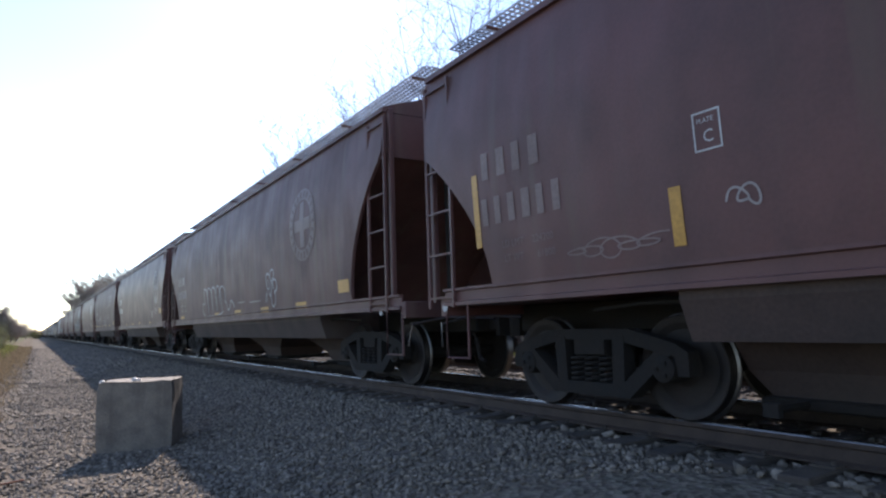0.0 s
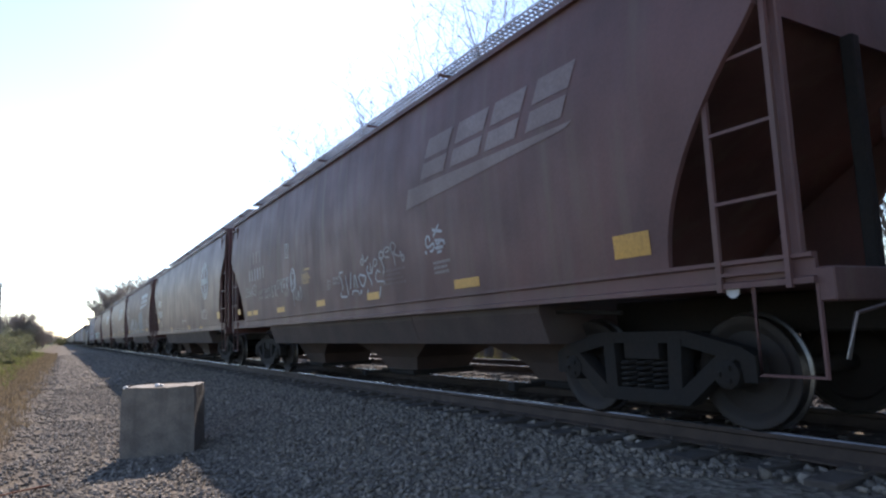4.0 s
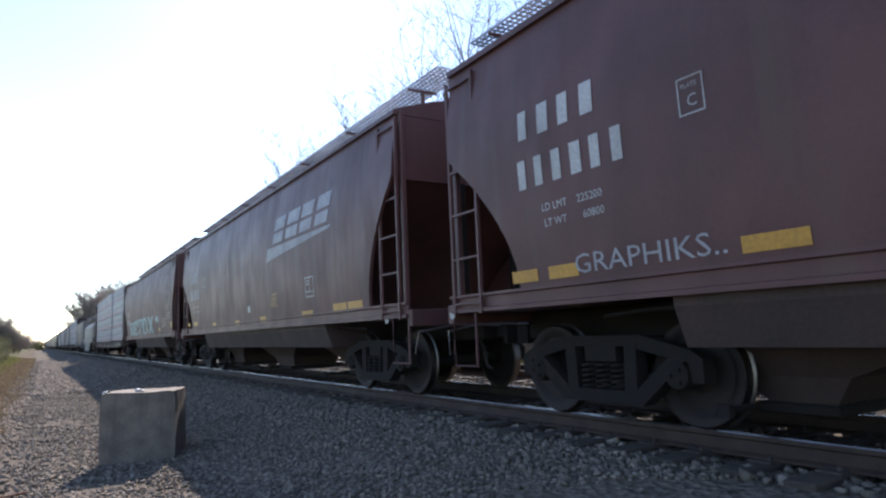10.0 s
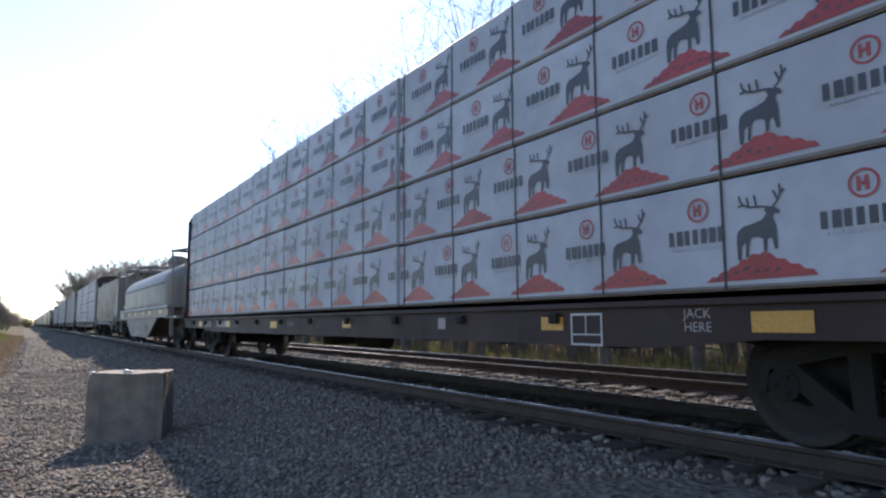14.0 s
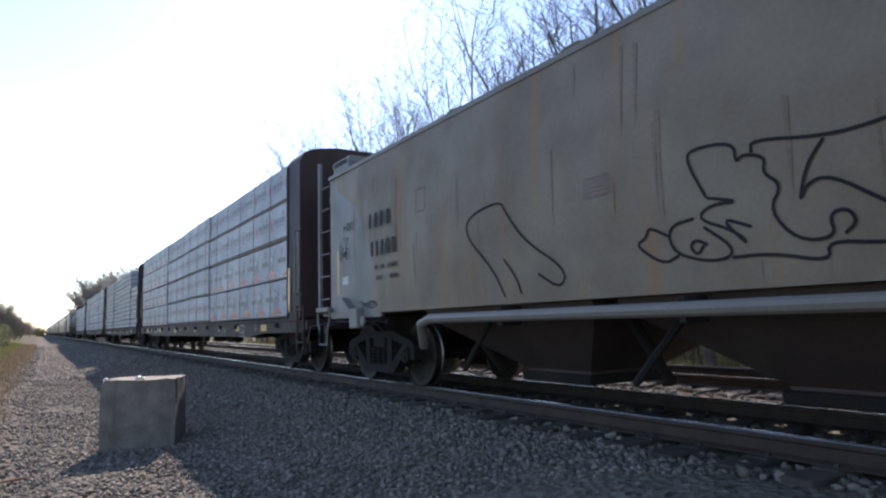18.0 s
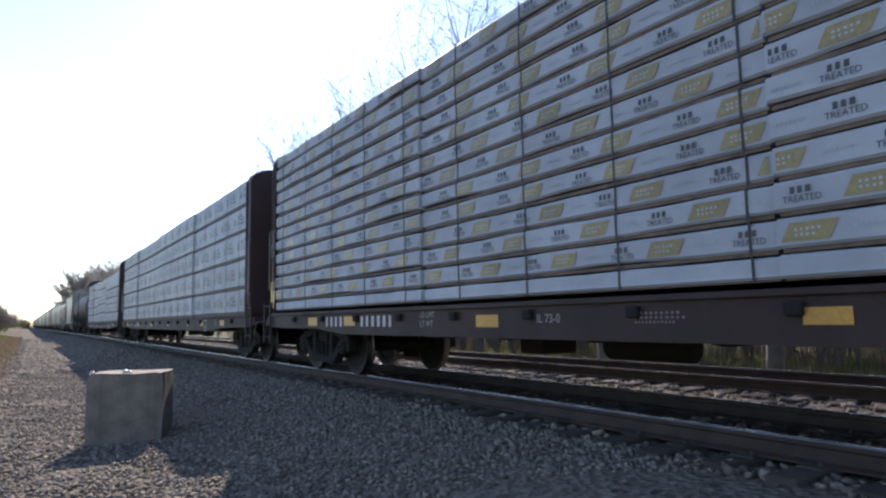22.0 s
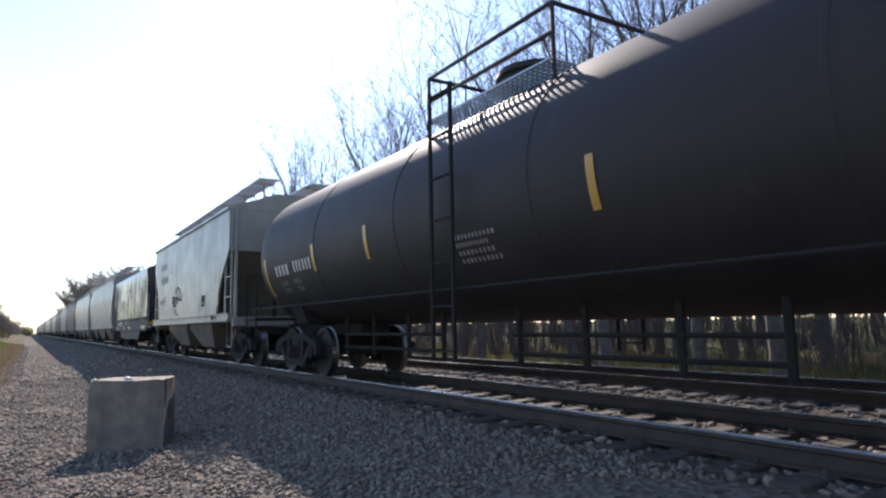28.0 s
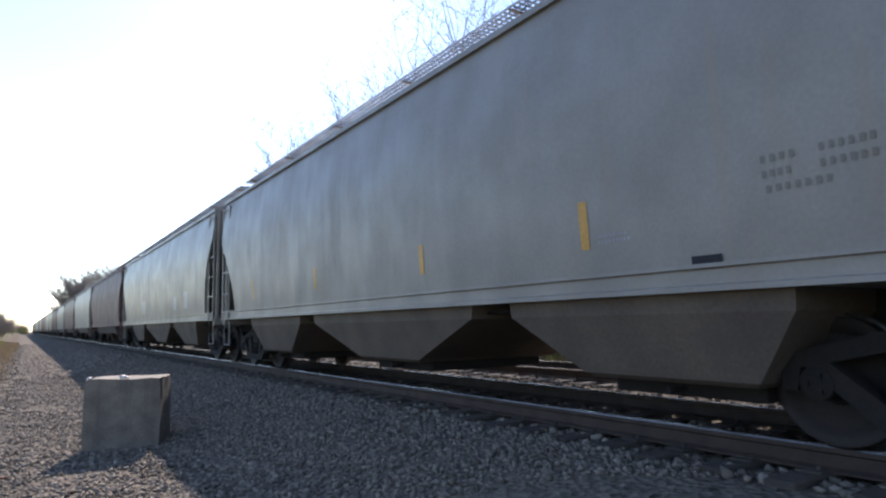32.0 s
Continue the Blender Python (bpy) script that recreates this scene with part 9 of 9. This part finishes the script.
def bundle(car, u, y0, y1, z0, z1, style, near=True, mark=None, strap=(0.0, 1.19), proud=0.0):
    """One wrapped bundle: wrap, bare underside, straps and print; it rides with its car."""
    BN[0] += 1
    rng = random.Random(BN[0])
    label = {"stag": "white-wrapped lumber bundle printed with dark stags on red mounds", "ring": "white-wrapped lumber bundle printed with red rings and dark words",
             "burst": "white-wrapped timber bundle printed with ray bursts and green pines", "gold": "thin white-wrapped bundle printed with gold slanted panels",
             "plain": "plain white-wrapped lumber bundle"}[style]
    ob = thing("lumber_bundle", label, "lumber bundle", "lumber bundles on the train")
    x0, x1 = (-1.40 - proud, -0.27) if near else (0.27, 1.40 + proud)
    gap = {"gold": 0.045, "stag": 0.034}.get(style, 0.075 if z1 - z0 > 0.47 else 0.03)
    l, h = y1 - y0 - 0.02, z1 - z0 - gap
    n = max(6, int(l / 0.15)) if near else 3
    zb = gap - 0.015
    mb = Mb()
    rings = []
    for i in range(n + 1):
        y = y0 + 0.01 + l * i / n
        ring = []
        c = 0.02
        k = 7 if near else 1
        pts = [(x0, z0 + zb + c + (h - 2 * c) * j / k) for j in range(k + 1)] + [(x0 + c, z0 + zb + h), (x1 - c, z0 + zb + h), (x1, z0 + zb + h - c), (x1, z0 + zb + c), (x1 - c, z0 + zb), (x0 + c, z0 + zb)]
        for x, z in pts:
            q = 0.013 * noise.noise((y * 2.1, z * 3.0, BN[0] * 3.3)) + 0.008 * noise.noise((y * 5.0 + z * 4.0, z * 2.0 - y, BN[0] * 1.3)) if 0 < i < n else 0.0
            if x < -1 and z > z0 + zb + c and z < z0 + zb - 0.01 + h:
                x = x + abs(q) if near else x
            if style == "gold" and z < z0 + gap + c + 0.01:
                z += 0.06 * max(0.0, noise.noise((y * 0.6, 0.0, BN[0] * 2.3)))
            ring.append((x, y, z + (0.012 * noise.noise((y * 1.5, x, BN[0] * 1.7)) if z > z0 + zb + h - 0.03 else 0)))
        rings.append(ring)
    mb.loft(rings)
    part("wrap", mb, WRAP, ob, smooth=25)
    fl = Mb()
    fl.box(x0 + 0.03, y0 + 0.03, z0 + 0.002, x1 - 0.03, y1 - 0.03, z0 + gap - 0.013)
    part("bare_board_layer", fl, WOOD, ob)
    if near:
        for i in range(math.ceil((y0 + 0.06 - strap[0]) / strap[1]), math.floor((y1 - 0.06 - strap[0]) / strap[1]) + 1):
            y = strap[0] + i * strap[1] + rng.uniform(-0.008, 0.008)
            st = Mb()
            st.box(x0 - 0.007, y - 0.009, z0 + 0.003, x0 - 0.0025, y + 0.009, z1 - 0.003)
            st.box(x0 - 0.006, y - 0.009, z1 - 0.014, x1, y + 0.009, z1 - 0.009)
            part("strap", st, STRAP, ob)
        if style != "plain":
            pr = {q: Paint() for q in ("dark", "red", "grey", "green", "gold")}
            w, at = PERIOD[style]
            s, end_s = -y1 + 0.02, -y0 - 0.02
            first = (rng.uniform(0.0, 1.0) if mark is None else mark / w) * w - at * w
            first -= math.ceil((first - s) / w) * w
            for i in range(int((end_s - first) / w) + 1):
                PRINTS[style](pr, first + i * w, z0 + gap - 0.005, w, h - 0.02)
            for q in pr.values():
                q.clip(s + 0.015, end_s - 0.015)
            for q, m in (("dark", INK_BLACK), ("red", INK_RED), ("grey", INK_GREY), ("green", INK_GREEN), ("gold", INK_GOLD)):
                pm = pr[q].put("printed_" + q, ob, flat(1.40 + proud), m, 0.0035)
                if pm:
                    tagged(pm, kind="stuff")
    CARS.append((ob, u, Matrix.Identity(4)))
    return ob


def load(key, rows, cuts, style_at, top_at=None, marks_=None, strap=(0.0, 1.19)):
    """Stacks of bundles between the heights in rows and the cuts along the car; marks_ gives, by row, where one printed mark stands."""
    car = TRAIN[key]
    u = [c for c in CARS if c[0] is car][0][1]
    for r in range(len(rows) - 1):
        for c in range(len(cuts) - 1):
            mid = (cuts[c] + cuts[c + 1]) / 2
            if top_at and rows[r + 1] > top_at(mid) + 0.02:
                continue
            mark = (marks_ or {}).get((c, r), (marks_ or {}).get(r))
            for near in (True, False):
                bundle(car, u, cuts[c], cuts[c + 1], rows[r], rows[r + 1], style_at(mid, r), near, mark, strap, 0.04 * (c % 2) + 0.008 * ((r * 7 + c * 3) % 3))


load("j", [1.12, 1.94, 2.74, 3.53, 4.32], [-10.05, -3.07, 3.75, 10.48], lambda y, r: "stag", None, {0: 7.72, 1: 7.79, 2: 7.22, 3: 6.0}, (-7.93, 1.18))
load("m", [1.10, 1.88, 2.67, 3.45, 4.22], [-10.28, -3.22, 0.42, 4.06, 10.93], lambda y, r: "stag" if y > 4 or (y < -3.3 and r < 2) else "ring", None,
     {(0, 0): 9.03, (0, 1): 8.73, (0, 2): 9.22, (0, 3): 7.9, (1, 0): 0.30, (1, 1): 0.08, (2, 0): -1.97, (2, 1): -1.74, (2, 2): -1.90, (2, 3): -1.5, (3, 0): -9.74, (3, 1): -10.34, (3, 2): -10.82}, (0.94, 1.25))
load("n", [1.12, 1.30] + [round(1.30 + 0.2405 * (k + 1), 3) for k in range(12)], [-8.5, -5.72, -1.2, 3.4, 9.02], lambda y, r: "gold" if r else "plain", lambda y: 3.3 if y < -5.8 else 4.2,
     {1: -0.28, 2: 0.13, 3: 0.70, 4: 0.43, 5: 0.42, 6: 0.04, 7: -0.42, 8: 0.28}, (0.2, 1.2))
load("o", [1.08, 1.68, 2.36, 3.00, 3.60, 4.2], [-10.66, -5.1, 0.98, 6.2, 10.88], lambda y, r: "burst", lambda y: 4.3,
     {(1, 0): 1.73, (1, 1): 1.24, (1, 2): 0.95, (1, 3): 1.01, (1, 4): 0.28, (3, 0): -10.28, (3, 1): -10.39, (3, 2): -9.85}, (-1.77, 1.18))
load("p", [1.08, 1.60, 2.12, 2.46, 2.98, 3.8], [-9.65, -2.75], lambda y, r: "burst" if r < 4 else "plain", None, {0: 4.48, 1: 4.55, 2: 4.86, 3: 4.76}, (-4.52, 1.18))
load("p", [1.08, 1.68, 2.23, 2.76, 3.22, 3.77], [-2.72, 2.05], lambda y, r: "burst", None, {0: 2.43, 1: 1.69, 2: 1.60, 3: 2.5}, (-4.52, 1.18))
load("p", [1.08, 1.60, 2.13, 2.73, 3.40, 3.85], [2.08, 5.8, 9.9], lambda y, r: "burst" if r < 4 else "plain", None, None, (-4.52, 1.18))


motions()
